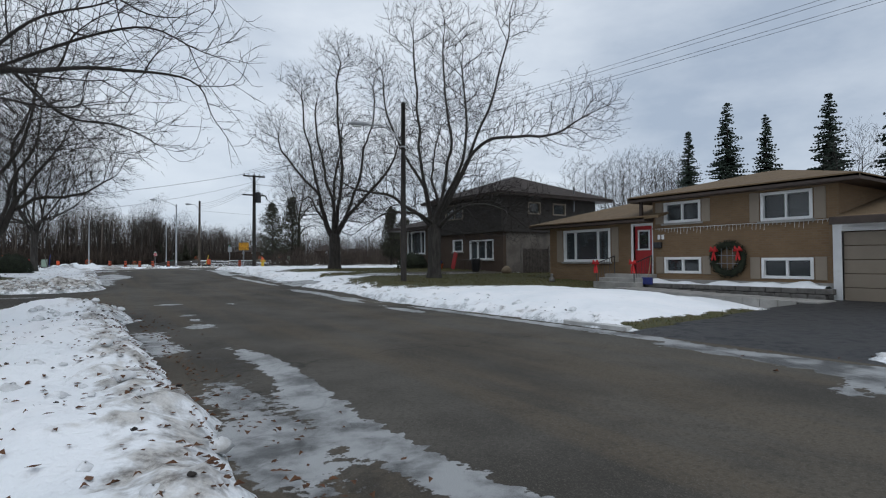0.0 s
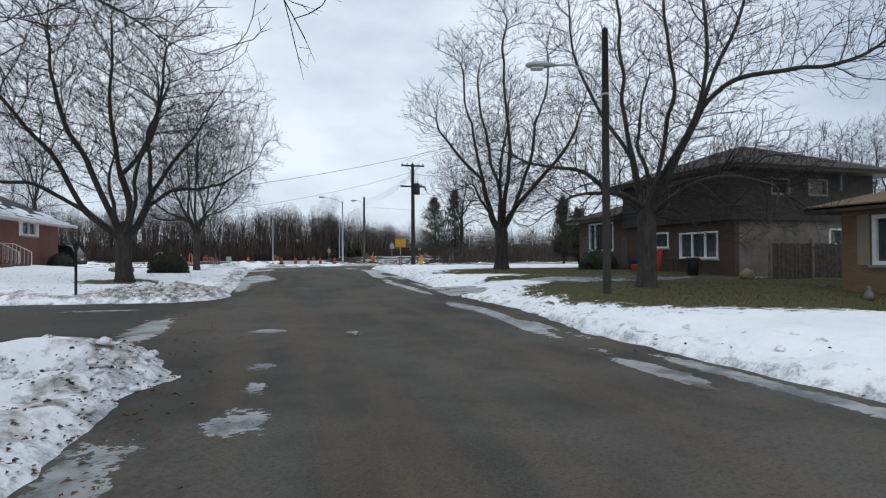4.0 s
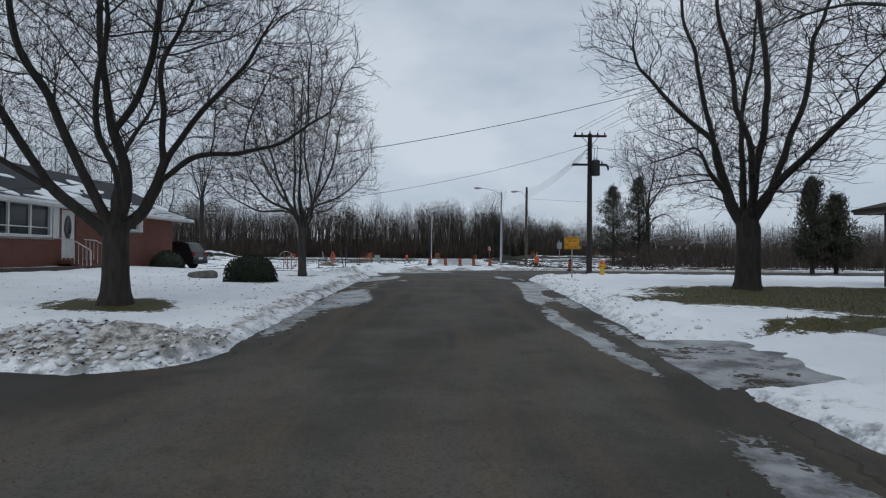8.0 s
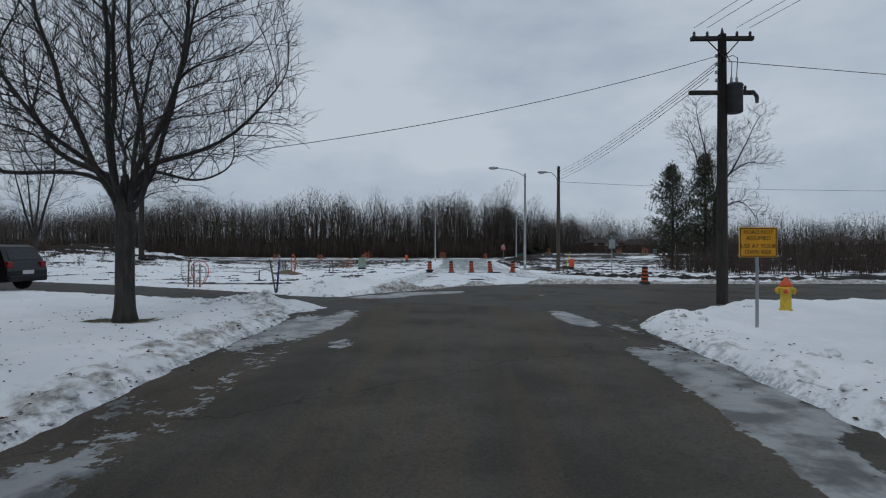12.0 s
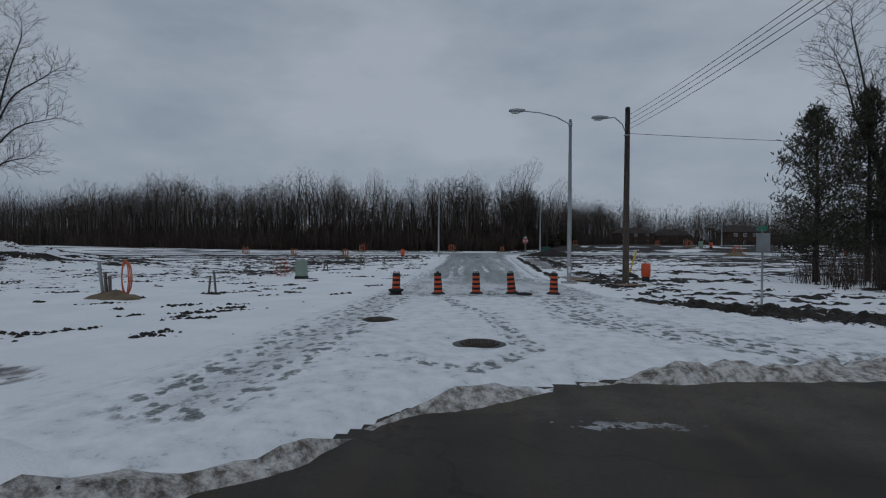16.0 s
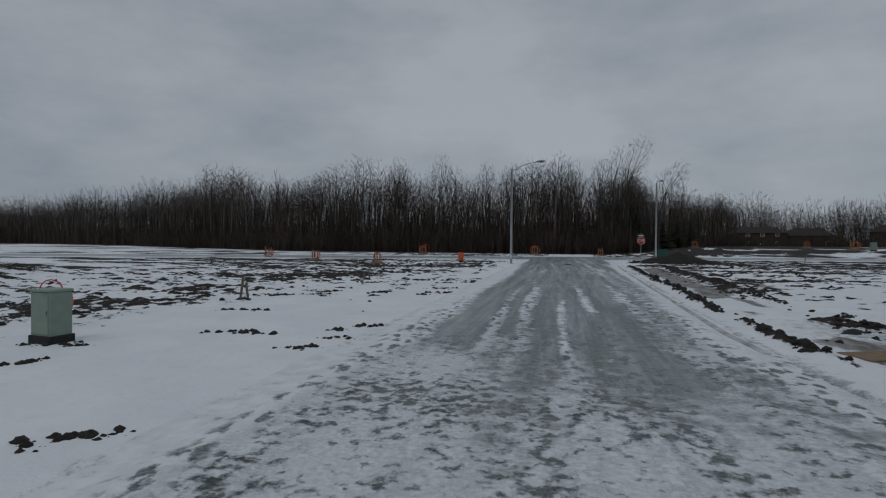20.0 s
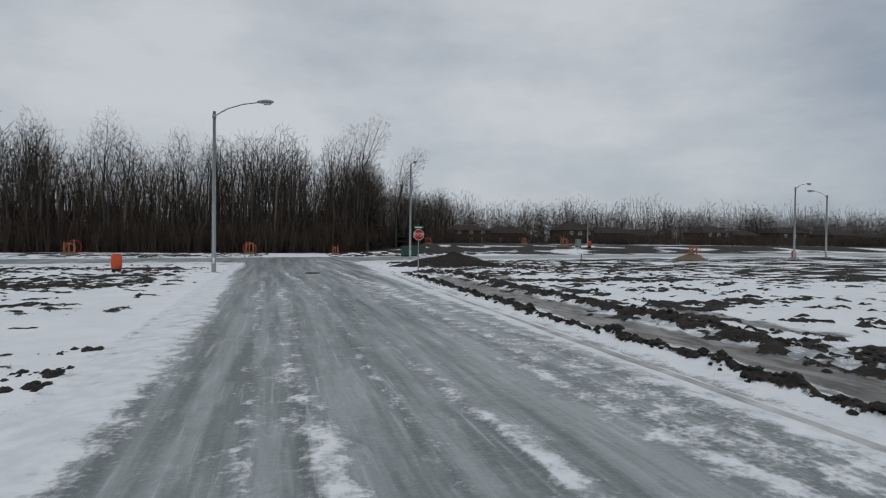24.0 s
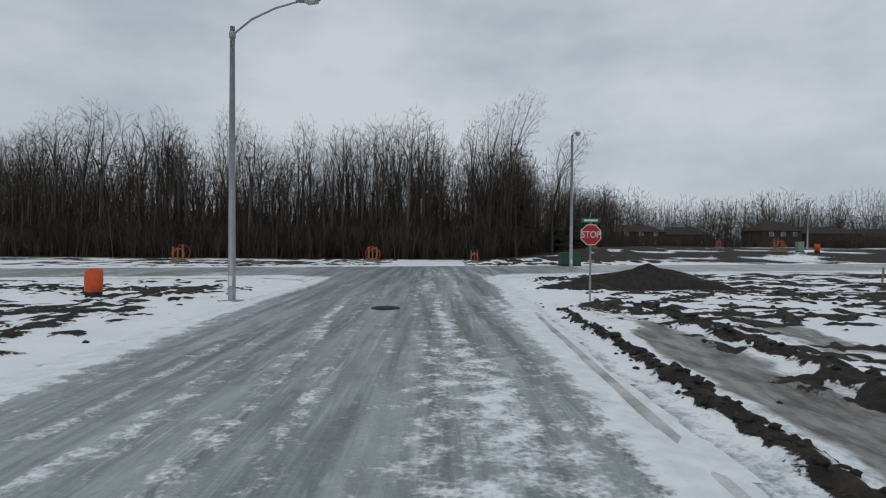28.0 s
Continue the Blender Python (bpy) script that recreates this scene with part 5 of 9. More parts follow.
full_tree("maple_tree", (-3.6, 9.9, gz(-3.6, 9.9)), 58, 2.4, 0.36,
          [[(0, 2.2, 0), (1.4, 3.3, 0.6), (2.6, 4.0, 1.1), (3.4, 4.3, 1.6)],
           [(0, 2.3, 0), (1.2, 4.0, 0.9), (2.4, 5.6, 1.8), (3.4, 6.6, 2.4)],
           [(0, 2.3, 0), (0.7, 3.8, -0.2), (1.6, 5.8, -0.6), (2.4, 7.8, -0.9)],
           [(0, 2.3, 0), (-0.2, 4.5, 0.2), (-0.3, 7.0, 0.4), (0.2, 9.4, 0.5)],
           [(0, 2.2, 0), (-1.5, 3.6, 0.3), (-3.4, 4.9, 0.5), (-5.0, 6.2, 0.4)],
           [(0, 2.2, 0), (0.2, 3.4, 1.4), (0.5, 4.4, 3.2), (0.9, 5.0, 4.6)],
           [(0, 2.2, 0), (-0.1, 3.5, -1.5), (0.2, 5.0, -3.0), (0.3, 6.6, -4.0)]],
          [(0.6, 6.4, 0.6, 4.6, 3.4, 4.0), (3.8, 5.0, 2.2, 3.3, 2.3, 2.6), (-2.4, 6.0, 0, 3.4, 2.8, 3.2), (1.0, 4.4, 2.8, 2.2, 1.4, 2.0)],
          "leafless maple with low boughs reaching over the street", count=24000, step=0.21, reach=2.4, kill=0.22, lift=-0.02, group="street maples", twig=0.28)
stems = [[(0, 2.1 + 0.12 * (k % 4), 0), (0.5 * math.cos(k * 2.4), 3.1 + 0.1 * (k % 3), 0.5 * math.sin(k * 2.4)),
          (w * 0.62 * math.cos(k * 2.4 + 0.1), 2.6 + h * 0.42, w * 0.62 * math.sin(k * 2.4 + 0.1)), (w * math.cos(k * 2.4), 2.4 + h, w * math.sin(k * 2.4))]
         for k, (w, h) in enumerate(((0.3, 8.0), (1.2, 7.6), (1.3, 7.2), (1.9, 6.4), (2.1, 6.2), (2.6, 5.2), (2.7, 4.8), (3.1, 3.6), (3.3, 3.2), (3.4, 2.4), (3.6, 1.9), (3.5, 1.5), (3.2, 1.1)))]
full_tree("young_maple", (-1.8, 44.5, gz(-1.8, 44.5)), 5, 2.5, 0.19, stems, [(-0.3, 6.0, 0, 3.9, 3.4, 3.6), (0, 8.2, 0, 2.5, 2.8, 2.5), (-0.8, 4.4, 0, 4.2, 1.7, 3.6)],
          "young leafless tree with dense rising branches on snowy lawn", count=24000, step=0.20, reach=1.8, kill=0.19, lift=0.26, twig=0.30, bark=M_BARK2, hold=0.8)
boughs = [[(0, 6.6, 0), (-0.6, 9.2, 0.2), (-1.4, 13.0, 0.3), (-2.2, 16.4, 0.2)], [(0.05, 6.9, 0), (0.3, 10.0, 0.1), (0.2, 13.5, 0), (-0.2, 16.8, 0)], [(0.1, 7.0, 0), (0.6, 10.0, -0.3), (1.2, 13.0, -0.5), (1.7, 15.6, -0.6)],
           [(0.35, 9.0, 0), (1.4, 11.2, 0.3), (3.5, 13.0, 0.4)], [(0.1, 7.2, 0), (1.2, 8.8, 0.2), (3.3, 9.6, 0.3)], [(-0.45, 8.6, 0), (-1.7, 10.4, 0), (-3.7, 11.6, 0)], [(0, 6.6, 0), (-1.2, 7.8, 0.2), (-3.3, 8.2, 0.3)],
           [(0, 5.4, 0), (-0.8, 5.9, 0.1), (-2.1, 6.0, 0.2)], [(0, 5.8, 0), (0.7, 6.5, 0), (1.7, 6.9, 0.1)], [(0, 7.0, 0), (0.1, 9.4, 1.0), (0.1, 12.6, 2.2)], [(0, 7.0, 0), (-0.1, 9.4, -1.0), (0.2, 12.6, -2.1)]]
full_tree("bare_tree", (-25.5, 86.0, gz(-25.5, 86)), 7, 6.8, 0.25,
          boughs, limb_lobes(boughs, 1.5), "tall thin leafless tree on a snowy spoil heap", count=9000, step=0.28, kill=0.30, lift=0.16, bark=M_BARK, twig=0.50, thin=0.0085, tip=0.0085, side=(0.79, 0.61))
boughs = [[(0, 5.8, 0), (0.2, 8, 0), (0.9, 11.5, 0.2), (1.2, 15.0, 0.2)], [(0, 5.4, 0), (-0.5, 8.0, 0.2), (-1.0, 11.0, 0.2), (-1.6, 14.2, 0.2)], [(0, 6.8, 0), (1.2, 8.6, -0.2), (2.6, 11.4, -0.4), (3.6, 13.4, -0.4)],
           [(0.1, 7.5, 0), (1.8, 8.9, 0.2), (3.2, 9.6, 0.3), (4.2, 9.4, 0.3)], [(0, 6.0, 0), (0.2, 8.6, 1.2), (0, 11.5, 2.2)], [(0, 6, 0), (-0.2, 8.6, -1.2), (0.3, 11.5, -2.0)], [(-0.3, 7.0, 0), (-1.6, 9.4, 0), (-2.7, 12.4, 0)], [(0, 4.6, 0), (1.2, 5.9, 0), (2.4, 6.0, 0), (3.4, 5.2, 0)]]
full_tree("bare_tree", (28.6, 82.5, gz(28.6, 82.5)), 9, 6.0, 0.24,
          boughs, limb_lobes(boughs, 1.45), "tall leafless tree rising above dark cedars", count=9000, step=0.28, kill=0.30, lift=0.14, twig=0.5, thin=0.0085, tip=0.0085)
cedar((24.0, 80.6, gz(24.0, 80.6)), 3, 9.0, 2.7, "broad egg-shaped cedar at the edge of the scrub")
cedar((27.2, 81.5, gz(27.2, 81.5)), 4, 10.2, 1.9, "narrow dark cedar beside a bare tree")
cedar((30.4, 56.2, gz(30.4, 56.2)), 8, 6.6, 1.2, "thin dark cedar behind the brown house")
cedar((32.6, 57.0, gz(32.6, 57)), 14, 5.6, 1.6, "broad dark cedar behind the brown house")
for i, (x, y, h, w) in enumerate(((47.9, 30.3, 12.6, 2.1), (49.5, 27.5, 15.2, 2.9), (50.8, 24.8, 13.6, 2.3), (47.9, 18.8, 13.6, 2.9), (41.5, 12.2, 13.6, 2.6), (33.2, 4.6, 12.2, 4.4), (37.5, 7.5, 9.0, 3.2), (35.5, -1.5, 11.0, 3.6))):
    spruce("spruce_tree", (x, y, gz(x, y)), 30 + i, h, w, "tall dark green spruce behind the tan brick house", M_NEEDLE, "back garden spruces", 0.28, 0.04, 2.0, 0.8)
garden = []
for k in range(3):
    fan = [[(0, 2.6, 0), (0.5 * math.cos(a), 4.2, 0.5 * math.sin(a)), (1.3 * math.cos(a), 7.4, 1.3 * math.sin(a)), (w * math.cos(a), h, w * math.sin(a))] for a, w, h in ((0.3 + k, 1.0, 11.6), (2.0 + k, 2.0, 11.0), (3.4 + k, 1.8, 10.2), (4.9 + k, 2.2, 9.6))]
    garden.append(full_tree("bare_tree", (0, 0, -40), 60 + k, 2.8, 0.20, fan, [(0, 8.6, 0, 2.9, 3.9, 2.9), (0, 6.0, 0, 2.6, 2.2, 2.6)], "leafless tree standing behind the houses", count=4500, step=0.36, kill=0.38, lift=0.2, bark=M_BARK2, group="garden trees", twig=0.5, thin=0.009))
for i, (x, y, h) in enumerate(((49.5, 45, 12.5), (52.0, 42.9, 11.5), (53.4, 40.2, 13.0), (56.0, 37.0, 12.0), (51.5, 35.0, 11.5), (54.5, 43.5, 12.5), (57.5, 40.0, 13.0), (38.2, 9.6, 11.5), (44.0, 15.5, 9.5), (-24.0, 52.0, 12.0), (-29.0, 47.0, 13.0), (-22.5, 42.5, 12.5), (-27.0, 38.0, 13.5), (-31.0, 33.0, 12.0), (-21.0, 60.0, 10.0),
                                 (-25.5, 46.0, 11.5), (-28.5, 53.0, 11.0), (-24.0, 58.0, 10.5), (-32.0, 43.0, 12.0), (-35.0, 60.0, 11.6), (-19.0, 64.0, 9.6), (-28.0, 66.0, 10.8), (-30.0, 37.0, 12.4))):
    m = Matrix.Translation((x, y, gz(x, y) - 0.05)) @ Matrix.Rotation(i * 2.1, 4, "Z") @ Matrix.Scale(h / 12.5, 4)
    if i < 3:
        garden[i].matrix_basis = m
    else:
        copy_thing(garden[i % 3], m)
spruce("spruce_tree", (-26.0, 34.5, gz(-26, 34.5)), 51, 8.5, 2.8, "dark spruce behind the gabled house", M_NEEDLE, "", 0.3, 0.05, 1.1)

# ---- the wood, the far trees and the scrub ----
def joined(mbs, places, name, mat, label, category):
    """Many like things that nobody would count, as one mesh: places are (kind, x, y, z, size, turn, lean)."""
    vs, fs, base = [], [], 0
    src = [(np.array([tuple(p) for p in m.v]), np.array([f if len(f) == 4 else (*f, f[-1]) for f in m.f], np.int64)) for m in mbs]
    for kind, x, y, z, s, w, ln in places:
        v, f = src[kind]
        c, q = math.cos(w), math.sin(w)
        u = np.empty_like(v)
        u[:, 0] = (c * v[:, 0] - q * v[:, 1]) * s + x + ln * v[:, 2] * s
        u[:, 1] = (q * v[:, 0] + c * v[:, 1]) * s + y
        u[:, 2] = v[:, 2] * s + z
        vs.append(u), fs.append(f + base)
        base += len(u)
    V, F = np.concatenate(vs), np.concatenate(fs)
    me = bpy.data.meshes.new(name)
    me.vertices.add(len(V))
    me.vertices.foreach_set("co", V.ravel())
    me.loops.add(F.size)
    me.loops.foreach_set("vertex_index", F.ravel().astype(np.int32))
    me.polygons.add(len(F))
    me.polygons.foreach_set("loop_start", np.arange(0, F.size, 4, dtype=np.int32))
    me.update(calc_edges=True)
    me.materials.append(mat)
    return tagged(new(name, me), label, category, kind="stuff")


def wood_tree(seed, height, r, low, wide, count, step, twig, thin, per_tip, forks=3):
    """A forest tree: a slender stem, a few steep leaders and a rounded crown of fine twigs."""
    rng = random.Random(seed)
    m = MB()
    fork = height * low
    bend = rng.uniform(-0.5, 0.5)
    limbs = [[(0, fork * 0.95, 0), (0.3 * bend, height * 0.62, 0), (bend, height * 0.93, 0)]]
    for k in range(forks):
        a = seed + 6.283 * k / forks
        w = wide * rng.uniform(0.5, 0.95)
        limbs.append([(0, fork + 0.4 * k, 0), (0.35 * w * math.cos(a), fork + height * 0.17, 0.35 * w * math.sin(a)), (w * math.cos(a), height * rng.uniform(0.78, 0.92), w * math.sin(a))])
    lobes = [(0.3 * bend, height * (0.42 + 0.5 * low), 0, wide, height * (0.56 - 0.5 * low), wide), (bend, height * 0.84, 0, wide * 0.75, height * 0.16, wide * 0.75)]
    pos, par, first = skeleton(seed, fork, limbs, lobes, count, step, 3.5, step * 1.05, 0.10, hold=0.5, crook=0.14, outward=0.16)
    rad, _ = thicken(pos, par, r, max(0.012, thin))
    m.tube([(0, 0, -0.4), (0, 0, fork * 0.5), (0, 0, fork)], [r * 1.1, r, r * 0.9], 5, False)
    clothe(pos, par, first, rad, m, m, rng, twig, thin, per_tip, 0.6, True)
    return m


rng = random.Random(77)
kinds = [wood_tree(100 + i, 15.0 + 0.7 * (i % 3), 0.14 + 0.03 * (i % 2), 0.42 + 0.07 * (i % 3), 2.4 + 0.4 * (i % 2), 620, 0.5, 0.65, 0.0105, 3) for i in range(7)]
kinds += [wood_tree(140 + i, 12.0, 0.08, 0.34, 1.6, 180, 0.55, 0.6, 0.0085, 3, 2) for i in range(3)]
cheap = [wood_tree(160 + i, 15.0 + 0.7 * (i % 3), 0.14, 0.48, 2.5, 90, 1.1, 1.1, 0.021, 3, 3) for i in range(5)]
cheap += [wood_tree(170 + i, 9.0, 0.07, 0.20, 1.6, 50, 0.9, 0.9, 0.018, 3, 2) for i in range(3)]
distant = [wood_tree(180 + i, 12.0 + 1.3 * (i % 3), 0.11, 0.30, 3.0, 130, 0.85, 0.9, 0.020, 3, 4) for i in range(5)]
distant += [wood_tree(190 + i, 7.0, 0.07, 0.15, 2.2, 80, 0.7, 0.7, 0.020, 3, 3) for i in range(3)]


def wood_edge(x):
    """The wood's front as y over x."""
    return 163 + min(80.0, max(0.0, -x - 40)) * 0.58 + max(0.0, -x - 120) * 0.35 + max(0.0, x - 14) * 1.6


places = []
for i in range(2700):
    x = 20 - 360 * rng.random() ** 1.35
    depth = 40 * rng.random() ** 1.25
    y = wood_edge(x) + depth + rng.uniform(-1.5, 1.5)
    places.append((rng.randrange(10) if depth < 5.5 and x > -90 else 10 + rng.randrange(8), x, y, 0.2, rng.uniform(0.84, 1.04) * (0.92 + 0.08 * math.sin(x * 0.16) + 0.05 * math.sin(x * 0.41 + 1)) * (0.9 if x > 8 else 1.0 + 0.16 * min(1.0, max(0.0, -x - 42) / 25)), rng.uniform(0, 6.28), rng.uniform(-0.03, 0.05)))
for i in range(1000):
    x = 18 - 340 * rng.random() ** 1.35
    places.append((15 + rng.randrange(3), x, wood_edge(x) + 3 + 36 * rng.random(), 0.2, rng.uniform(0.55, 1.1), rng.uniform(0, 6.28), rng.uniform(-0.05, 0.05)))
for i in range(240):
    x = 17 + 34 * rng.random()
    places.append((10 + rng.randrange(8) if i % 3 else rng.randrange(7), x, 163 + 1.7 * (x - 14) + 30 * rng.random(), 0.4, rng.uniform(0.62, 0.95), rng.uniform(0, 6.28), rng.uniform(-0.02, 0.06)))
joined(kinds + cheap, places, "forest", M_FOREST, "dense leafless winter wood with dark undergrowth", "forest")
places = []
for i in range(1700):
    x = rng.uniform(26, 300)
    y = 278 - 0.18 * x + 55 * rng.random() - 42 * smooth(62, 40, x)
    places.append((rng.randrange(8), x, y, 0.8, rng.uniform(0.8, 1.25) * (0.94 + 0.14 * math.sin(x * 0.19) + 0.08 * math.sin(x * 0.47)), rng.uniform(0, 6.28), 0.0))
for i in range(200):
    x = -300 - 250 * rng.random()
    places.append((rng.randrange(8), x, wood_edge(x) + rng.uniform(-5, 50), 0.2, rng.uniform(0.95, 1.35), rng.uniform(0, 6.28), 0.0))
joined(distant, places, "far_trees", M_FOREST, "distant leafless tree line on the horizon", "forest")
brush = []
for s in range(4):
    g, m = random.Random(200 + s), MB()
    for i in range(22):
        a, rr = g.uniform(0, 6.28), g.uniform(0, 1.0)
        b = Vector((rr * math.cos(a), rr * math.sin(a), -0.1))
        t1 = b + Vector((g.uniform(-0.3, 0.3), g.uniform(-0.3, 0.3), g.uniform(0.9, 1.7)))
        t2 = t1 + Vector((g.uniform(-0.4, 0.4), g.uniform(-0.4, 0.4), g.uniform(0.4, 1.2)))
        legs = [(b, t1, 0.026), (t1, t2, 0.017)]
        for j in range(7):
            p0 = b.lerp(t1, g.uniform(0.4, 1)) if j % 2 else t1.lerp(t2, g.random())
            legs.append((p0, p0 + Vector((g.uniform(-0.45, 0.45), g.uniform(-0.45, 0.45), g.uniform(0.1, 0.6))), 0.012))
        for p0, p1, w in legs:
            sd = (p1 - p0).cross(Vector((g.uniform(-1, 1), g.uniform(-1, 1), 0.1))).normalized() * w
            m.add([p0 - sd, p0 + sd, p1 + sd * 0.4, p1 - sd * 0.4], [(0, 1, 2, 3)])
    brush.append(m)
for s_ in range(4):
    g, m = random.Random(240 + s_), MB()
    for i in range(15):
        a, rr = g.uniform(0, 6.28), g.uniform(0, 1.2)
        b = Vector((rr * math.cos(a), rr * math.sin(a), -0.1))
        t1 = b + Vector((g.uniform(-0.35, 0.35), g.uniform(-0.35, 0.35), g.uniform(1.0, 2.2)))
        strip(m, b, t1, 0.022, g, 0.7)
        for j in range(4):
            p0 = b.lerp(t1, g.uniform(0.3, 1))
            strip(m, p0, p0 + Vector((g.uniform(-0.55, 0.55), g.uniform(-0.55, 0.55), g.uniform(0.2, 0.9))), 0.014, g)
    brush.append(m)
places = []
for i in range(1500):
    x = 20 - 330 * rng.random() ** 1.35
    places.append((4 + rng.randrange(4), x, wood_edge(x) + rng.uniform(-1.0, 5) + 30 * rng.random() ** 2, 0.2, rng.uniform(1.0, 3.2), rng.uniform(0, 6.28), 0))
for i in range(900):
    x = 22 - 130 * rng.random() ** 1.3
    places.append((4 + rng.randrange(4), x, wood_edge(x) + rng.uniform(-3.0, 1.5), 0.2, rng.uniform(0.7, 1.9), rng.uniform(0, 6.28), 0))
for i in range(420):
    x = rng.uniform(22, 95)
    y = 73 + 0.10 * (x - 21) + rng.uniform(0, 9)
    places.append((rng.randrange(8), x, y, 0.0, rng.uniform(0.5, 1.25) * min(1, 0.5 + (x - 22) * 0.1), rng.uniform(0, 6.28), 0))
for i in range(190):
    x = rng.uniform(24, 120)
    places.append((4 + rng.randrange(4), x, rng.uniform(62, 74), 0.0, rng.uniform(0.6, 1.15), rng.uniform(0, 6.28), 0))
for i in range(120):
    x = rng.uniform(17, 50)
    places.append((4 + rng.randrange(4), x, 161 + 1.7 * (x - 14) + rng.uniform(0, 12), 0.5, rng.uniform(1.0, 2.0), rng.uniform(0, 6.28), 0))
for i in range(1200):
    x = rng.uniform(28, 300)
    places.append((4 + rng.randrange(4), x, 246 - 0.15 * x + rng.uniform(-6, 26), 0.8, rng.uniform(0.9, 2.0), rng.uniform(0, 6.28), 0))
for i in range(14):
    places.append((rng.randrange(4), rng.uniform(-48, -24), rng.uniform(70, 78) + 14 * rng.random(), 0.3, rng.uniform(0.3, 0.7), rng.uniform(0, 6.28), 0))
joined(brush, places, "scrub", M_SCRUB, "tangled leafless brown scrub and undergrowth", "scrub")
# single trees that stand out before the wood, bent by the wind
for i, (x, y, h, ln) in enumerate(((14.2, 164.5, 17.5, 1.6), (16.6, 166.0, 19.5, 3.2), (22.0, 167.0, 15.0, 3.6), (12.4, 165.0, 15.5, 0.6), (4.5, 163.5, 14.5, -0.4), (-6.0, 163.0, 15.0, 0.3), (-22.0, 163.5, 16.0, 0.6), (-14.0, 163.0, 16.5, 0.5))):
    lines = [[(0, h * 0.3, 0), (0.16 * ln, h * 0.5, 0), (0.42 * ln, h * 0.72, 0), (ln, h * 0.96, 0)]]
    lines += [[(0.16 * ln, h * (0.48 + 0.05 * k), 0), (0.3 * ln + 0.7 * math.cos(2.4 * k + i), h * (0.62 + 0.04 * k), 0.7 * math.sin(2.4 * k + i)), (0.75 * ln + 1.5 * math.cos(2.4 * k + i), h * (0.80 + 0.03 * k), 1.5 * math.sin(2.4 * k + i))] for k in range(4)]
    full_tree("bare_tree", (x, y, 0.2), 90 + i, h * 0.32, 0.15, lines, [(0.45 * ln, h * 0.74, 0, 2.0, h * 0.2, 1.9), (0.85 * ln, h * 0.87, 0, 1.7, h * 0.12, 1.6)], "slender leafless tree leaning before the wood", count=1500, step=0.42, kill=0.44, lift=0.14, bark=M_BARK2, group="wood edge trees", twig=0.6, thin=0.009)
for i, (x, y, h) in enumerate(((19.0, 170, 6.5), (23.5, 172, 5.5), (14.0, 171, 6.0), (27.0, 178, 6.0), (31.0, 186, 5.5))):
    spruce("cedar_tree", (x, y, 0.2), 120 + i, h, 2.2, "dark cedar among the leafless trees", M_CEDAR, "cedars", 0.5, 0.04)


# ---- houses ----
def wpart(name, mb, mat, top, label="", parent=None):
    """A part given in world places, under a thing that stands unturned at its base."""
    o = top.matrix_basis.translation
    mb.v = [(p[0] - o[0], p[1] - o[1], p[2] - o[2]) for p in mb.v]
    return part(name, mb, mat, parent or top, label)


def face_box(mb, O, u, n, a0, a1, b0, b1, z0, z1, ch=0.0):
    """A box in a wall's own directions: a along it, b outwards."""
    p, q = O + u * a0 + n * b0, O + u * a1 + n * b1
    return mb.box(min(p.x, q.x), min(p.y, q.y), z0, max(p.x, q.x), max(p.y, q.y), z1, ch)


def wall(top, name, O, u, n, length, z0, z1, mat, holes=(), thick=0.25, label="", roofline=None):
    mb = MB()
    lo, hi = (thick + 0.004, length - thick - 0.004) if abs(u.x) > 0.5 else (0.0, length)
    au = sorted({lo, hi, *[h[0] for h in holes], *[h[1] for h in holes]})
    az = sorted({z0, z1, *[h[2] for h in holes], *[h[3] for h in holes]})
    na, nz = len(au), len(az)
    solid = lambda i, j: 0 <= i < na - 1 and 0 <= j < nz - 1 and not any(h[0] < (au[i] + au[i + 1]) / 2 < h[1] and h[2] < (az[j] + az[j + 1]) / 2 < h[3] for h in holes)
    for back in (0, 1):
        for z in az:
            for a in au:
                p = O + u * a - n * thick * back
                mb.v.append((p.x, p.y, z))
    N = na * nz
    at = lambda i, j, k: k * N + j * na + i
    for i in range(na - 1):
        for j in range(nz - 1):
            if not solid(i, j):
                continue
            c = [(i, j), (i + 1, j), (i + 1, j + 1), (i, j + 1)]
            fs = [tuple(at(*q, 0) for q in c), tuple(at(*q, 1) for q in c[::-1])]
            for k, (di, dj) in enumerate(((0, -1), (1, 0), (0, 1), (-1, 0))):
                if not solid(i + di, j + dj):
                    p, q = c[k], c[(k + 1) % 4]
                    fs.append((at(*q, 0), at(*p, 0), at(*p, 1), at(*q, 1)))
            for f in fs:
                mb.f.append(f), mb.s.append(False)
    used = sorted({i for f in mb.f for i in f})
    new_i = {o: i for i, o in enumerate(used)}
    mb.v, mb.f = [mb.v[i] for i in used], [tuple(new_i[i] for i in f) for f in mb.f]
    return wpart(name, mb, mat, top, label)


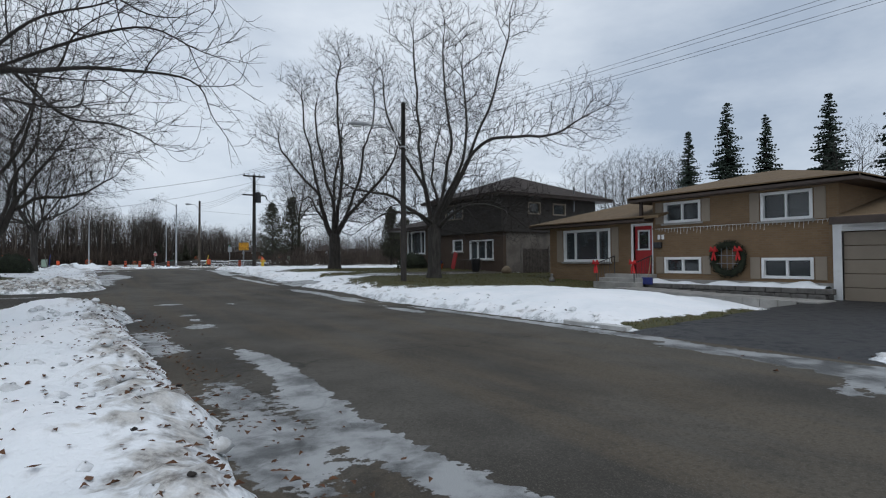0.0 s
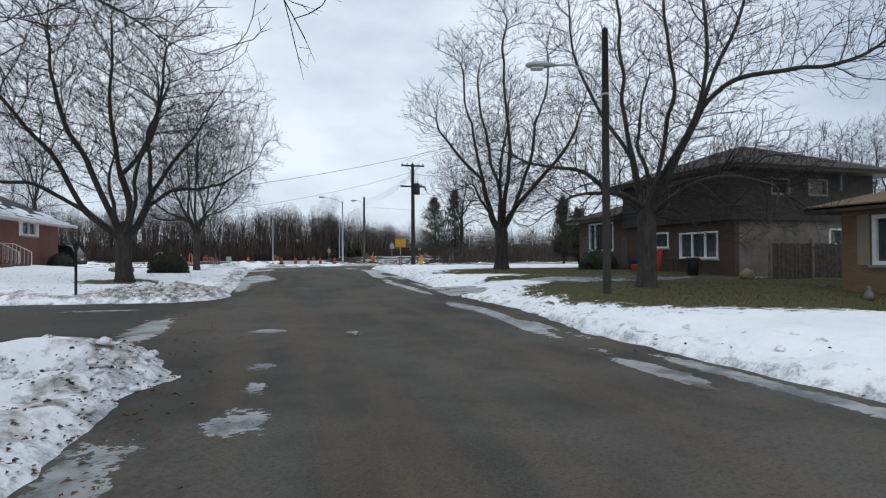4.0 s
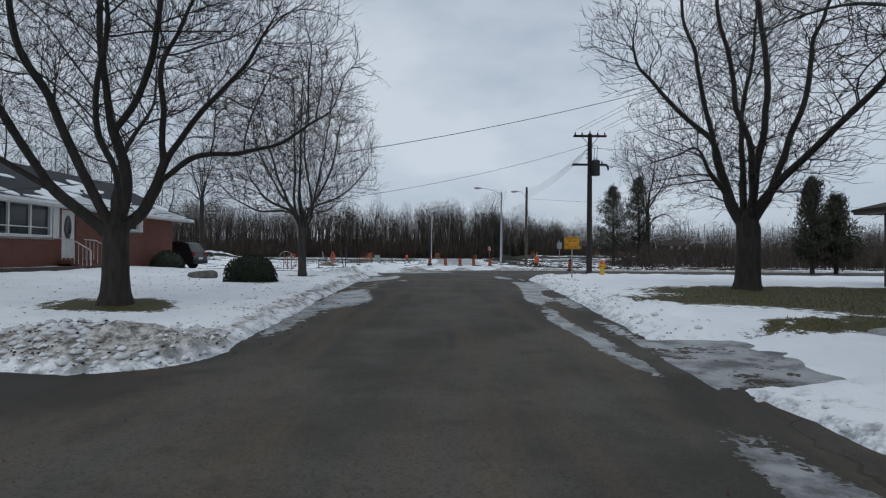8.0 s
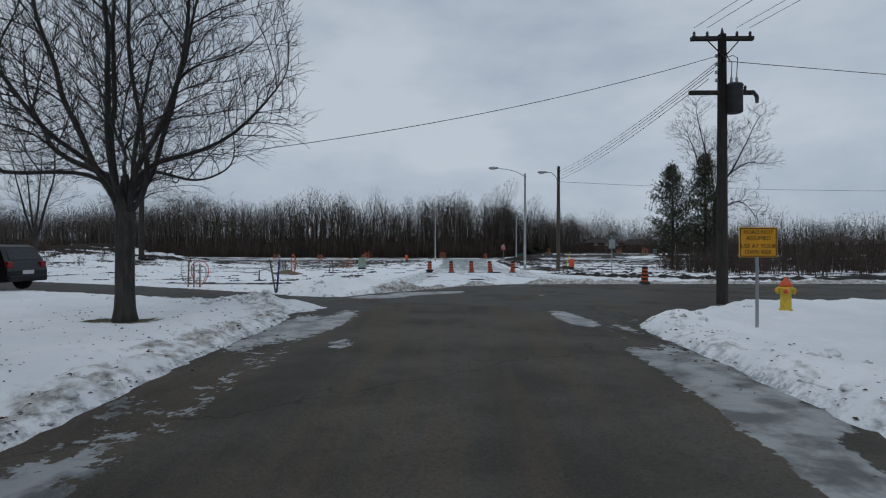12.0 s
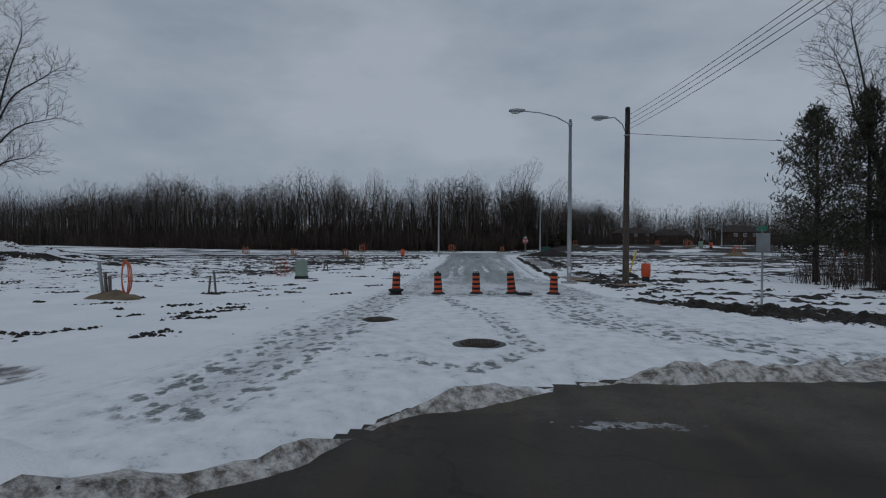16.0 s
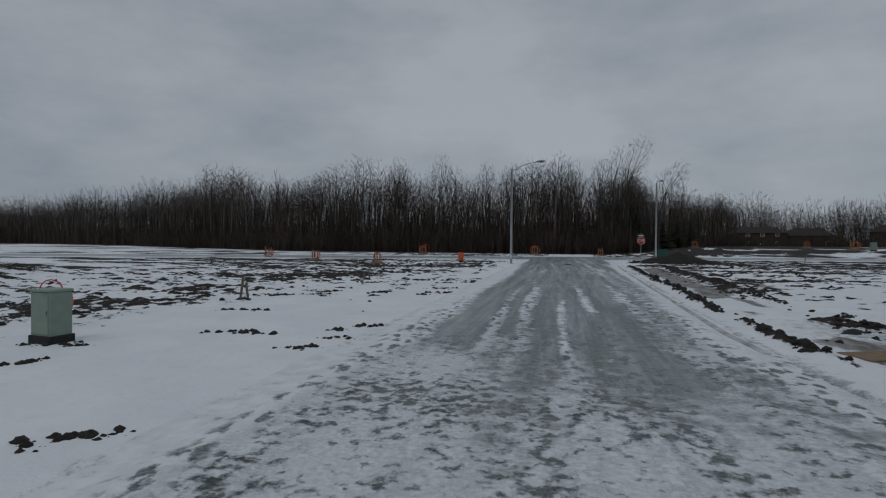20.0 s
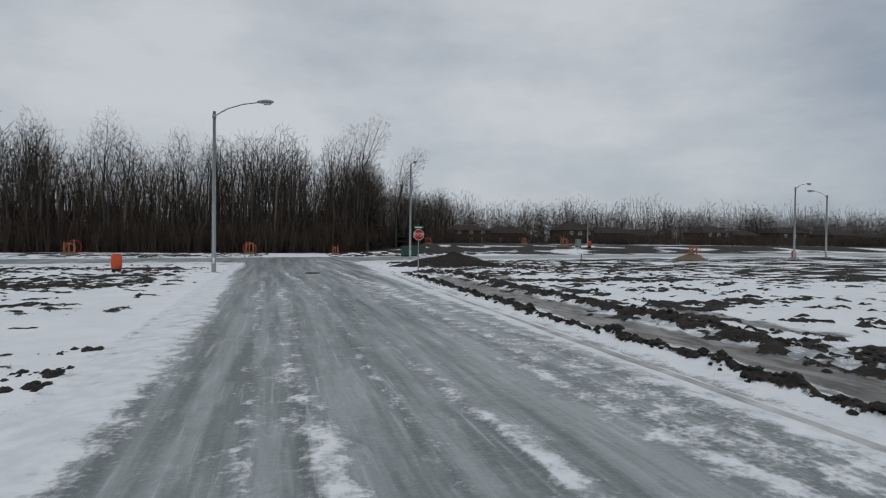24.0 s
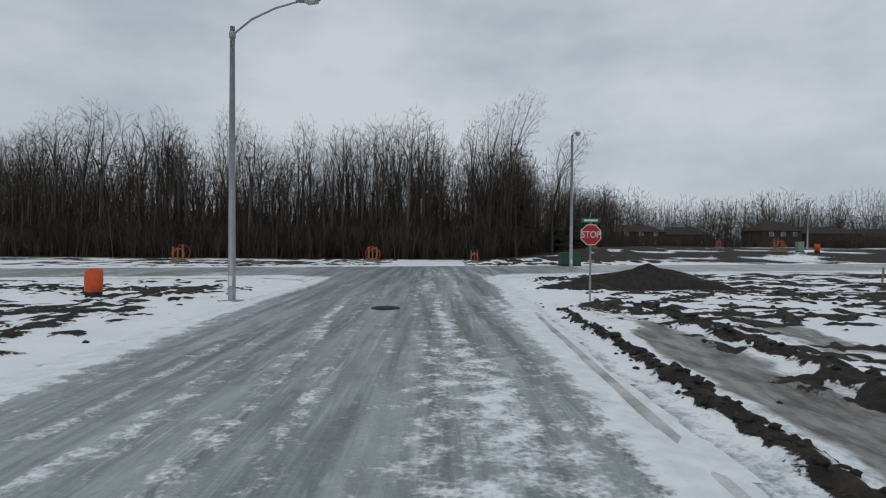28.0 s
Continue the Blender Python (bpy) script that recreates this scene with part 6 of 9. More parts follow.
def window(top, O, u, n, a0, a1, z0, z1, bars=(), rails=(), trim=0.10, mat=None, curtain=0, sill=True, label="white-framed window"):
    mat = mat or M_WHITE
    mb = MB()
    for x0, x1, y0, y1 in ((a0, a0 + trim, z0, z1), (a1 - trim, a1, z0, z1), (a0 + trim, a1 - trim, z0, z0 + trim), (a0 + trim, a1 - trim, z1 - trim, z1)):
        face_box(mb, O, u, n, x0, x1, -0.16, 0.035, y0, y1, 0.008)
    w = wpart("window", mb, mat, top, label)
    edges = [a0 + trim, *bars, a1 - trim]
    for b in bars:
        wpart("mullion", face_box(MB(), O, u, n, b - 0.035, b + 0.035, -0.14, 0.01, z0 + trim, z1 - trim, 0.006), mat, top, parent=w)
    for b in rails:
        wpart("glazing_bar", face_box(MB(), O, u, n, a0 + trim, a1 - trim, -0.13, 0.0, b - 0.02, b + 0.02), mat, top, parent=w)
    for e0, e1 in zip(edges, edges[1:]):
        wpart("pane", face_box(MB(), O, u, n, e0, e1, -0.09, -0.082, z0 + trim, z1 - trim), M_GLASS, top, parent=w).visible_shadow = False
    if curtain:
        for f0, f1 in (((0.0, 0.5), (0.5, 1.0)) if curtain == 2 else ((0.0, 0.22), (0.78, 1.0))):
            mb = MB()
            k = max(4, int((a1 - a0) * (f1 - f0) / 0.045))
            for i in range(k + 1):
                p = O + u * (a0 + (a1 - a0) * (f0 + (f1 - f0) * i / k)) - n * (0.28 + 0.03 * math.sin(i * 1.7))
                q = p - n * 0.006
                mb.v += [(p.x, p.y, z0), (p.x, p.y, z1), (q.x, q.y, z0), (q.x, q.y, z1)]
                if i:
                    o = 4 * i - 4
                    for f in ((o, o + 4, o + 5, o + 1), (o + 2, o + 3, o + 7, o + 6), (o + 1, o + 5, o + 7, o + 3), (o, o + 2, o + 6, o + 4)):
                        mb.f.append(f), mb.s.append(True)
            wpart("curtain", mb, M_CURTAIN, top, parent=w)
    if sill:
        wpart("sill", face_box(MB(), O, u, n, a0 - 0.08, a1 + 0.08, 0.0, 0.10, z0 - 0.08, z0 - 0.005, 0.01), M_CONC, top, parent=w)
    return w


def slab_roof(top, faces, mat, thick=0.10, name="roof", label=""):
    mb = MB()
    for f in faces:
        mb.poly([(p[0], p[1], p[2] - thick) for p in f], thick)
    return wpart(name, mb, mat, top, label)


def hip(x0, x1, y0, y1, ze, ridge_a, ridge_b):
    """Four slopes between the eaves and a ridge from ridge_a to ridge_b, running along y."""
    A, B, C, D = (x0, y0, ze), (x1, y0, ze), (x1, y1, ze), (x0, y1, ze)
    return [(A, ridge_a, ridge_b, D), (A, B, ridge_a), (B, C, ridge_b, ridge_a), (C, D, ridge_b)]


def fascia(top, x0, x1, y0, y1, z0, z1, mat, t=0.05):
    for q in ((x0 - t, y0 - t, x0, y1 + t), (x1, y0 - t, x1 + t, y1 + t), (x0, y0 - t, x1, y0), (x0, y1, x1, y1 + t)):
        wpart("fascia", MB().box(q[0], q[1], z0, q[2], q[3], z1, 0.01), mat, top)
    wpart("soffit", MB().box(x0, y0, z0 + 0.02, x1, y1, z0 + 0.04), mat, top)


UX, UY = Vector((1, 0, 0)), Vector((0, 1, 0))


def house_tan():
    h = thing("split_level_house", (19.4, 12.0, -0.62), "split-level tan brick house with brown eaves and white windows", "house")
    # upper block, street side faces -x
    O = Vector((19.4, 7.7, 0))
    ho = [(4.35, 5.85, 1.93, 2.72), (0.70, 2.25, 1.78, 2.72), (4.35, 5.85, 0.02, 0.63), (0.70, 2.25, -0.10, 0.58)]
    ho = [(a, b, c, d) for a, b, c, d in ho]
    wall(h, "wall", O, UY, -UX, 6.35, -0.20, 2.85, M_TANBRICK, ho, label="tan brick wall")
    wall(h, "foundation", O, UY, -UX, 6.35, -0.9, -0.20, M_CONC, thick=0.27)
    for a, b, c, d in ho:
        window(h, O, UY, -UX, a, b, c, d, bars=((a + b) / 2,), trim=0.095, sill=c > 1)
        for s in (a - 0.36, b + 0.04):
            wpart("shutter", face_box(MB(), O, UY, -UX, s, s + 0.32, 0.0, 0.03, c - 0.02, d + 0.02, 0.008), M_BEIGE, h, "tan panel shutter")
    wall(h, "wall", Vector((19.4, 7.7, 0)), UX, -UY, 8.6, -0.9, 2.85, M_TANBRICK)
    wall(h, "wall", Vector((19.4, 14.05, 0)), UX, UY, 8.6, -0.9, 2.85, M_TANBRICK)
    wall(h, "wall", Vector((28.0, 7.7, 0)), UY, UX, 6.35, -0.9, 2.85, M_TANBRICK)
    slab_roof(h, hip(18.75, 28.65, 6.95, 14.75, 2.98, (23.6, 11.2, 4.05), (23.6, 12.0, 4.05)), M_ROOFTAN, label="tan asphalt shingle hip roof")
    fascia(h, 18.8, 28.6, 7.0, 14.7, 2.78, 2.95, M_BROWN)
    # string course with icicle lights
    wpart("string_course", face_box(MB(), O, UY, -UX, 0.0, 6.35, 0.0, 0.05, 1.70, 1.77, 0.01), M_TANBRICK, h)
    mb = MB()
    r = random.Random(4)
    for i in range(46):
        y = 7.85 + 6.0 * i / 46
        mb.tube([(19.335, y, 1.72), (19.325, y + 0.01, 1.72 - r.uniform(0.05, 0.24))], [0.007, 0.005], 4)
    mb.tube([(19.335, 7.8, 1.73), (19.335, 13.9, 1.73)], 0.009, 4)
    tagged(wpart("icicle_lights", mb, M_WHITE, h, "string of small white icicle lights"), kind="stuff")
    # low wing with the door
    O = Vector((19.5, 14.05, 0))
    hb = [(2.15, 4.85, 0.46, 1.90), (0.10, 0.98, -0.02, 1.92)]
    wall(h, "wall", O, UY, -UX, 5.75, -0.9, 2.25, M_TANBRICK, hb, label="tan brick wall")
    window(h, O, UY, -UX, *hb[0], bars=(2.85, 4.15), trim=0.11, curtain=1, label="wide white three-part picture window")
    for s in (1.72, 4.92):
        wpart("shutter", face_box(MB(), O, UY, -UX, s, s + 0.36, 0.0, 0.03, 0.44, 1.92, 0.008), M_BEIGE, h, "tan panel shutter")
    wall(h, "wall", Vector((19.5, 19.8, 0)), UX, UY, 8.0, -0.9, 2.25, M_TANBRICK)
    wall(h, "wall", Vector((27.5, 14.05, 0)), UY, UX, 5.75, -0.9, 2.25, M_TANBRICK)
    slab_roof(h, [((18.8, 13.4, 2.22), (23.0, 13.4, 3.30), (23.0, 17.6, 3.30), (18.8, 20.5, 2.22)), ((18.8, 20.5, 2.22), (23.0, 17.6, 3.30), (28.2, 20.5, 2.22)), ((28.2, 20.5, 2.22), (23.0, 17.6, 3.30), (23.0, 13.4, 3.30), (28.2, 13.4, 2.22))], M_ROOFTAN, label="low tan shingle roof")
    fascia(h, 18.85, 28.1, 14.06, 20.42, 2.02, 2.19, M_BROWN)
    d = wpart("door_frame", face_box(face_box(face_box(MB(), O, UY, -UX, 0.0, 0.10, -0.2, 0.04, -0.02, 2.0, 0.006), O, UY, -UX, 0.98, 1.08, -0.2, 0.04, -0.02, 2.0, 0.006), O, UY, -UX, 0.10, 0.98, -0.2, 0.04, 1.90, 2.0, 0.006), M_WHITE, h)
    dd = wpart("front_door", face_box(MB(), O, UY, -UX, 0.10, 0.98, -0.14, -0.09, -0.02, 1.90, 0.01), M_RED, h, "red front door with a half window")
    wpart("door_trim", face_box(face_box(face_box(face_box(MB(), O, UY, -UX, 0.26, 0.32, -0.10, -0.06, 0.92, 1.74), O, UY, -UX, 0.76, 0.82, -0.10, -0.06, 0.92, 1.74), O, UY, -UX, 0.32, 0.76, -0.10, -0.06, 0.92, 0.98), O, UY, -UX, 0.32, 0.76, -0.10, -0.06, 1.68, 1.74), M_WHITE, h, parent=dd)
    wpart("pane", face_box(MB(), O, UY, -UX, 0.32, 0.76, -0.088, -0.075, 0.98, 1.68), M_GLASS, h, parent=dd)
    wpart("door_knob", MB().lathe([(0.02, 0), (0.035, 0.03), (0.03, 0.06), (0.01, 0.07)], 10, m=Matrix.Translation((19.59, 14.90, 0.95)) @ Matrix.Rotation(-1.5708, 4, "Y")), M_GALV, h, parent=dd)
    mb = MB()
    for i in range(16):
        a = 6.283 * i / 16
        mb.tube([(19.55, 14.59 + 0.15 * math.cos(a), 1.35 + 0.15 * math.sin(a)), (19.55, 14.59 + 0.15 * math.cos(a + 0.5), 1.35 + 0.15 * math.sin(a + 0.5))], 0.04, 6)
    wpart("door_wreath", mb, M_HEDGE, h, parent=dd)
    # porch post, mailbox and number
    wpart("porch_post", MB().box(18.98, 14.25, 2.0, 19.10, 14.37, 2.8, 0.01), M_BROWN, h)
    wpart("mailbox", MB().box(19.22, 13.62, 0.98, 19.39, 13.95, 1.22, 0.04), M_DARKMETAL, h, "black wall mailbox")
    for y in (13.55, 13.72):
        wpart("number_bar", MB().box(19.375, y, 1.32, 19.395, y + 0.11, 1.50, 0.004), M_WHITE, h, "plain white bar of a house number")
    # garage
    g = Vector((19.3, 4.75, 0))
    hg = [(0.42, 2.86, -0.75, 1.34)]
    wall(h, "wall", g, UY, -UX, 3.1, -0.9, 1.72, M_WHITE, hg, thick=0.15, label="white clapboard garage front")
    for i in range(5):
        wpart("door_panel", face_box(MB(), g, UY, -UX, 0.42, 2.86, -0.12, -0.07, -0.72 + 0.41 * i, -0.72 + 0.41 * i + 0.398, 0.012), M_BEIGE, h, "tan sectional garage door panel")
    for a0, a1, z0, z1 in ((0.28, 0.42, -0.75, 1.48), (2.86, 3.02, -0.75, 1.48), (0.42, 2.86, 1.34, 1.48)):
        wpart("garage_trim", face_box(MB(), g, UY, -UX, a0, a1, -0.1, 0.03, z0, z1, 0.008), M_WHITE, h)
    mb = MB()
    mb.tube([(19.25, 5.95, 1.60), (19.12, 5.95, 1.58)], 0.03, 6)
    for s in (-0.1, 0.1):
        mb.lathe([(0.03, 0), (0.06, 0.06), (0.055, 0.1)], 8, m=Matrix.Translation((19.1, 5.95 + s, 1.56)) @ Matrix.Rotation(-2.0, 4, "Y"))
    wpart("floodlight", mb, M_DARKMETAL, h, "twin dark floodlight")
    sd = Vector((19.3, 4.75, 0))
    for i in range(16):
        z = -0.72 + 0.165 * i
        x1 = 26.5 if z < 1.6 else 26.5 - (z - 1.6) * 3.2
        x0 = 19.3 if z < 1.6 else 19.3 + (z - 1.6) * 3.2
        mb = MB()
        mb.add([(x0, 4.75, z), (x1, 4.75, z), (x1, 4.735, z), (x0, 4.735, z), (x0, 4.75, z + 0.165), (x1, 4.75, z + 0.165), (x1, 4.748, z + 0.165), (x0, 4.748, z + 0.165)],
               [(0, 1, 2, 3), (3, 2, 6, 7), (4, 7, 6, 5), (0, 4, 5, 1), (0, 3, 7, 4), (1, 5, 6, 2)])
        wpart("siding_board", mb, M_WHITE, h)
    wall(h, "wall", Vector((26.5, 4.75, 0)), UY, UX, 3.1, -0.9, 1.72, M_WHITE, thick=0.12)
    slab_roof(h, [((18.7, 4.35, 1.72), (22.9, 4.35, 2.62), (22.9, 7.69, 2.62), (18.7, 7.69, 1.72)), ((22.9, 4.35, 2.62), (27.1, 4.35, 1.72), (27.1, 7.69, 1.72), (22.9, 7.69, 2.62))], M_ROOFTAN, 0.09, label="tan shingle garage roof")
    for z0, x0, y0, x1, y1 in ((1.52, 18.65, 4.32, 18.72, 7.69),):
        wpart("fascia", MB().box(x0, y0, z0, x1, y1, 1.74, 0.01), M_BROWN, h)
    mb = MB()
    mb.poly([(18.7, 4.30, 1.52), (22.9, 4.30, 2.42), (22.9, 4.30, 2.62), (18.7, 4.30, 1.72)], 0.05, (0, 1, 0))
    mb.poly([(22.9, 4.30, 2.42), (27.1, 4.30, 1.52), (27.1, 4.30, 1.72), (22.9, 4.30, 2.62)], 0.05, (0, 1, 0))
    wpart("rake_board", mb, M_BROWN, h)
    return h


house_tan()


def wreath():
    t = thing("christmas_wreath", (19.26, 11.0, 0.55), "large evergreen wreath with two red bows", "wreath")
    r = random.Random(3)
    mb = MB()
    for i in range(900):
        a = r.uniform(0, 6.283)
        b = r.uniform(0, 6.283)
        R = 0.50 + 0.15 * math.cos(b)
        p = Vector((0.10 * math.sin(b), R * math.cos(a), R * math.sin(a)))
        d = Vector((r.uniform(-1, 1) - 0.4, r.uniform(-1, 1), r.uniform(-1, 1))).normalized() * 0.09
        q = d.orthogonal().normalized() * 0.02
        mb.add([p - q, p + q, p + d], [(0, 1, 2)])
    mb.tube([(0, 0.50 * math.cos(6.283 * i / 24), 0.50 * math.sin(6.283 * i / 24)) for i in range(25)], 0.11, 8, False)
    part("ring", mb, M_HEDGE, t)
    for s in (-1, 1):
        m = MB()
        for k in (-1, 1):
            m.tube([(-0.14, s * 0.42, 0.30), (-0.20, s * 0.42 + k * 0.12, 0.40), (-0.17, s * 0.42 + k * 0.20, 0.30), (-0.14, s * 0.42, 0.28)], [0.02, 0.075, 0.075, 0.02], 6)
            m.tube([(-0.15, s * 0.42, 0.28), (-0.16, s * 0.42 + k * 0.06, 0.05), (-0.15, s * 0.42 + k * 0.10, -0.10)], [0.03, 0.05, 0.04], 5)
        m.v = [(p[0], s * 0.42 + (p[1] - s * 0.42) * 0.62, 0.28 + (p[2] - 0.28) * 0.85) for p in m.v]
        part("bow", m, M_REDCLOTH, t, "bright red ribbon bow")
    m = MB()
    m.box(-0.06, -0.008, -0.42, -0.05, 0.008, 0.42)
    for z in (-0.16, 0.12):
        m.box(-0.06, -0.40, z - 0.008, -0.05, 0.40, z + 0.008)
    for s in (-0.2, 0.2):
        m.box(-0.06, s - 0.007, -0.35, -0.05, s + 0.007, 0.35)
    part("lattice", m, M_GALV, t)


wreath()

# steps, walk, planter, porch rails
st = thing("front_steps", (18.9, 14.9, -0.5), "concrete front steps leading to the red door", "steps")
for i, (x0, z1) in enumerate(((18.15, -0.33), (18.50, -0.18), (18.85, -0.03))):
    part("step", MB().box(x0 - 18.9, -1.0, -0.35, 0.55, 1.1, z1 + 0.5, 0.015), M_CONC, st)
rail = thing("porch_railing", (18.55, 14.9, -0.2), "dark iron porch rails tied with red bows", "railing")
for y in (-0.85, 0.95):
    m = MB()
    m.tube([(-0.35, y, -0.15), (-0.35, y, 0.62)], 0.02, 6)
    m.tube([(0.75, y, 0.15), (0.75, y, 0.92)], 0.02, 6)
    m.tube([(-0.35, y, 0.60), (0.75, y, 0.90)], 0.022, 6)
    for k in range(6):
        x = -0.2 + 0.16 * k
        m.tube([(x, y, 0.0 + 0.27 * (x + 0.35)), (x, y, 0.62 + 0.27 * (x + 0.35))], 0.009, 5)
    part("rail", m, M_DARKMETAL, rail)
    m = MB()
    for k in (-1, 1):
        m.tube([(-0.40, y, 0.62), (-0.44, y + 0.10 * k, 0.70), (-0.42, y + 0.13 * k, 0.60), (-0.40, y, 0.58)], [0.02, 0.06, 0.06, 0.02], 6)
        m.tube([(-0.40, y, 0.60), (-0.42, y + 0.04 * k, 0.40), (-0.41, y + 0.06 * k, 0.22)], [0.03, 0.05, 0.04], 5)
    part("bow", m, M_REDCLOTH, rail, "bright red ribbon bow")
walkp = thing("concrete_walk", (0, 0, 0), "pale concrete garden walk beside the planter", "path")
for i in range(14):
    f = i / 14
    y = 14.4 - 6.9 * f
    part("slab", MB().box(17.55 - 0.35 * math.sin(f * 2.6), y - 0.49, -0.95, 18.75 - 0.35 * math.sin(f * 2.6), y - 0.004, -0.50 - 0.16 * f, 0.01), M_CONC, walkp)
pl = thing("stone_planter", (18.95, 11.2, -0.6), "low dark stone planter with snow on its bed", "planter")
for j in range(3):
    for i in range(14):
        part("block", MB().box(-0.28, 3.0 - 0.47 * i - 0.46 + 0.2 * (j % 2), -0.25 + 0.17 * j, -0.04, 3.0 - 0.47 * i + 0.2 * (j % 2), -0.09 + 0.17 * j, 0.02), M_STONE, pl)
m = MB()
n = 24
for i in range(n + 1):
    y = 3.0 - 6.3 * i / n
    hh = 0.10 + 0.09 * math.sin(i * 0.9) * math.sin(i * 0.37 + 1) + 0.10 * (i > 17) * (i < 23)
    m.v += [(-0.2, y, 0.20), (-0.05, y, 0.22 + hh), (0.2, y, 0.24 + hh), (0.42, y, 0.20)]
for i in range(n):
    for k in range(3):
        m.f.append((4 * i + k, 4 * i + 4 + k, 4 * i + 5 + k, 4 * i + 1 + k)), m.s.append(True)
M_OLDSNOW = plain("old_snow", (0.70, 0.71, 0.72), 0.8, vary=0.25, scale=5.0, bump=0.5, dirt=(0.30, 0.28, 0.25))
M_SNOW = plain("snow", (0.80, 0.82, 0.84), 0.8, vary=0.05, scale=2.0, bump=0.4)
part("snow_cover", m, M_SNOW, pl, "melting white snow")
m = thing("snow_shovel", (18.62, 13.75, -0.35), "snow shovel leaning beside the front steps", "shovel")
part("handle", MB().tube([(0, 0, 0.1), (0.35, 0.1, 1.0)], 0.018, 6), M_WOOD, m)
part("blade", MB().box(-0.10, -0.22, -0.05, 0.02, 0.22, 0.22, 0.02), M_BLUE, m)
fig = thing("garden_figure", (17.2, 17.4, gz(17.2, 17.4)), "small white garden ornament on the lawn", "ornament")
part("body", MB().lathe([(0.10, 0), (0.13, 0.06), (0.10, 0.18), (0.05, 0.24), (0.065, 0.30), (0.03, 0.36)], 10), M_STONE, fig)


def fence_white():
    t = thing("white_fence", (20.3, 3.6, -0.72), "white board fence with lattice top beside the garage", "fence")
    for y in (0.75, -1.6):
        part("post", MB().box(-0.06, y - 0.06, -0.1, 0.06, y + 0.06, 2.15, 0.012), M_WHITE, t)
    for i in range(15):
        part("board", MB().box(-0.015, 0.66 - 0.15 * i - 0.142, 0.05, 0.015, 0.66 - 0.15 * i, 1.35 - 0.02 * (i % 3), 0.004), M_WHITE, t)
    for z in (1.68, 2.05):
        part("rail", MB().box(-0.03, -1.55, z - 0.03, 0.03, 0.7, z + 0.03, 0.005), M_WHITE, t)
    m = MB()
    for i in range(20):
        y = 0.7 - 0.115 * i
        m.tube([(0, y, 1.70), (0, y - 0.33, 2.03)], 0.012, 4)
        m.tube([(0.02, y, 2.03), (0.02, y - 0.33, 1.70)], 0.012, 4)
    part("lattice", m, M_WHITE, t)


fence_white()
shrub("brown_shrub", (14.0, 3.6, gz(14.0, 3.6)), 5, 0.90, 0.62, 0.72, "dry reddish brown shrub beside the driveway", M_RUST, 2600, 0.05)


M_DULLWALL = plain("weathered_render", (0.135, 0.118, 0.100), 0.9, vary=0.3, scale=1.5, bump=0.3, dirt=(0.07, 0.06, 0.05))
M_OLDFENCE = plain("old_brown_boards", (0.060, 0.050, 0.042), 0.9, vary=0.35, scale=8)


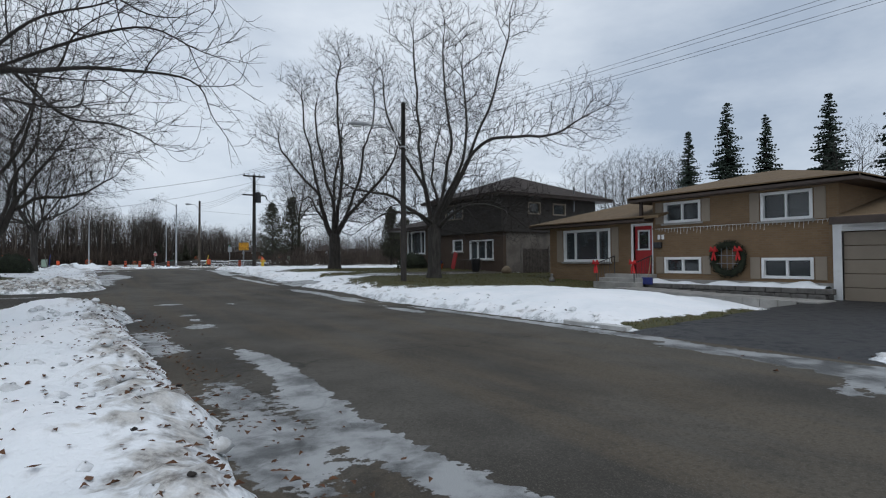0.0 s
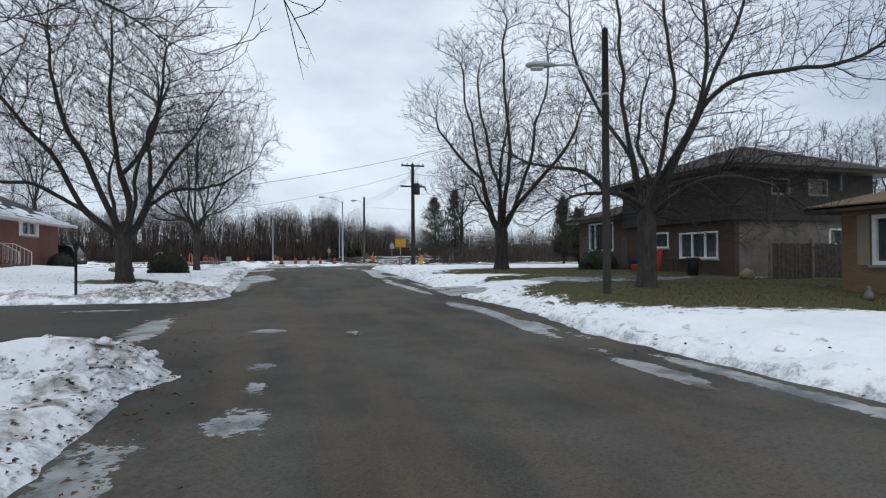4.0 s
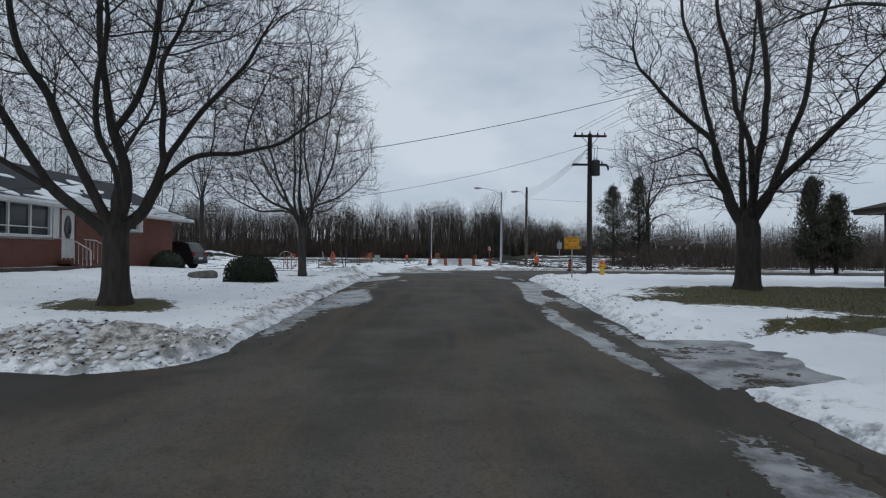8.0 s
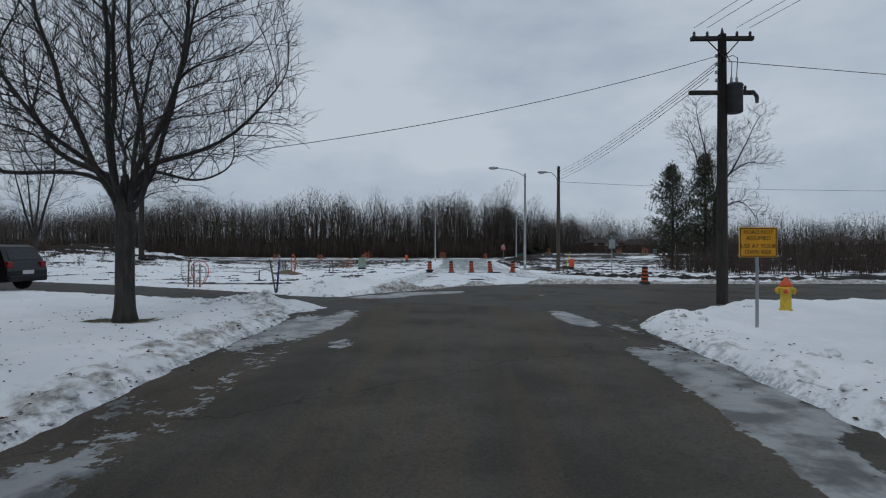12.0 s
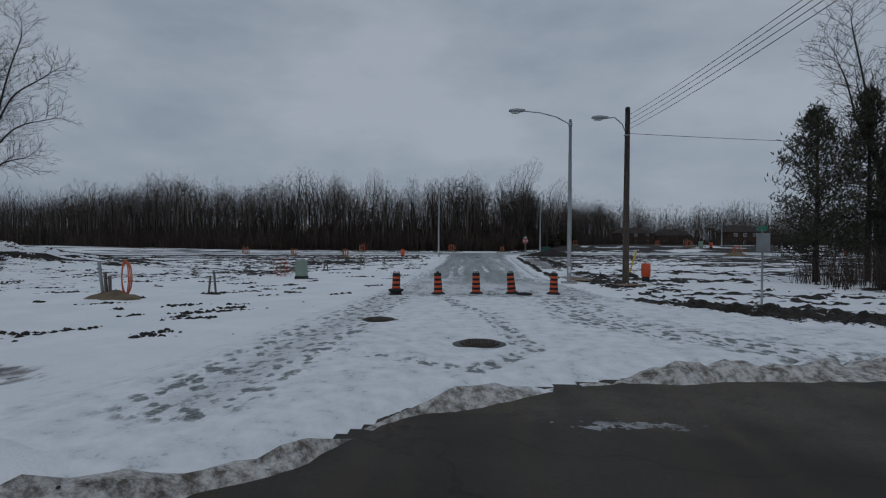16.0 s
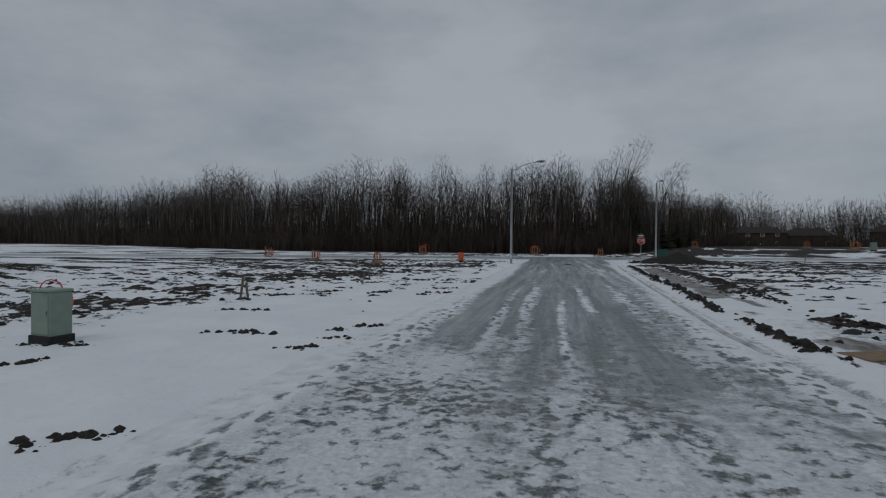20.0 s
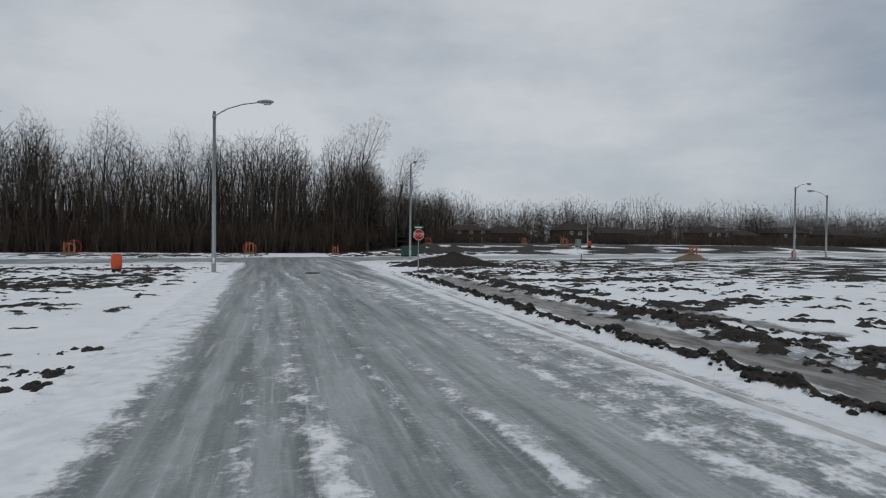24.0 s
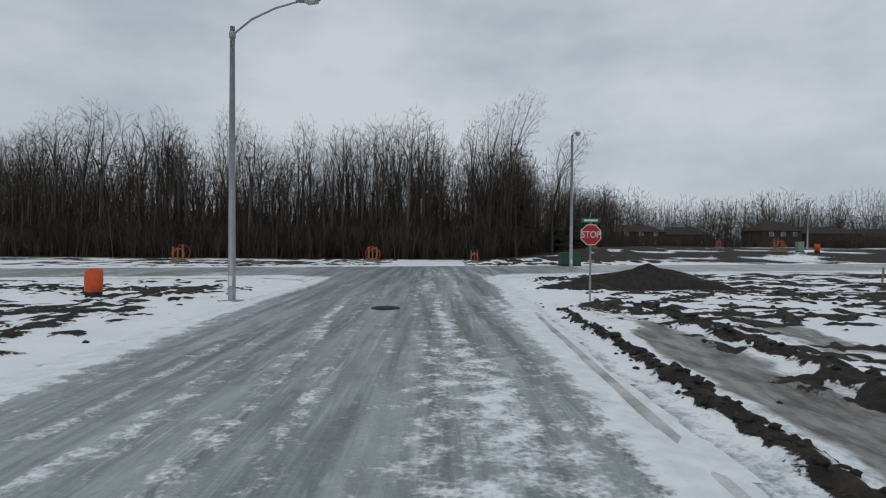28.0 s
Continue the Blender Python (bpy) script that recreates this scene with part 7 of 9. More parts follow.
def house_brown():
    h = thing("brown_house", (22.5, 32.0, -0.4), "two-storey brown house with dark siding over brick", "house")
    O = Vector((22.6, 27.0, 0))
    lo = [(0.95, 3.5, 0.60, 1.90), (4.3, 5.5, 1.15, 2.0)]
    wall(h, "wall", O, UY, -UX, 7.5, -0.6, 2.35, M_TANBRICK2, lo, label="brown brick ground floor wall")
    window(h, O, UY, -UX, *lo[0], bars=(1.8, 2.65), trim=0.09, curtain=1)
    window(h, O, UY, -UX, *lo[1], trim=0.09)
    wall(h, "wall", Vector((22.6, 27.0, 0)), UX, -UY, 8.5, -0.6, 2.35, M_DULLWALL, [(5.6, 6.6, 1.2, 2.0)])
    window(h, Vector((22.6, 27.0, 0)), UX, -UY, 5.6, 6.6, 1.2, 2.0, trim=0.08, sill=False)
    wall(h, "wall", Vector((31.1, 27.0, 0)), UY, UX, 7.5, -0.6, 4.7, M_TANBRICK2)
    wall(h, "wall", Vector((22.6, 34.5, 0)), UX, UY, 8.5, -0.6, 4.7, M_TANBRICK2)
    O = Vector((22.3, 26.8, 0))
    up = [(4.0, 6.2, 3.35, 4.4)]
    wall(h, "upper_wall", O, UY, -UX, 8.0, 2.35, 4.7, M_DARKSIDING, up, label="dark stained siding upper wall")
    for q in up:
        window(h, O, UY, -UX, *q, bars=((q[0] + q[1]) / 2,), trim=0.08, mat=M_BEIGE, sill=False)
    us = [(2.2, 3.3, 3.5, 4.3), (4.4, 5.6, 3.5, 4.3)]
    wall(h, "upper_wall", O, UX, -UY, 8.8, 2.35, 4.7, M_DARKSIDING, us, label="dark stained siding upper wall")
    for q in us:
        window(h, O, UX, -UY, *q, trim=0.09, mat=M_BEIGE, sill=False)
    for i in range(12):
        z = 2.36 + 0.195 * i
        wpart("siding_board", MB().add([(22.28, 26.78, z), (22.28, 34.8, z), (22.295, 34.8, z + 0.19), (22.295, 26.78, z + 0.19), (22.3, 26.78, z), (22.3, 34.8, z)], [(0, 3, 2, 1), (0, 1, 5, 4)]) if not any(a[2] - 0.2 < z < a[3] for a in up) else MB().box(22.28, 26.78, z, 22.30, 30.7, z + 0.18), M_DARKSIDING, h)
    slab_roof(h, hip(21.5, 31.9, 26.0, 35.1, 4.75, (26.5, 30.3, 6.5), (26.5, 31.3, 6.5)), M_ROOFBRN, label="brown shingle hip roof")
    fascia(h, 21.6, 31.8, 26.1, 35.0, 4.55, 4.72, M_BROWN)
    # low wing
    O = Vector((22.6, 34.5, 0))
    lw = [(1.7, 4.4, 1.08, 2.85)]
    wall(h, "wall", O, UY, -UX, 5.6, -0.6, 3.1, M_TANBRICK2, lw)
    window(h, O, UY, -UX, *lw[0], bars=(2.35, 3.75), trim=0.09, curtain=1)
    wall(h, "wall", Vector((22.6, 40.1, 0)), UX, UY, 8.0, -0.6, 3.1, M_TANBRICK2)
    slab_roof(h, [((21.8, 34.85, 3.12), (26.4, 34.85, 4.55), (26.4, 37.4, 4.55), (21.8, 40.8, 3.12)), ((21.8, 40.8, 3.12), (26.4, 37.4, 4.55), (31.0, 40.8, 3.12)), ((31.0, 40.8, 3.12), (26.4, 37.4, 4.55), (26.4, 34.85, 4.55), (31.0, 34.85, 3.12))], M_ROOFBRN, label="low brown shingle roof")
    fascia(h, 21.9, 30.9, 34.86, 40.7, 2.92, 3.09, M_BROWN)
    dd = wpart("side_door", face_box(MB(), O, UY, -UX, 0.25, 0.9, 0.0, 0.04, -0.25, 1.85, 0.01), M_BROWN, h, "dark brown side door")
    wpart("vent_pipe", MB().tube([(28.5, 26.6, 3.8), (28.5, 26.6, 5.5)], 0.05, 6), M_GALV, h)


house_brown()
shrub("evergreen_bush", (20.9, 35.2, gz(20.9, 35.2)), 6, 1.15, 1.1, 1.15, "dark rounded evergreen bush before the brown house", M_HEDGE, 2000, 0.06)
dk = thing("low_deck_rail", (21.7, 29.4, -0.35), "dark slatted porch rail before the brown house", "railing")
for i in range(13):
    part("baluster", MB().box(-0.02, -1.3 + 0.2 * i, 0.0, 0.02, -1.26 + 0.2 * i, 0.9), M_BROWN, dk)
part("top_rail", MB().box(-0.04, -1.35, 0.9, 0.04, 1.2, 0.97, 0.01), M_BROWN, dk)
for x, y, mt, hh, nm, lb in ((21.2, 32.3, M_BLUE, 0.55, "recycling_bin", "blue recycling bin by the porch"), (20.9, 31.7, M_ORANGE2, 0.35, "garden_tub", "orange garden tub by the porch"), (21.2, 28.0, M_DARKMETAL, 0.9, "garbage_bin", "dark wheeled garbage bin by the porch")):
    b = thing(nm, (x, y, gz(x, y)), lb, "bin")
    part("body", MB().lathe([(0.22, 0), (0.28, hh * 0.95), (0.30, hh), (0.26, hh * 0.98), (0.24, hh * 0.8)], 12), mt, b)
    part("handle", MB().tube([(0.29, -0.08, hh * 0.9), (0.34, 0, hh * 0.92), (0.29, 0.08, hh * 0.9)], 0.015, 5), mt, b)
sl = thing("leaning_sled", (21.3, 30.7, gz(21.3, 30.7)), "red sled leaning on the porch rail", "sled")
part("deck", MB().box(-0.03, -0.2, 0.05, 0.03, 0.2, 1.2, 0.02, Matrix.Rotation(0.35, 4, "X")), M_RED, sl)
part("runner", MB().tube([(0.06, -0.15, 0.0), (0.06, -0.25, 0.6), (0.06, -0.55, 1.2)], 0.015, 5), M_GALV, sl)
rk = thing("garden_boulder", (20.9, 24.7, gz(20.9, 24.7)), "small tan boulder on the lawn", "boulder")
bm = MB().lathe([(0.20, -0.05), (0.30, 0.10), (0.26, 0.28), (0.12, 0.42), (0.03, 0.45)], 9)
bm.v = [(p[0] * (1 + 0.25 * math.sin(9 * p[2])), p[1] * 0.8, p[2]) for p in bm.v]
part("stone", bm, M_SAND, rk)
fb = thing("board_fence", (21.9, 24.6, -0.35), "weathered grey board fence between the two houses", "fence")
for i in range(20):
    part("board", MB().box(0.22 * i, -0.02, 0, 0.22 * i + 0.205, 0.02, 1.55 + 0.03 * (i % 2), 0.005), M_OLDFENCE, fb)
for x in (0, 2.2, 4.35):
    part("post", MB().box(x - 0.06, -0.14, -0.1, x + 0.06, -0.025, 1.75, 0.01), M_GREYWOOD, fb)


def house_gable():
    h = thing("gabled_house", (-12.2, 32.0, 0.2), "tan brick bungalow with a dark gable and picture window", "house")
    O = Vector((-16.0, 31.0, 0))
    ho = [(2.75, 5.75, 0.92, 2.80)]
    wall(h, "wall", O, UX, -UY, 7.2, -0.2, 2.90, M_TANBRICK, ho, label="tan stone-brick front wall")
    window(h, O, UX, -UY, *ho[0], bars=(3.45, 5.05), trim=0.12, curtain=1, label="wide white-framed picture window")
    wpart("shutter", face_box(MB(), O, UX, -UY, 5.80, 6.15, 0.0, 0.04, 0.9, 2.8, 0.01), plain("red_brown_shutter", (0.14, 0.045, 0.028), 0.7), h, "red-brown shutter")
    mb = MB().poly([(-16.0, 30.98, 2.90), (-8.8, 30.98, 2.90), (-12.2, 30.98, 4.55)], 0.12, (0, 1, 0))
    wpart("gable", mb, M_DARKPANEL, h, "dark brown panelled gable")
    wall(h, "wall", Vector((-8.8, 31.0, 0)), UY, UX, 2.0, -0.2, 2.55, M_TANBRICK)
    wall(h, "wall", Vector((-16.0, 31.0, 0)), UY, -UX, 9.0, -0.2, 2.7, M_TANBRICK)
    wall(h, "wall", Vector((-16.0, 40.0, 0)), UX, UY, 3.8, -0.2, 2.7, M_TANBRICK)
    wall(h, "wall", Vector((-12.2, 33.0, 0)), UX, UY, 3.4, -0.2, 2.55, M_TANBRICK, thick=0.1)
    wall(h, "wall", Vector((-12.2, 33.0, 0)), UY, UX, 7.0, -0.2, 4.5, M_TANBRICK)
    slab_roof(h, [((-16.8, 30.2, 2.35), (-12.2, 30.2, 4.72), (-12.2, 40.3, 4.72), (-16.8, 40.3, 2.35)), ((-12.2, 30.2, 4.72), (-8.1, 30.2, 2.58), (-8.1, 33.2, 2.58), (-12.2, 33.2, 4.72))], M_ROOFBRN, 0.10, label="brown shingle gable roof")
    mb = MB().poly([(-16.85, 30.12, 2.12), (-12.2, 30.12, 4.50), (-12.2, 30.12, 4.72), (-16.85, 30.12, 2.35)], 0.07, (0, 1, 0))
    mb.poly([(-12.2, 30.12, 4.50), (-8.05, 30.12, 2.34), (-8.05, 30.12, 2.58), (-12.2, 30.12, 4.72)], 0.07, (0, 1, 0))
    wpart("rake_board", mb, plain("rust_trim", (0.16, 0.06, 0.035), 0.7), h, "rust-brown rake boards")
    mb = MB()
    for i in range(26):
        f = i / 26
        mb.lathe([(0.02, 0), (0.035, 0.04), (0.012, 0.09)], 6, (-12.2 + 4.1 * f, 30.08, 4.66 - 2.14 * f))
        mb.lathe([(0.02, 0), (0.035, 0.04), (0.012, 0.09)], 6, (-12.2 - 4.6 * f, 30.08, 4.66 - 2.36 * f))
    wpart("festoon_lights", mb, M_RED, h, "row of small red bulbs along the gable")
    h.matrix_basis = Matrix.Translation((-13.4, 32.1, 0.2))


house_gable()
for i, x in enumerate((-13.4, -12.3, -11.2, -10.2, -9.3)):
    shrub("hedge_bush", (x, 30.2 + 0.1 * (i % 2), gz(x, 30)), 20 + i, 0.75, 0.55, 0.75 - 0.05 * i, "dark clipped evergreen bush below the picture window", M_HEDGE, 900, 0.055, "hedge below the window")


def house_red():
    h = thing("red_brick_bungalow", (-11.4, 44.0, 0.3), "long red brick bungalow with dark roof and patches of snow", "house")
    O = Vector((-11.4, 36.8, 0))
    ho = [(0.75, 4.15, 1.70, 3.18), (4.75, 5.65, 0.85, 2.95), (8.55, 10.6, 2.22, 3.12)]
    wall(h, "wall", O, UY, UX, 14.2, -0.1, 3.35, M_REDBRICK, ho, label="red brick front wall")
    window(h, O, UY, UX, *ho[0], bars=(1.9, 3.0), rails=(2.12,), trim=0.12, curtain=2, label="wide white window with drawn pale curtains")
    window(h, O, UY, UX, *ho[2], bars=(9.6,), trim=0.12, curtain=1)
    for s in (0.36, 4.2):
        wpart("shutter", face_box(MB(), O, UY, UX, s, s + 0.36, 0.0, 0.04, 1.68, 3.2, 0.01), M_WHITE, h, "white shutter")
    for s in (8.2, 10.64):
        wpart("shutter", face_box(MB(), O, UY, UX, s, s + 0.32, 0.0, 0.04, 2.2, 3.14, 0.01), M_WHITE, h, "white shutter")
    d = wpart("storm_door", face_box(MB(), O, UY, UX, 4.75, 5.65, -0.12, -0.06, 0.85, 2.95, 0.01), M_WHITE, h, "white storm door with an oval pane")
    mb = MB().lathe([(0.26, 0), (0.28, 0.02), (0.26, 0.03)], 20)
    mb.v = [(-11.46 + p[2], 42.0 + p[0] * 0.8, 2.2 + p[1] * 1.9) for p in mb.v]
    wpart("pane", mb, M_GLASS, h, parent=d)
    wall(h, "wall", Vector((-19.6, 36.8, 0)), UX, -UY, 8.2, -0.1, 3.35, M_REDBRICK)
    wall(h, "wall", Vector((-19.6, 51.0, 0)), UX, UY, 8.2, -0.1, 3.35, M_REDBRICK)
    wall(h, "wall", Vector((-19.6, 36.8, 0)), UY, -UX, 14.2, -0.1, 3.35, M_REDBRICK)
    for y, n in ((36.82, (0, 1, 0)), (50.9, (0, 1, 0))):
        wpart("gable", MB().poly([(-19.6, y, 3.35), (-11.4, y, 3.35), (-15.5, y, 5.2)], 0.1, n), M_WHITE, h, "white boarded gable")
    slab_roof(h, [((-20.3, 36.1, 3.10), (-15.5, 36.1, 5.35), (-15.5, 51.8, 5.35), (-20.3, 51.8, 3.10)), ((-15.5, 36.1, 5.35), (-10.6, 36.1, 3.12), (-10.6, 51.8, 3.12), (-15.5, 51.8, 5.35))], M_ROOFDARK, 0.10, label="charcoal shingle roof")
    wpart("fascia", MB().box(-10.62, 36.05, 2.96, -10.52, 51.85, 3.16, 0.01), M_WHITE, h)
    wpart("soffit", MB().box(-11.4, 36.1, 3.0, -10.6, 51.8, 3.02), M_WHITE, h)
    mb = MB().poly([(-10.55, 36.02, 2.92), (-15.5, 36.02, 5.17), (-15.5, 36.02, 5.37), (-10.55, 36.02, 3.14)], 0.06, (0, 1, 0))
    mb.poly([(-20.3, 36.02, 2.92), (-15.5, 36.02, 5.17), (-15.5, 36.02, 5.37), (-20.3, 36.02, 3.14)], 0.06, (0, 1, 0))
    wpart("rake_board", mb, M_WHITE, h)
    wpart("gutter", MB().tube([(-10.5, 36.1, 3.06), (-10.5, 51.8, 3.06)], 0.06, 6), M_WHITE, h)
    wpart("downspout", MB().tube([(-10.6, 36.5, 3.0), (-11.3, 36.7, 2.75), (-11.33, 36.75, 0.75), (-10.9, 36.75, 0.5)], 0.045, 6), M_WHITE, h)
    # snow lying on the street slope
    r = random.Random(8)
    for i in range(44):
        y = 36.9 + r.random() * 14.0
        s = 0.02 + 0.55 * r.random() ** 1.7 if i > 16 else 0.015
        ln, wd = r.uniform(0.7, 3.0), r.uniform(0.05, 0.20)
        x0 = -10.65 - 4.8 * s
        pts = []
        for k in range(10):
            a = 6.283 * k / 10
            q = r.uniform(0.7, 1.15)
            x = x0 - 4.8 * wd * (0.5 + 0.5 * math.cos(a) * q)
            pts.append((x, y + ln * 0.5 * math.sin(a) * q, 3.13 + (-10.6 - x) * 2.23 / 4.9))
        wpart("snow_patch", MB().poly(pts, 0.04), M_SNOW, h)
    wpart("chimney", MB().box(-13.6, 36.2, 2.0, -12.9, 36.78, 5.55, 0.02).box(-13.68, 36.12, 5.55, -12.82, 36.86, 5.68, 0.02), M_REDBRICK, h, "red brick chimney")


house_red()
ps = thing("porch_steps", (-10.9, 42.0, 0.35), "brick porch steps with white railing at the storm door", "steps")
for i in range(3):
    part("step", MB().box(-0.45, -0.75, -0.2, 0.75 - 0.3 * i, 0.9, 0.12 + 0.15 * i, 0.012), M_REDBRICK, ps)
for y in (-0.7, 0.85):
    m = MB()
    m.tube([(-0.4, y, 1.35), (0.15, y, 1.30), (0.95, y, 0.85), (0.95, y, -0.1)], 0.025, 6)
    for k in range(7):
        m.tube([(-0.3 + 0.18 * k, y, 0.1), (-0.3 + 0.18 * k, y, 1.30 - max(0, k - 2) * 0.1)], 0.011, 4)
    part("railing", m, M_WHITE, ps)
bd = thing("garden_edging", (-9.8, 39.0, gz(-9.8, 39)), "dark timber edging of a snowy flower bed", "edging")
part("timber", MB().box(-0.1, -2.6, -0.1, 0.1, 3.0, 0.14, 0.02), M_BROWN, bd)
shrub("low_bush", (-10.4, 48.6, gz(-10.4, 48.6)), 31, 0.6, 1.5, 0.95, "dark low bush against the red brick wall", M_HEDGE, 1200, 0.05)
shrub("round_bush", (-2.6, 39.9, gz(-2.6, 39.9)), 33, 0.98, 0.95, 1.02, "dark clipped dome-shaped bush on snowy lawn", M_HEDGE, 6500, 0.032, square=2.3)
bs = thing("landscape_boulder", (-5.2, 41.4, gz(-5.2, 41.4)), "flat grey boulder lying in the snow", "boulder")
bm = MB().lathe([(0.5, -0.1), (0.62, 0.08), (0.58, 0.24), (0.40, 0.30), (0.05, 0.31)], 11)
bm.v = [(p[0] * 1.05, p[1] * 0.6, p[2] * (1 + 0.12 * math.sin(4 * p[0]))) for p in bm.v]
part("stone", bm, M_STONE, bs)


def suv(at, rz):
    t = thing("parked_suv", at, "black sport utility vehicle parked beside the brick bungalow", "car", rz=rz)
    def prism(pts, y0, y1, inset=0.0):
        m = MB()
        n = len(pts)
        m.add([(x, y0 + (inset if z > 1.1 else 0), z) for x, z in pts] + [(x, y1 - (inset if z > 1.1 else 0), z) for x, z in pts],
              [tuple(range(n))[::-1], tuple(range(n, 2 * n))] + [(i, (i + 1) % n, n + (i + 1) % n, n + i) for i in range(n)])
        return m
    part("body", prism([(-2.35, 0.35), (-2.38, 0.75), (-2.28, 1.05), (-1.95, 1.62), (-1.7, 1.70), (0.2, 1.72), (0.55, 1.66), (1.15, 1.10), (2.1, 0.98), (2.36, 0.75), (2.36, 0.35), (1.2, 0.28), (-1.2, 0.28)], -0.9, 0.9, 0.13), M_CAR, t)
    part("rear_window", MB().poly([(-2.22, -0.66, 1.14), (-2.22, 0.66, 1.14), (-1.96, 0.58, 1.57), (-1.96, -0.58, 1.57)], 0.02, (-1, 0, 0.4)), M_CARGLASS, t)
    for s in (-1, 1):
        part("side_window", MB().poly([(-1.75, s * 0.79, 1.14), (0.85, s * 0.79, 1.14), (0.38, s * 0.775, 1.58), (-1.6, s * 0.775, 1.58)], 0.02, (0, s, 0)), M_CARGLASS, t)
        part("tail_light", MB().box(-2.37, s * 0.75 - 0.12, 0.85, -2.2, s * 0.75 + 0.12, 1.08, 0.02), M_TAIL, t)
        part("roof_rail", MB().tube([(-1.6, s * 0.6, 1.72), (-1.5, s * 0.6, 1.78), (0.0, s * 0.6, 1.79), (0.1, s * 0.6, 1.74)], 0.02, 5), M_DARKMETAL, t)
        for x in (-1.45, 1.45):
            m = Matrix.Translation((x, s * 0.72, 0.35)) @ Matrix.Rotation(-1.5708 * s, 4, "X")
            w = part("wheel", MB().lathe([(0.20, 0), (0.33, 0.0), (0.35, 0.05), (0.35, 0.16), (0.33, 0.20), (0.22, 0.20)], 18, m=m), M_BLACK, t)
            part("rim", MB().lathe([(0.21, 0.17), (0.19, 0.205), (0.05, 0.195)], 14, m=m), M_GALV, w)
    part("plate", MB().box(-2.40, -0.25, 0.62, -2.375, 0.25, 0.76, 0.005), M_WHITE, t)
    part("bumper", MB().box(-2.45, -0.85, 0.36, -2.3, 0.85, 0.58, 0.04), M_BLACK, t)


suv((-12.9, 52.95, gz(-12.9, 52.95) + 0.01), 178)

# far houses beyond the fields
def far_house(x, y, w, d, hgt, rise, seed):
    h = thing("far_house", (x, y, 0.6), "distant brown brick house with a dark hip roof", "house", "far row of houses")
    part("wall", MB().box(-w / 2, -d / 2, -0.5, w / 2, d / 2, hgt), M_TANBRICK2, h)
    a, b = (-w / 4, 0, hgt + rise), (w / 4, 0, hgt + rise)
    A, B, C, D = (-w / 2 - 0.4, -d / 2 - 0.4, hgt), (w / 2 + 0.4, -d / 2 - 0.4, hgt), (w / 2 + 0.4, d / 2 + 0.4, hgt), (-w / 2 - 0.4, d / 2 + 0.4, hgt)
    part("roof", MB().add([A, B, C, D, a, b], [(0, 1, 5, 4), (1, 2, 5), (2, 3, 4, 5), (3, 0, 4), (3, 2, 1, 0)]), M_ROOFBRN, h)
    for i in range(3):
        for z in (0.9, 3.5):
            if z < hgt - 1:
                wd = part("window", MB().box(-w / 2 + w * (i + 0.6) / 3.4, -d / 2 - 0.05, z, -w / 2 + w * (i + 0.6) / 3.4 + 1.2, -d / 2 + 0.02, z + 1.2), M_WHITE, h)
                part("pane", MB().box(-w / 2 + w * (i + 0.6) / 3.4 + 0.1, -d / 2 - 0.07, z + 0.1, -w / 2 + w * (i + 0.6) / 3.4 + 1.1, -d / 2 - 0.04, z + 1.1), M_GLASS, wd)


for i in range(12):
    fx = (i * 0.618) % 1
    far_house(46 + 17 * i + 7 * fx, 264 - 3.0 * i + 9 * ((i * 0.37) % 1), 10 + 6 * ((i * 0.73) % 1), 10, 3.4 + 1.9 * fx, 1.9 + 0.9 * ((i * 0.29) % 1), i)


# ---- poles, lamps and wires ----
def lamp_head(t, tip, d, s=1.0):
    """A cobra-head lantern at the end of an arm that runs towards d."""
    d = Vector(d).normalized()
    m = Matrix.Translation(tip) @ d.to_track_quat("X", "Z").to_matrix().to_4x4()
    hd = MB()
    n = 10
    prof = [(-0.10, 0.05, 0.05), (0.05, 0.09, 0.08), (0.30, 0.17, 0.11), (0.55, 0.17, 0.10), (0.72, 0.08, 0.05)]
    vs = [m @ Vector((x * s, y * s * math.cos(6.283 * k / n), z * s * math.sin(6.283 * k / n) + 0.03 * s)) for x, y, z in prof for k in range(n)]
    hd.add(vs, [(i * n + k, i * n + (k + 1) % n, (i + 1) * n + (k + 1) % n, (i + 1) * n + k) for i in range(len(prof) - 1) for k in range(n)] + [tuple(range(n))[::-1], tuple(range((len(prof) - 1) * n, len(prof) * n))], True)
    head = part("lantern", hd, M_GALV, t, "grey cobra-head lantern")
    part("lens", MB().box(0.22 * s, -0.12 * s, -0.11 * s, 0.58 * s, 0.12 * s, -0.05 * s, 0.02, m), M_LENS, head)


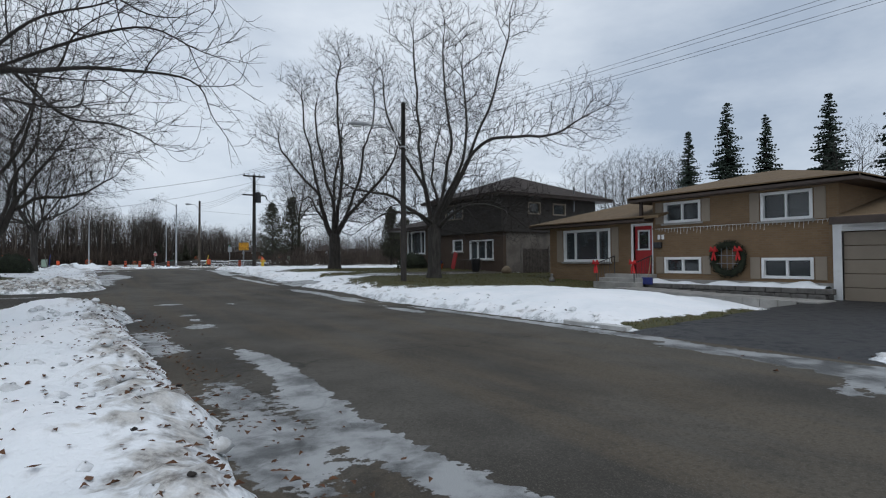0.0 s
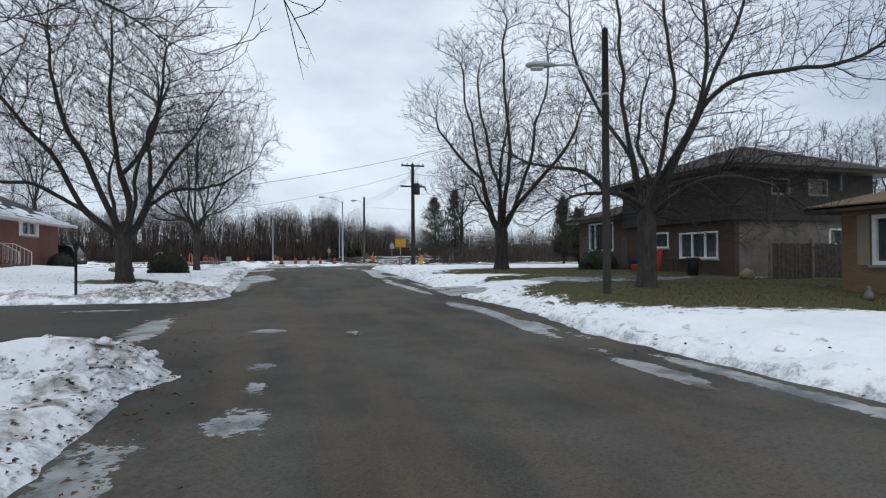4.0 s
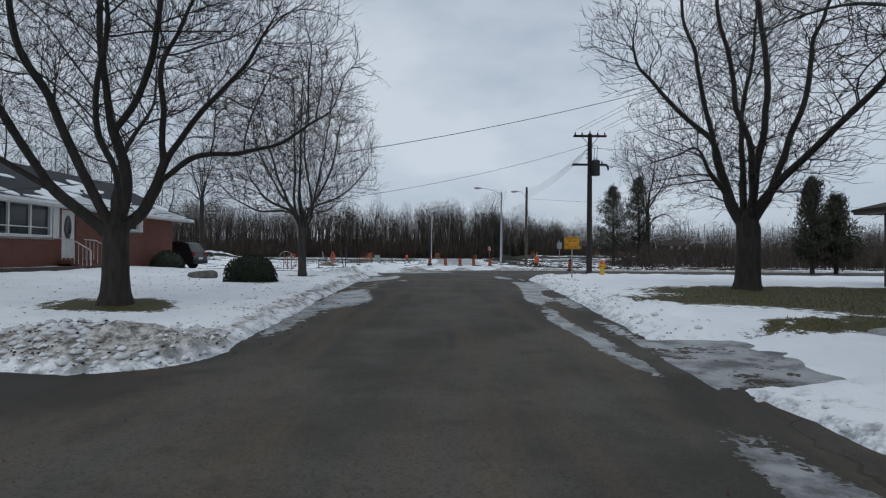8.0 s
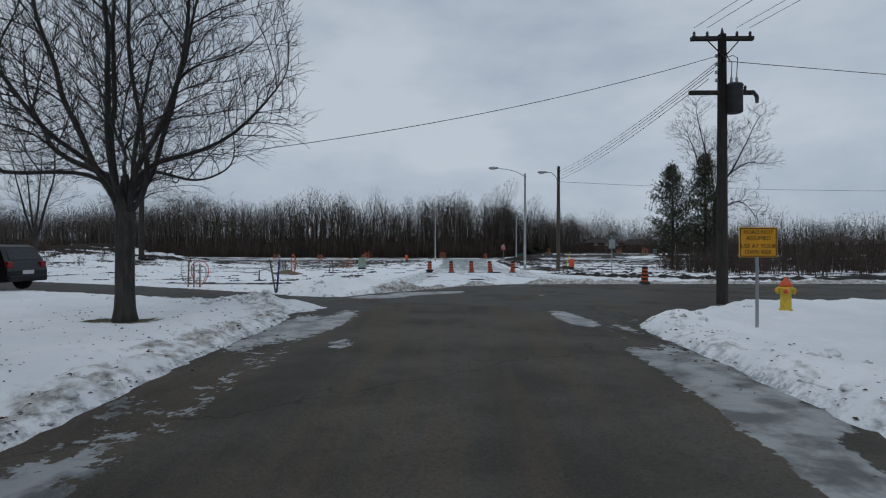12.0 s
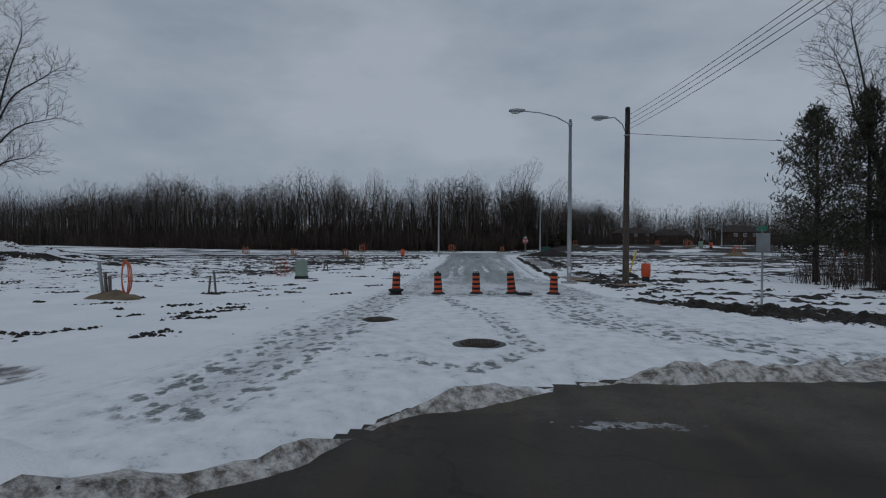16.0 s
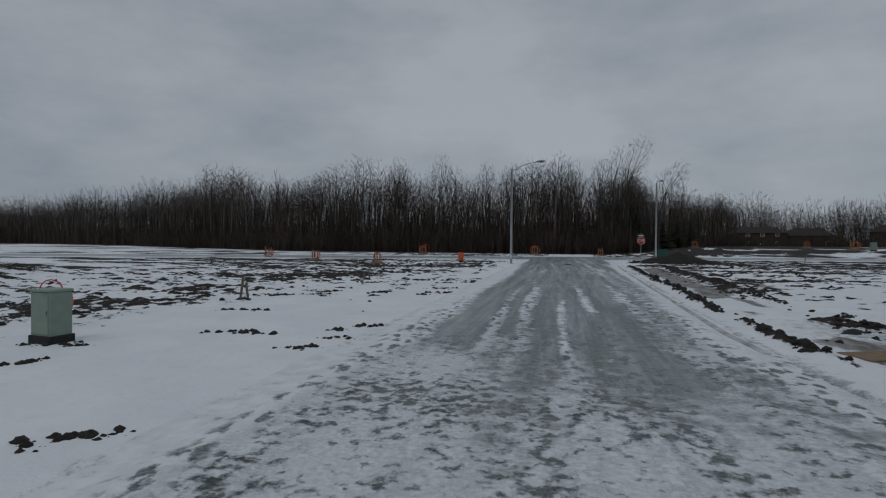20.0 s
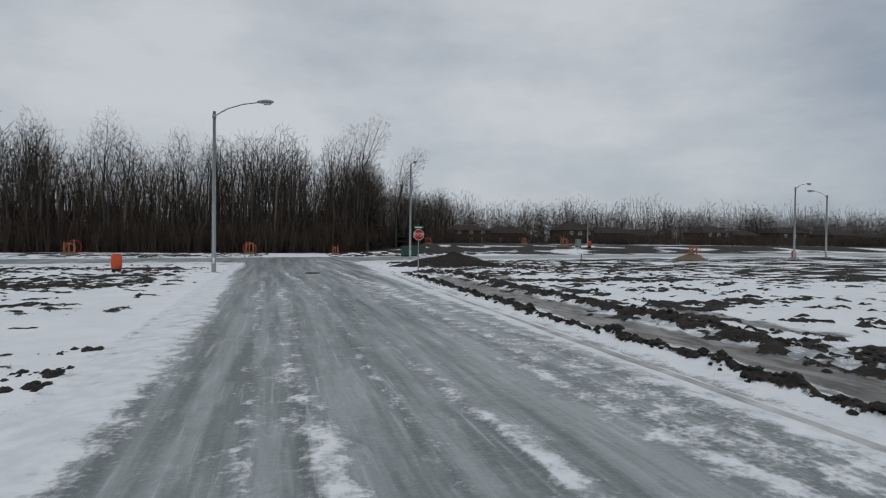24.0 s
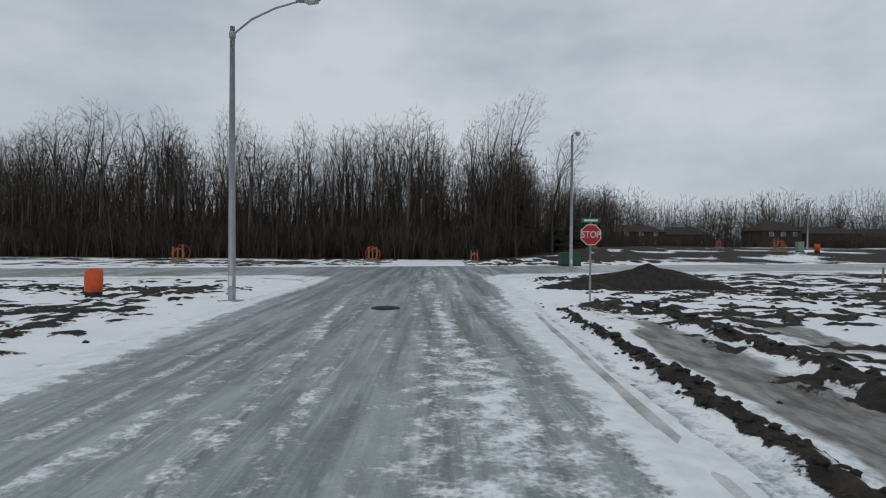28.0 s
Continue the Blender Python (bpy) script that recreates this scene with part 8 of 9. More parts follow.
def street_lamp(at, height, arm, label, group="street lamps", reach=None, rise=0.45):
    """A steel lamp: arm is the direction over the road."""
    t = thing("street_lamp", at, label, "street lamp", group)
    d = Vector((*arm, 0)).normalized()
    L = reach or 2.3
    part("pole", MB().tube([(0, 0, -0.1), (0, 0, height * 0.5), (0, 0, height)], [0.115, 0.095, 0.07], 12), M_GALV, t)
    part("collar", MB().lathe([(0.09, 0), (0.10, 0.02), (0.10, 0.16), (0.08, 0.2)], 12, (0, 0, height - 0.35)), M_GALV, t)
    pts = [Vector((0, 0, height - 0.25)), d * L * 0.3 + Vector((0, 0, height + rise * 0.3)), d * L * 0.65 + Vector((0, 0, height + rise * 0.8)), d * L + Vector((0, 0, height + rise))]
    part("arm", MB().tube(pts, [0.035, 0.03, 0.028, 0.026], 8), M_GALV, t)
    lamp_head(t, pts[-1], d)
    part("base_pad", MB().box(-0.35, -0.35, -0.12, 0.35, 0.35, 0.04, 0.02), M_CONC, t)
    part("door_plate", MB().box(-0.05, -0.125, 0.5, 0.05, -0.105, 0.8, 0.004), M_WHITE, t)
    return t


street_lamp((11.08, 78.74, 0.02), 8.05, (-1, 0.05), "grey steel street lamp beside the barrels")
street_lamp((2.13, 119.95, -0.02), 8.35, (1, -0.35), "grey steel street lamp at the icy road's corner", reach=2.35, rise=0.45)
street_lamp((17.0, 138.0, 0.02), 8.7, (0.45, 1.0), "grey steel street lamp beyond the stop sign", reach=1.6)
street_lamp((60.0, 135.6, 0.3), 7.8, (1, 0.2), "distant grey street lamp over the fields")
street_lamp((66.5, 137.0, 0.3), 7.2, (-1, 0.3), "distant grey street lamp over the fields", reach=1.6)
street_lamp((68.0, 190.0, 1.2), 7.5, (-0.3, 1.0), "distant grey street lamp over the fields", reach=1.6)


def wood_lamp(name, at, height, arm, label, mat, drop=0.6, reach=2.0, g=1.0):
    t = thing(name, at, label, "street lamp", "wooden lamp poles")
    d = Vector((*arm, 0)).normalized()
    part("pole", MB().tube([(0, 0, -0.2), (0, 0, height * 0.5), (0.02, 0, height)], [0.165 * g, 0.145 * g, 0.12 * g], 12), mat, t)
    pts = [Vector((0, 0, height - drop - 0.85)), d * 0.25 * reach + Vector((0, 0, height - drop - 0.30)), d * 0.6 * reach + Vector((0, 0, height - drop + 0.02)), d * reach + Vector((0, 0, height - drop))]
    part("arm", MB().tube(pts, 0.03, 8), M_GALV, t)
    lamp_head(t, pts[-1], d)
    part("band", MB().lathe([(0.14 * g, 0), (0.155 * g, 0.01), (0.155 * g, 0.05), (0.14 * g, 0.06)], 12, (0, 0, height - drop - 0.9)), M_GALV, t)
    part("pole_cap", MB().lathe([(0.12 * g, 0), (0.125 * g, 0.03), (0.05 * g, 0.09)], 10, (0.02, 0, height)), M_DARKMETAL, t)
    return t


wood_lamp("lamp_pole", (12.14, 21.1, gz(12.14, 21.1)), 7.62, (-1, 0.35), "dark wooden lamp pole on the snowy verge", M_POLE, 1.0, 1.55, 0.74)
wood_lamp("lamp_pole", (13.88, 78.9, gz(13.88, 78.9)), 8.6, (-1, 0.05), "brown wooden lamp pole carrying the wires", M_POLE2, 0.45, 1.0)


def utility_pole(at, height):
    t = thing("utility_pole", at, "dark wooden utility pole with crossarms and a transformer", "utility pole")
    part("pole", MB().tube([(0, 0, -0.2), (0, 0, height * 0.5), (0, 0, height)], [0.17, 0.15, 0.12], 12), M_POLE, t)
    for z, x0, x1 in ((height - 0.12, -0.95, 0.95), (height - 1.78, -1.0, 0.95)):
        a = part("crossarm", MB().box(x0, -0.07, z - 0.06, x1, 0.07, z + 0.06, 0.012), M_POLE, t)
        if z > height - 1:
            for x in (-0.85, 0.85):
                part("brace", MB().tube([(x * 0.6, -0.08, z - 0.05), (0, -0.14, z - 0.62)], 0.018, 5), M_POLE, a)
            for x in (-0.85, -0.45, 0.45, 0.85):
                part("insulator", MB().lathe([(0.02, 0), (0.05, 0.04), (0.03, 0.07), (0.05, 0.10), (0.02, 0.16)], 8, (x, 0, z + 0.06)), M_DARKMETAL, a)
        else:
            part("cutout", MB().tube([(0.95, 0, z + 0.02), (1.05, 0, z - 0.12), (1.06, 0, z - 0.32)], [0.05, 0.06, 0.05], 8), M_DARKMETAL, a)
            for x in (0.5, 0.7):
                part("insulator", MB().lathe([(0.02, 0), (0.05, 0.04), (0.03, 0.07), (0.05, 0.10), (0.02, 0.16)], 8, (x, 0, z + 0.06)), M_DARKMETAL, a)
    can = part("transformer", MB().lathe([(0.20, -0.02), (0.25, 0.0), (0.25, 0.78), (0.27, 0.80), (0.24, 0.86), (0.05, 0.92)], 16, (0.30, -0.12, height - 2.42)), M_DARKMETAL, t, "dark cylindrical transformer can")
    for x in (0.22, 0.38):
        part("bushing", MB().lathe([(0.03, 0), (0.05, 0.05), (0.03, 0.10), (0.045, 0.14), (0.02, 0.22)], 8, (x, -0.12, height - 1.54)), M_GALV, can)
    for k in range(4):
        part("spool", MB().lathe([(0.03, 0), (0.055, 0.02), (0.03, 0.05), (0.055, 0.08), (0.03, 0.10)], 8, (-0.17, 0, height - 1.45 + 0.25 * k)), M_GALV, t)
    part("lead", MB().tube([(0.22, -0.12, height - 1.32), (0.25, -0.1, height - 0.9), (0.12, -0.1, height - 0.75), (0.12, 0, height - 0.5)], 0.012, 5), M_BLACK, t)
    part("lead", MB().tube([(0.38, -0.12, height - 1.32), (0.42, -0.1, height - 0.75), (0.3, -0.05, height - 0.65), (0.15, 0, height - 0.7)], 0.012, 5), M_BLACK, t)
    part("pole_pin", MB().lathe([(0.03, 0), (0.05, 0.06), (0.02, 0.2)], 8, (0, 0, height)), M_DARKMETAL, t)


utility_pole((13.41, 49.9, gz(13.41, 49.9)), 8.3)


def wire(a, b, sag, r, label="thin black overhead wire"):
    a, b = Vector(a), Vector(b)
    n = 28
    m = MB().tube([a.lerp(b, i / n) - Vector((0, 0, 4 * sag * (i / n) * (1 - i / n))) for i in range(n + 1)], r, 4, False)
    ob = new("overhead_wire", m.mesh("overhead_wire", M_BLACK))
    return tagged(ob, label, "wire", "overhead wires")


for dx in (-0.85, -0.45, 0.45, 0.85):
    wire((13.41 + dx, 49.9, 8.42), (25.0 + dx, -14.0, 9.6), 0.5, 0.009)
for k, dx in enumerate((-0.25, -0.1, 0.1, 0.3)):
    wire((13.25 + dx, 49.9, 6.85 + 0.25 * k), (13.9 + dx * 0.2, 78.9, 7.55 + 0.25 * k), 0.35, 0.012)
wire((13.41, 49.9, 7.6), (-9.0, 44.5, 3.0), 0.8, 0.009)
wire((13.9, 78.9, 7.4), (75.0, 84.0, 8.0), 0.8, 0.012)
wire((13.5, 49.9, 7.4), (75.0, 62.0, 8.4), 0.5, 0.012)
wire((15.3, 38.8, 8.1), (-8.4, 33.0, 2.7), 0.69, 0.010)
for dy in (0.0, 0.35):
    gw = thing("guy_wire", (15.55, 84.55, 0.0), "steel guy wire with a dark strain insulator", "wire", "guy wires")
    p, q = Vector((0, dy, 0.0)), Vector((-1.65, -5.6, 7.0 + dy))
    part("cable", MB().tube([p, q], 0.010, 5), M_BLACK, gw)
    part("strain_insulator", MB().tube([p.lerp(q, 0.62 - 0.25 * dy), p.lerp(q, 0.645 - 0.25 * dy)], 0.045, 8), M_BLACK, gw)


# ---- signs, hydrant and road furniture ----
def sign_post(name, at, h, label, cat="sign", w=0.03):
    t = thing(name, at, label, cat)
    part("post", MB().tube([(0, 0, -0.2), (0, 0, h)], w, 8), M_GALV, t)
    return t


FACE = Matrix.Rotation(radians(90), 4, "X")


def notice_sign(at):
    t = sign_post("notice_sign", at, 1.45, "orange-yellow road notice sign on a steel post")
    b = part("board", MB().box(-0.36, -0.045, 1.33, 0.36, -0.03, 1.90, 0.006), M_SIGNYEL, t, "orange-yellow notice board")
    m = MB()
    for q in ((-0.34, 1.345, 0.34, 1.36), (-0.34, 1.87, 0.34, 1.885), (-0.34, 1.36, -0.325, 1.87), (0.325, 1.36, 0.34, 1.87)):
        m.box(q[0], -0.049, q[1], q[2], -0.046, q[3])
    part("border", m, M_BLACK, b)
    for i, wds in enumerate(("ROAD NOT", "ASSUMED", "USE AT YOUR", "OWN RISK")):
        text_part("lettering", wds, 0.115, M_BLACK, b, Matrix.Translation((0, -0.049, 1.805 - 0.115 * i - (0.035 if i > 1 else 0))) @ FACE @ Matrix.Scale(0.92, 4, (1, 0, 0)))


notice_sign((10.97, 43.5, gz(10.97, 43.5)))


def stop_sign(at):
    t = sign_post("stop_sign", at, 2.35, "red octagonal stop sign with green street blades", w=0.03)
    oct_ = lambda r, y: [(r * math.cos(radians(22.5 + 45 * k)), y, 1.98 + r * math.sin(radians(22.5 + 45 * k))) for k in range(8)]
    b = part("octagon", MB().poly(oct_(0.325, -0.036), 0.004, (0, -1, 0)), M_WHITE, t, "red stop sign plate with white rim")
    part("red_field", MB().poly(oct_(0.300, -0.041), 0.003, (0, -1, 0)), M_SIGNRED, b)
    text_part("lettering", "STOP", 0.27, M_WHITE, b, Matrix.Translation((0, -0.047, 1.98)) @ FACE @ Matrix.Scale(0.85, 4, (1, 0, 0)), "white lettering")
    for z, m4 in ((2.40, Matrix.Identity(4)), (2.56, Matrix.Rotation(1.35, 4, "Z"))):
        s = part("street_blade", MB().box(-0.28, -0.01, z - 0.07, 0.28, 0.01, z + 0.07, 0.01, m4), M_SIGNGREEN, t, "green street name blade")
        part("name_bar", MB().box(-0.2, -0.014, z - 0.03, 0.2, -0.0105, z + 0.03, 0, m4), M_WHITE, s)


stop_sign((12.85, 119.15, gz(12.85, 119.15)))
t = thing("lamp_post", (-2.9, 26.8, gz(-2.9, 26.8)), "short black garden lamp post with a small lantern", "lamp post")
part("post", MB().tube([(0, 0, -0.2), (0, 0, 1.4)], 0.04, 8), M_BLACK, t)
part("lantern", MB().lathe([(0.05, 1.38), (0.07, 1.42), (0.095, 1.58), (0.11, 1.60), (0.03, 1.70)], 8), M_BLACK, t)
t = sign_post("street_name_post", (15.7, 69.7, gz(15.7, 69.7)), 2.5, "grey post with a green street name plate", w=0.035)
part("street_blade", MB().box(-0.03, -0.3, 2.42, 0.0, 0.3, 2.58, 0.005), M_SIGNGREEN, t)
part("plate", MB().box(-0.22, -0.05, 1.75, 0.22, -0.035, 2.35, 0.005), M_GALV, t)


def hydrant(at):
    t = thing("fire_hydrant", at, "yellow fire hydrant with orange bonnet in the snow", "hydrant")
    part("barrel", MB().lathe([(0.15, -0.1), (0.15, 0.02), (0.12, 0.04), (0.115, 0.48), (0.15, 0.50), (0.15, 0.56)], 16), M_YELLOW, t)
    part("bonnet", MB().lathe([(0.145, 0.56), (0.14, 0.60), (0.10, 0.68), (0.05, 0.72), (0.035, 0.78), (0.02, 0.79)], 16), M_ORANGE, t, "orange bonnet")
    for a in (0, 2.1, 4.2):
        m = Matrix.Rotation(a, 4, "Z") @ Matrix.Translation((0.10, 0, 0.46)) @ Matrix.Rotation(1.5708, 4, "Y")
        n = part("nozzle", MB().lathe([(0.07, 0), (0.07, 0.06), (0.085, 0.065), (0.085, 0.10), (0.04, 0.11)], 12, m=m), M_YELLOW, t)
        part("cap", MB().lathe([(0.06, 0.11), (0.06, 0.13), (0.02, 0.16)], 8, m=m), M_ORANGE, n)


hydrant((13.12, 46.2, gz(13.12, 46.2)))


def channelizer():
    """An upright traffic barrel with bands on a rubber foot."""
    t = thing("traffic_barrel", (0, 0, 0), "orange and black banded traffic barrel on a rubber base", "traffic barrel", "barrels across the road")
    part("base", MB().lathe([(0.26, 0), (0.28, 0.02), (0.27, 0.06), (0.22, 0.08), (0.21, 0.11), (0.17, 0.12)], 22), M_BLACK, t)
    z = 0.11
    for i in range(7):
        h = 0.088
        r0, r1 = 0.170 - 0.045 * z, 0.170 - 0.045 * (z + h)
        part("band", MB().lathe([(r0 - 0.004, z), (r0, z + 0.006), (r1, z + h - 0.006), (r1 - 0.004, z + h)], 22), M_BLACK if i % 2 else M_ORANGE, t, "black band" if i % 2 else "orange reflective band")
        z += h
    part("cap", MB().lathe([(0.136, z), (0.142, z + 0.015), (0.138, z + 0.09), (0.12, z + 0.115), (0.06, z + 0.12)], 20), M_BLACK, t)
    for s in (-1, 1):
        part("handle", MB().tube([(s * 0.02, 0, z + 0.10), (s * 0.025, 0, z + 0.155), (s * 0.07, 0, z + 0.175), (s * 0.112, 0, z + 0.15), (s * 0.115, 0, z + 0.09)], 0.014, 7), M_BLACK, t)
    return t


first = channelizer()
spots = ((3.45, 71.62, 0.02, 1.0), (5.0, 72.06, 0.0, -2.0), (6.44, 72.36, 0.0, -1.0), (7.82, 72.58, -0.05, -5.5), (9.4, 72.53, 0.03, 1.0))
for i, (x, y, _, tilt) in enumerate(spots):
    m = Matrix.Translation((x, y, 0.0)) @ Matrix.Rotation(radians(tilt), 4, "Y") @ Matrix.Rotation(i * 1.3, 4, "Z")
    if i == 0:
        first.matrix_basis = m
    else:
        copy_thing(first, m)
b = copy_thing(first, Matrix.Translation((14.6, 60.2, gz(14.6, 60.2) - 0.02)) @ Matrix.Rotation(0.05, 4, "X"))
tagged(b, "orange and black traffic barrel beside the muddy ditch", "traffic barrel", "barrels across the road")
rb = thing("rubber_collar", (3.45, 71.62, 0.0), "upturned black rubber base round a traffic barrel", "barrel base")
part("ring", MB().lathe([(0.19, -0.02), (0.20, 0.0), (0.195, 0.13), (0.27, 0.19), (0.29, 0.22), (0.28, 0.25), (0.18, 0.27)], 20), M_BLACK, rb)
rf = thing("loose_barrel_base", (8.25, 72.08, 0.03), "loose black rubber barrel base lying on the ice", "barrel base")
part("ring", MB().tube([(0.25 * math.cos(6.283 * k / 20), 0.25 * math.sin(6.283 * k / 20), 0.035) for k in range(21)], 0.045, 8, False), M_BLACK, rf)
part("inner_ring", MB().tube([(0.19 * math.cos(6.283 * k / 20), 0.19 * math.sin(6.283 * k / 20), 0.025) for k in range(21)], 0.025, 7, False), M_BLACK, rf)


def orange_cover(at, rz=0, s=1.0):
    t = thing("orange_utility_cover", at, "bright orange plastic cover over a utility stub", "utility cover", "orange utility covers", rz, s)
    m = MB()
    prof = [(0.20, 0.17), (0.235, 0.20), (0.245, 0.55), (0.235, 0.84), (0.20, 0.90)]
    n = 16
    vs = []
    for r, z in prof:
        for k in range(n):
            a = 6.283 * (k + 0.5) / n
            c, q = math.cos(a), math.sin(a)
            f = r / max(abs(c), abs(q)) ** 0.75
            vs.append((f * c, f * q * 0.8, z + 0.02 * math.sin(3 * a) * (z > 0.8)))
    m.add(vs, [(i * n + k, i * n + (k + 1) % n, (i + 1) * n + (k + 1) % n, (i + 1) * n + k) for i in range(len(prof) - 1) for k in range(n)] + [tuple(range(n))[::-1], tuple(range((len(prof) - 1) * n, len(prof) * n))], True)
    part("cover", m, M_ORANGE, t)
    part("foot", MB().box(-0.20, -0.16, -0.08, 0.20, 0.16, 0.19, 0.02), M_BLACK, t)
    part("strap", MB().box(-0.06, -0.215, 0.89, 0.06, 0.215, 0.92, 0.01), M_ORANGE, t)
    return t


for x, y, w, s in ((-2.5, 120.7, 10, 1.0), (15.3, 80.3, -15, 0.95), (59.0, 175.0, 0, 1.3), (64.0, 139.0, 20, 1.1), (26.0, 116.0, 0, 0.0)):
    if s:
        orange_cover((x, y, gz(x, y)), w, s)


def kiosk(at, rz, label, mat, w=0.52, d=0.42, h=0.95):
    t = thing("utility_box", at, label, "utility box", "utility boxes", rz)
    part("body", MB().box(-w / 2, -d / 2, 0.10, w / 2, d / 2, h, 0.015), mat, t)
    part("lid", MB().box(-w / 2 - 0.02, -d / 2 - 0.02, h, w / 2 + 0.02, d / 2 + 0.02, h + 0.05, 0.015), mat, t)
    part("base", MB().box(-w / 2 - 0.03, -d / 2 - 0.03, -0.1, w / 2 + 0.03, d / 2 + 0.03, 0.15, 0.01), M_BLACK, t)
    part("door", MB().box(-w / 2 + 0.04, -d / 2 - 0.012, 0.18, w / 2 - 0.04, -d / 2 - 0.001, h - 0.05, 0.004), mat, t)
    part("latch", MB().box(w / 2 - 0.10, -d / 2 - 0.03, h * 0.55, w / 2 - 0.07, -d / 2 - 0.012, h * 0.55 + 0.1, 0.004), M_GALV, t)


kiosk((-2.76, 80.0, gz(-2.76, 80.0)), -8, "pale green telecom box standing in the snow", M_BOXGREEN)
kiosk((19.0, 146.5, 0.02), 5, "dark green transformer box on a concrete pad", M_DKGREEN, 1.5, 1.1, 1.05)
kiosk((57.0, 175.5, gz(57, 175.5)), 0, "pale green telecom box among orange conduits", M_BOXGREEN, 0.8, 0.6, 1.4)


def mound(t, rx, ry, h, mat, seed=0, name="soil", y0=0.0, x0=0.0):
    r = random.Random(seed)
    n, k = 22, 7
    m = MB()
    for j in range(k + 1):
        f = j / k
        for i in range(n):
            a = 6.283 * i / n
            q = (1 - f) * (1 + 0.22 * math.sin(2 * a + seed) + 0.12 * math.sin(5 * a + 2 * seed)) + 0.001
            m.v.append((x0 + rx * q * math.cos(a), y0 + ry * q * math.sin(a), h * (f ** 0.8) * (1 + r.uniform(-0.14, 0.14)) + r.uniform(-0.03, 0.03) - 0.08 * (j == 0)))
        if j:
            for i in range(n):
                m.f.append(((j - 1) * n + i, (j - 1) * n + (i + 1) % n, j * n + (i + 1) % n, j * n + i)), m.s.append(True)
    return part(name, m, mat, t)


def conduits(at, seed, s=1.0, loops=3, colours=None, bare=False, label="coils of orange conduit on a stake in a small mound"):
    r = random.Random(seed)
    t = thing("conduit_stub", at, label, "conduit", "conduit stubs", rz=r.uniform(-25, 25), scale=s)
    if not bare:
        mound(t, 0.75, 0.6, 0.22, M_SAND, seed)
    wide = 0.025 if bare else 0.04
    for i in range(3):
        x = -0.35 + 0.3 * i
        part("stake", MB().box(x - wide, -wide, -0.1, x + wide, wide, r.uniform(0.8, 1.15), 0.006, Matrix.Rotation(r.uniform(-0.06, 0.06), 4, "Y")), M_WOOD, t)
    for i in range(loops):
        R, w = r.uniform(0.30, 0.45) * (1.2 if bare else 1.0), r.uniform(-0.15, 0.25)
        pts = [(w + R * math.cos(a), 0.10 * i - 0.1 + 0.06 * math.sin(2 * a), 0.12 + R + R * 1.15 * math.sin(a)) for a in [math.radians(-70 + 320 * k / 18) for k in range(19)]]
        part("coil", MB().tube(pts, 0.016 if bare else 0.022, 7), (colours or (M_ORANGE2, M_ORANGE, M_REDCLOTH))[i % 3], t, "bent orange conduit")


conduits((-5.9, 56.2, gz(-5.9, 56.2)), 1, 1.05, 4, (M_LENS, M_LENS, M_REDCLOTH), True, "coils of pale and red conduit tied to wooden stakes")
conduits((-4.4, 81.6, gz(-4.4, 81.6)), 3, 0.85, 2, (M_REDCLOTH, M_ORANGE2, M_REDCLOTH), True, "thin red conduits on a sandy mound by the box")
for i, (x, y, s) in enumerate(((-13.7, 150.5, 1.35), (2.6, 154.0, 1.35), (45.5, 134.5, 1.4), (54.5, 176.0, 1.7), (-8.5, 115.0, 0.9), (50.0, 183.0, 1.2), (30.0, 178.0, 1.2), (-26.0, 128.0, 1.2), (-16.0, 119.0, 1.0), (12.0, 153.5, 1.0))):
    conduits((x, y, gz(x, y)), 10 + i, s, 3)


def stakes(at, seed, n, label, mat, h=0.8):
    r = random.Random(seed)
    t = thing("survey_stakes", at, label, "stakes", "survey stakes")
    for i in range(n):
        x = 0.28 * (i - (n - 1) / 2)
        part("stake", MB().box(x - 0.03, -0.03, -0.15, x + 0.03, 0.03, h * r.uniform(0.75, 1.1), 0.005, Matrix.Rotation(r.uniform(-0.16, 0.16), 4, "Y")), mat, t)
    mound(t, 0.28, 0.22, 0.08, M_BLACKSOIL, seed)


M_BLACKSOIL = plain("dark_wet_soil", (0.028, 0.023, 0.019), 0.95, vary=0.45, scale=5, bump=0.9, fine=30)
stakes((-3.5, 71.5, gz(-3.5, 71.5)), 1, 2, "two short grey stakes in the snow", M_GREYWOOD, 0.85)
stakes((-3.45, 87.4, gz(-3.45, 87.4)), 2, 2, "two short grey stakes in the snow", M_GREYWOOD, 0.7)
stakes((-5.0, 61.4, gz(-5, 61.4)), 3, 1, "single grey stake in the snow", M_GREYWOOD, 0.7)
stakes((-3.0, 97.5, gz(-3, 97.5)), 4, 2, "two short grey stakes in dark soil", M_GREYWOOD, 0.6)
stakes((28.0, 127.0, gz(28, 127)), 5, 1, "single pale stake in muddy ground", M_WOOD, 0.9)
t = thing("black_hose", (-5.0, 61.35, gz(-5, 61.35)), "thin black hose arching from a stake to the snow", "hose")
part("tube", MB().tube([(0.03, 0, 0.5), (0.35, 0, 0.62), (0.8, 0.05, 0.42), (1.2, 0.1, 0.0)], 0.018, 6), M_BLACK, t)
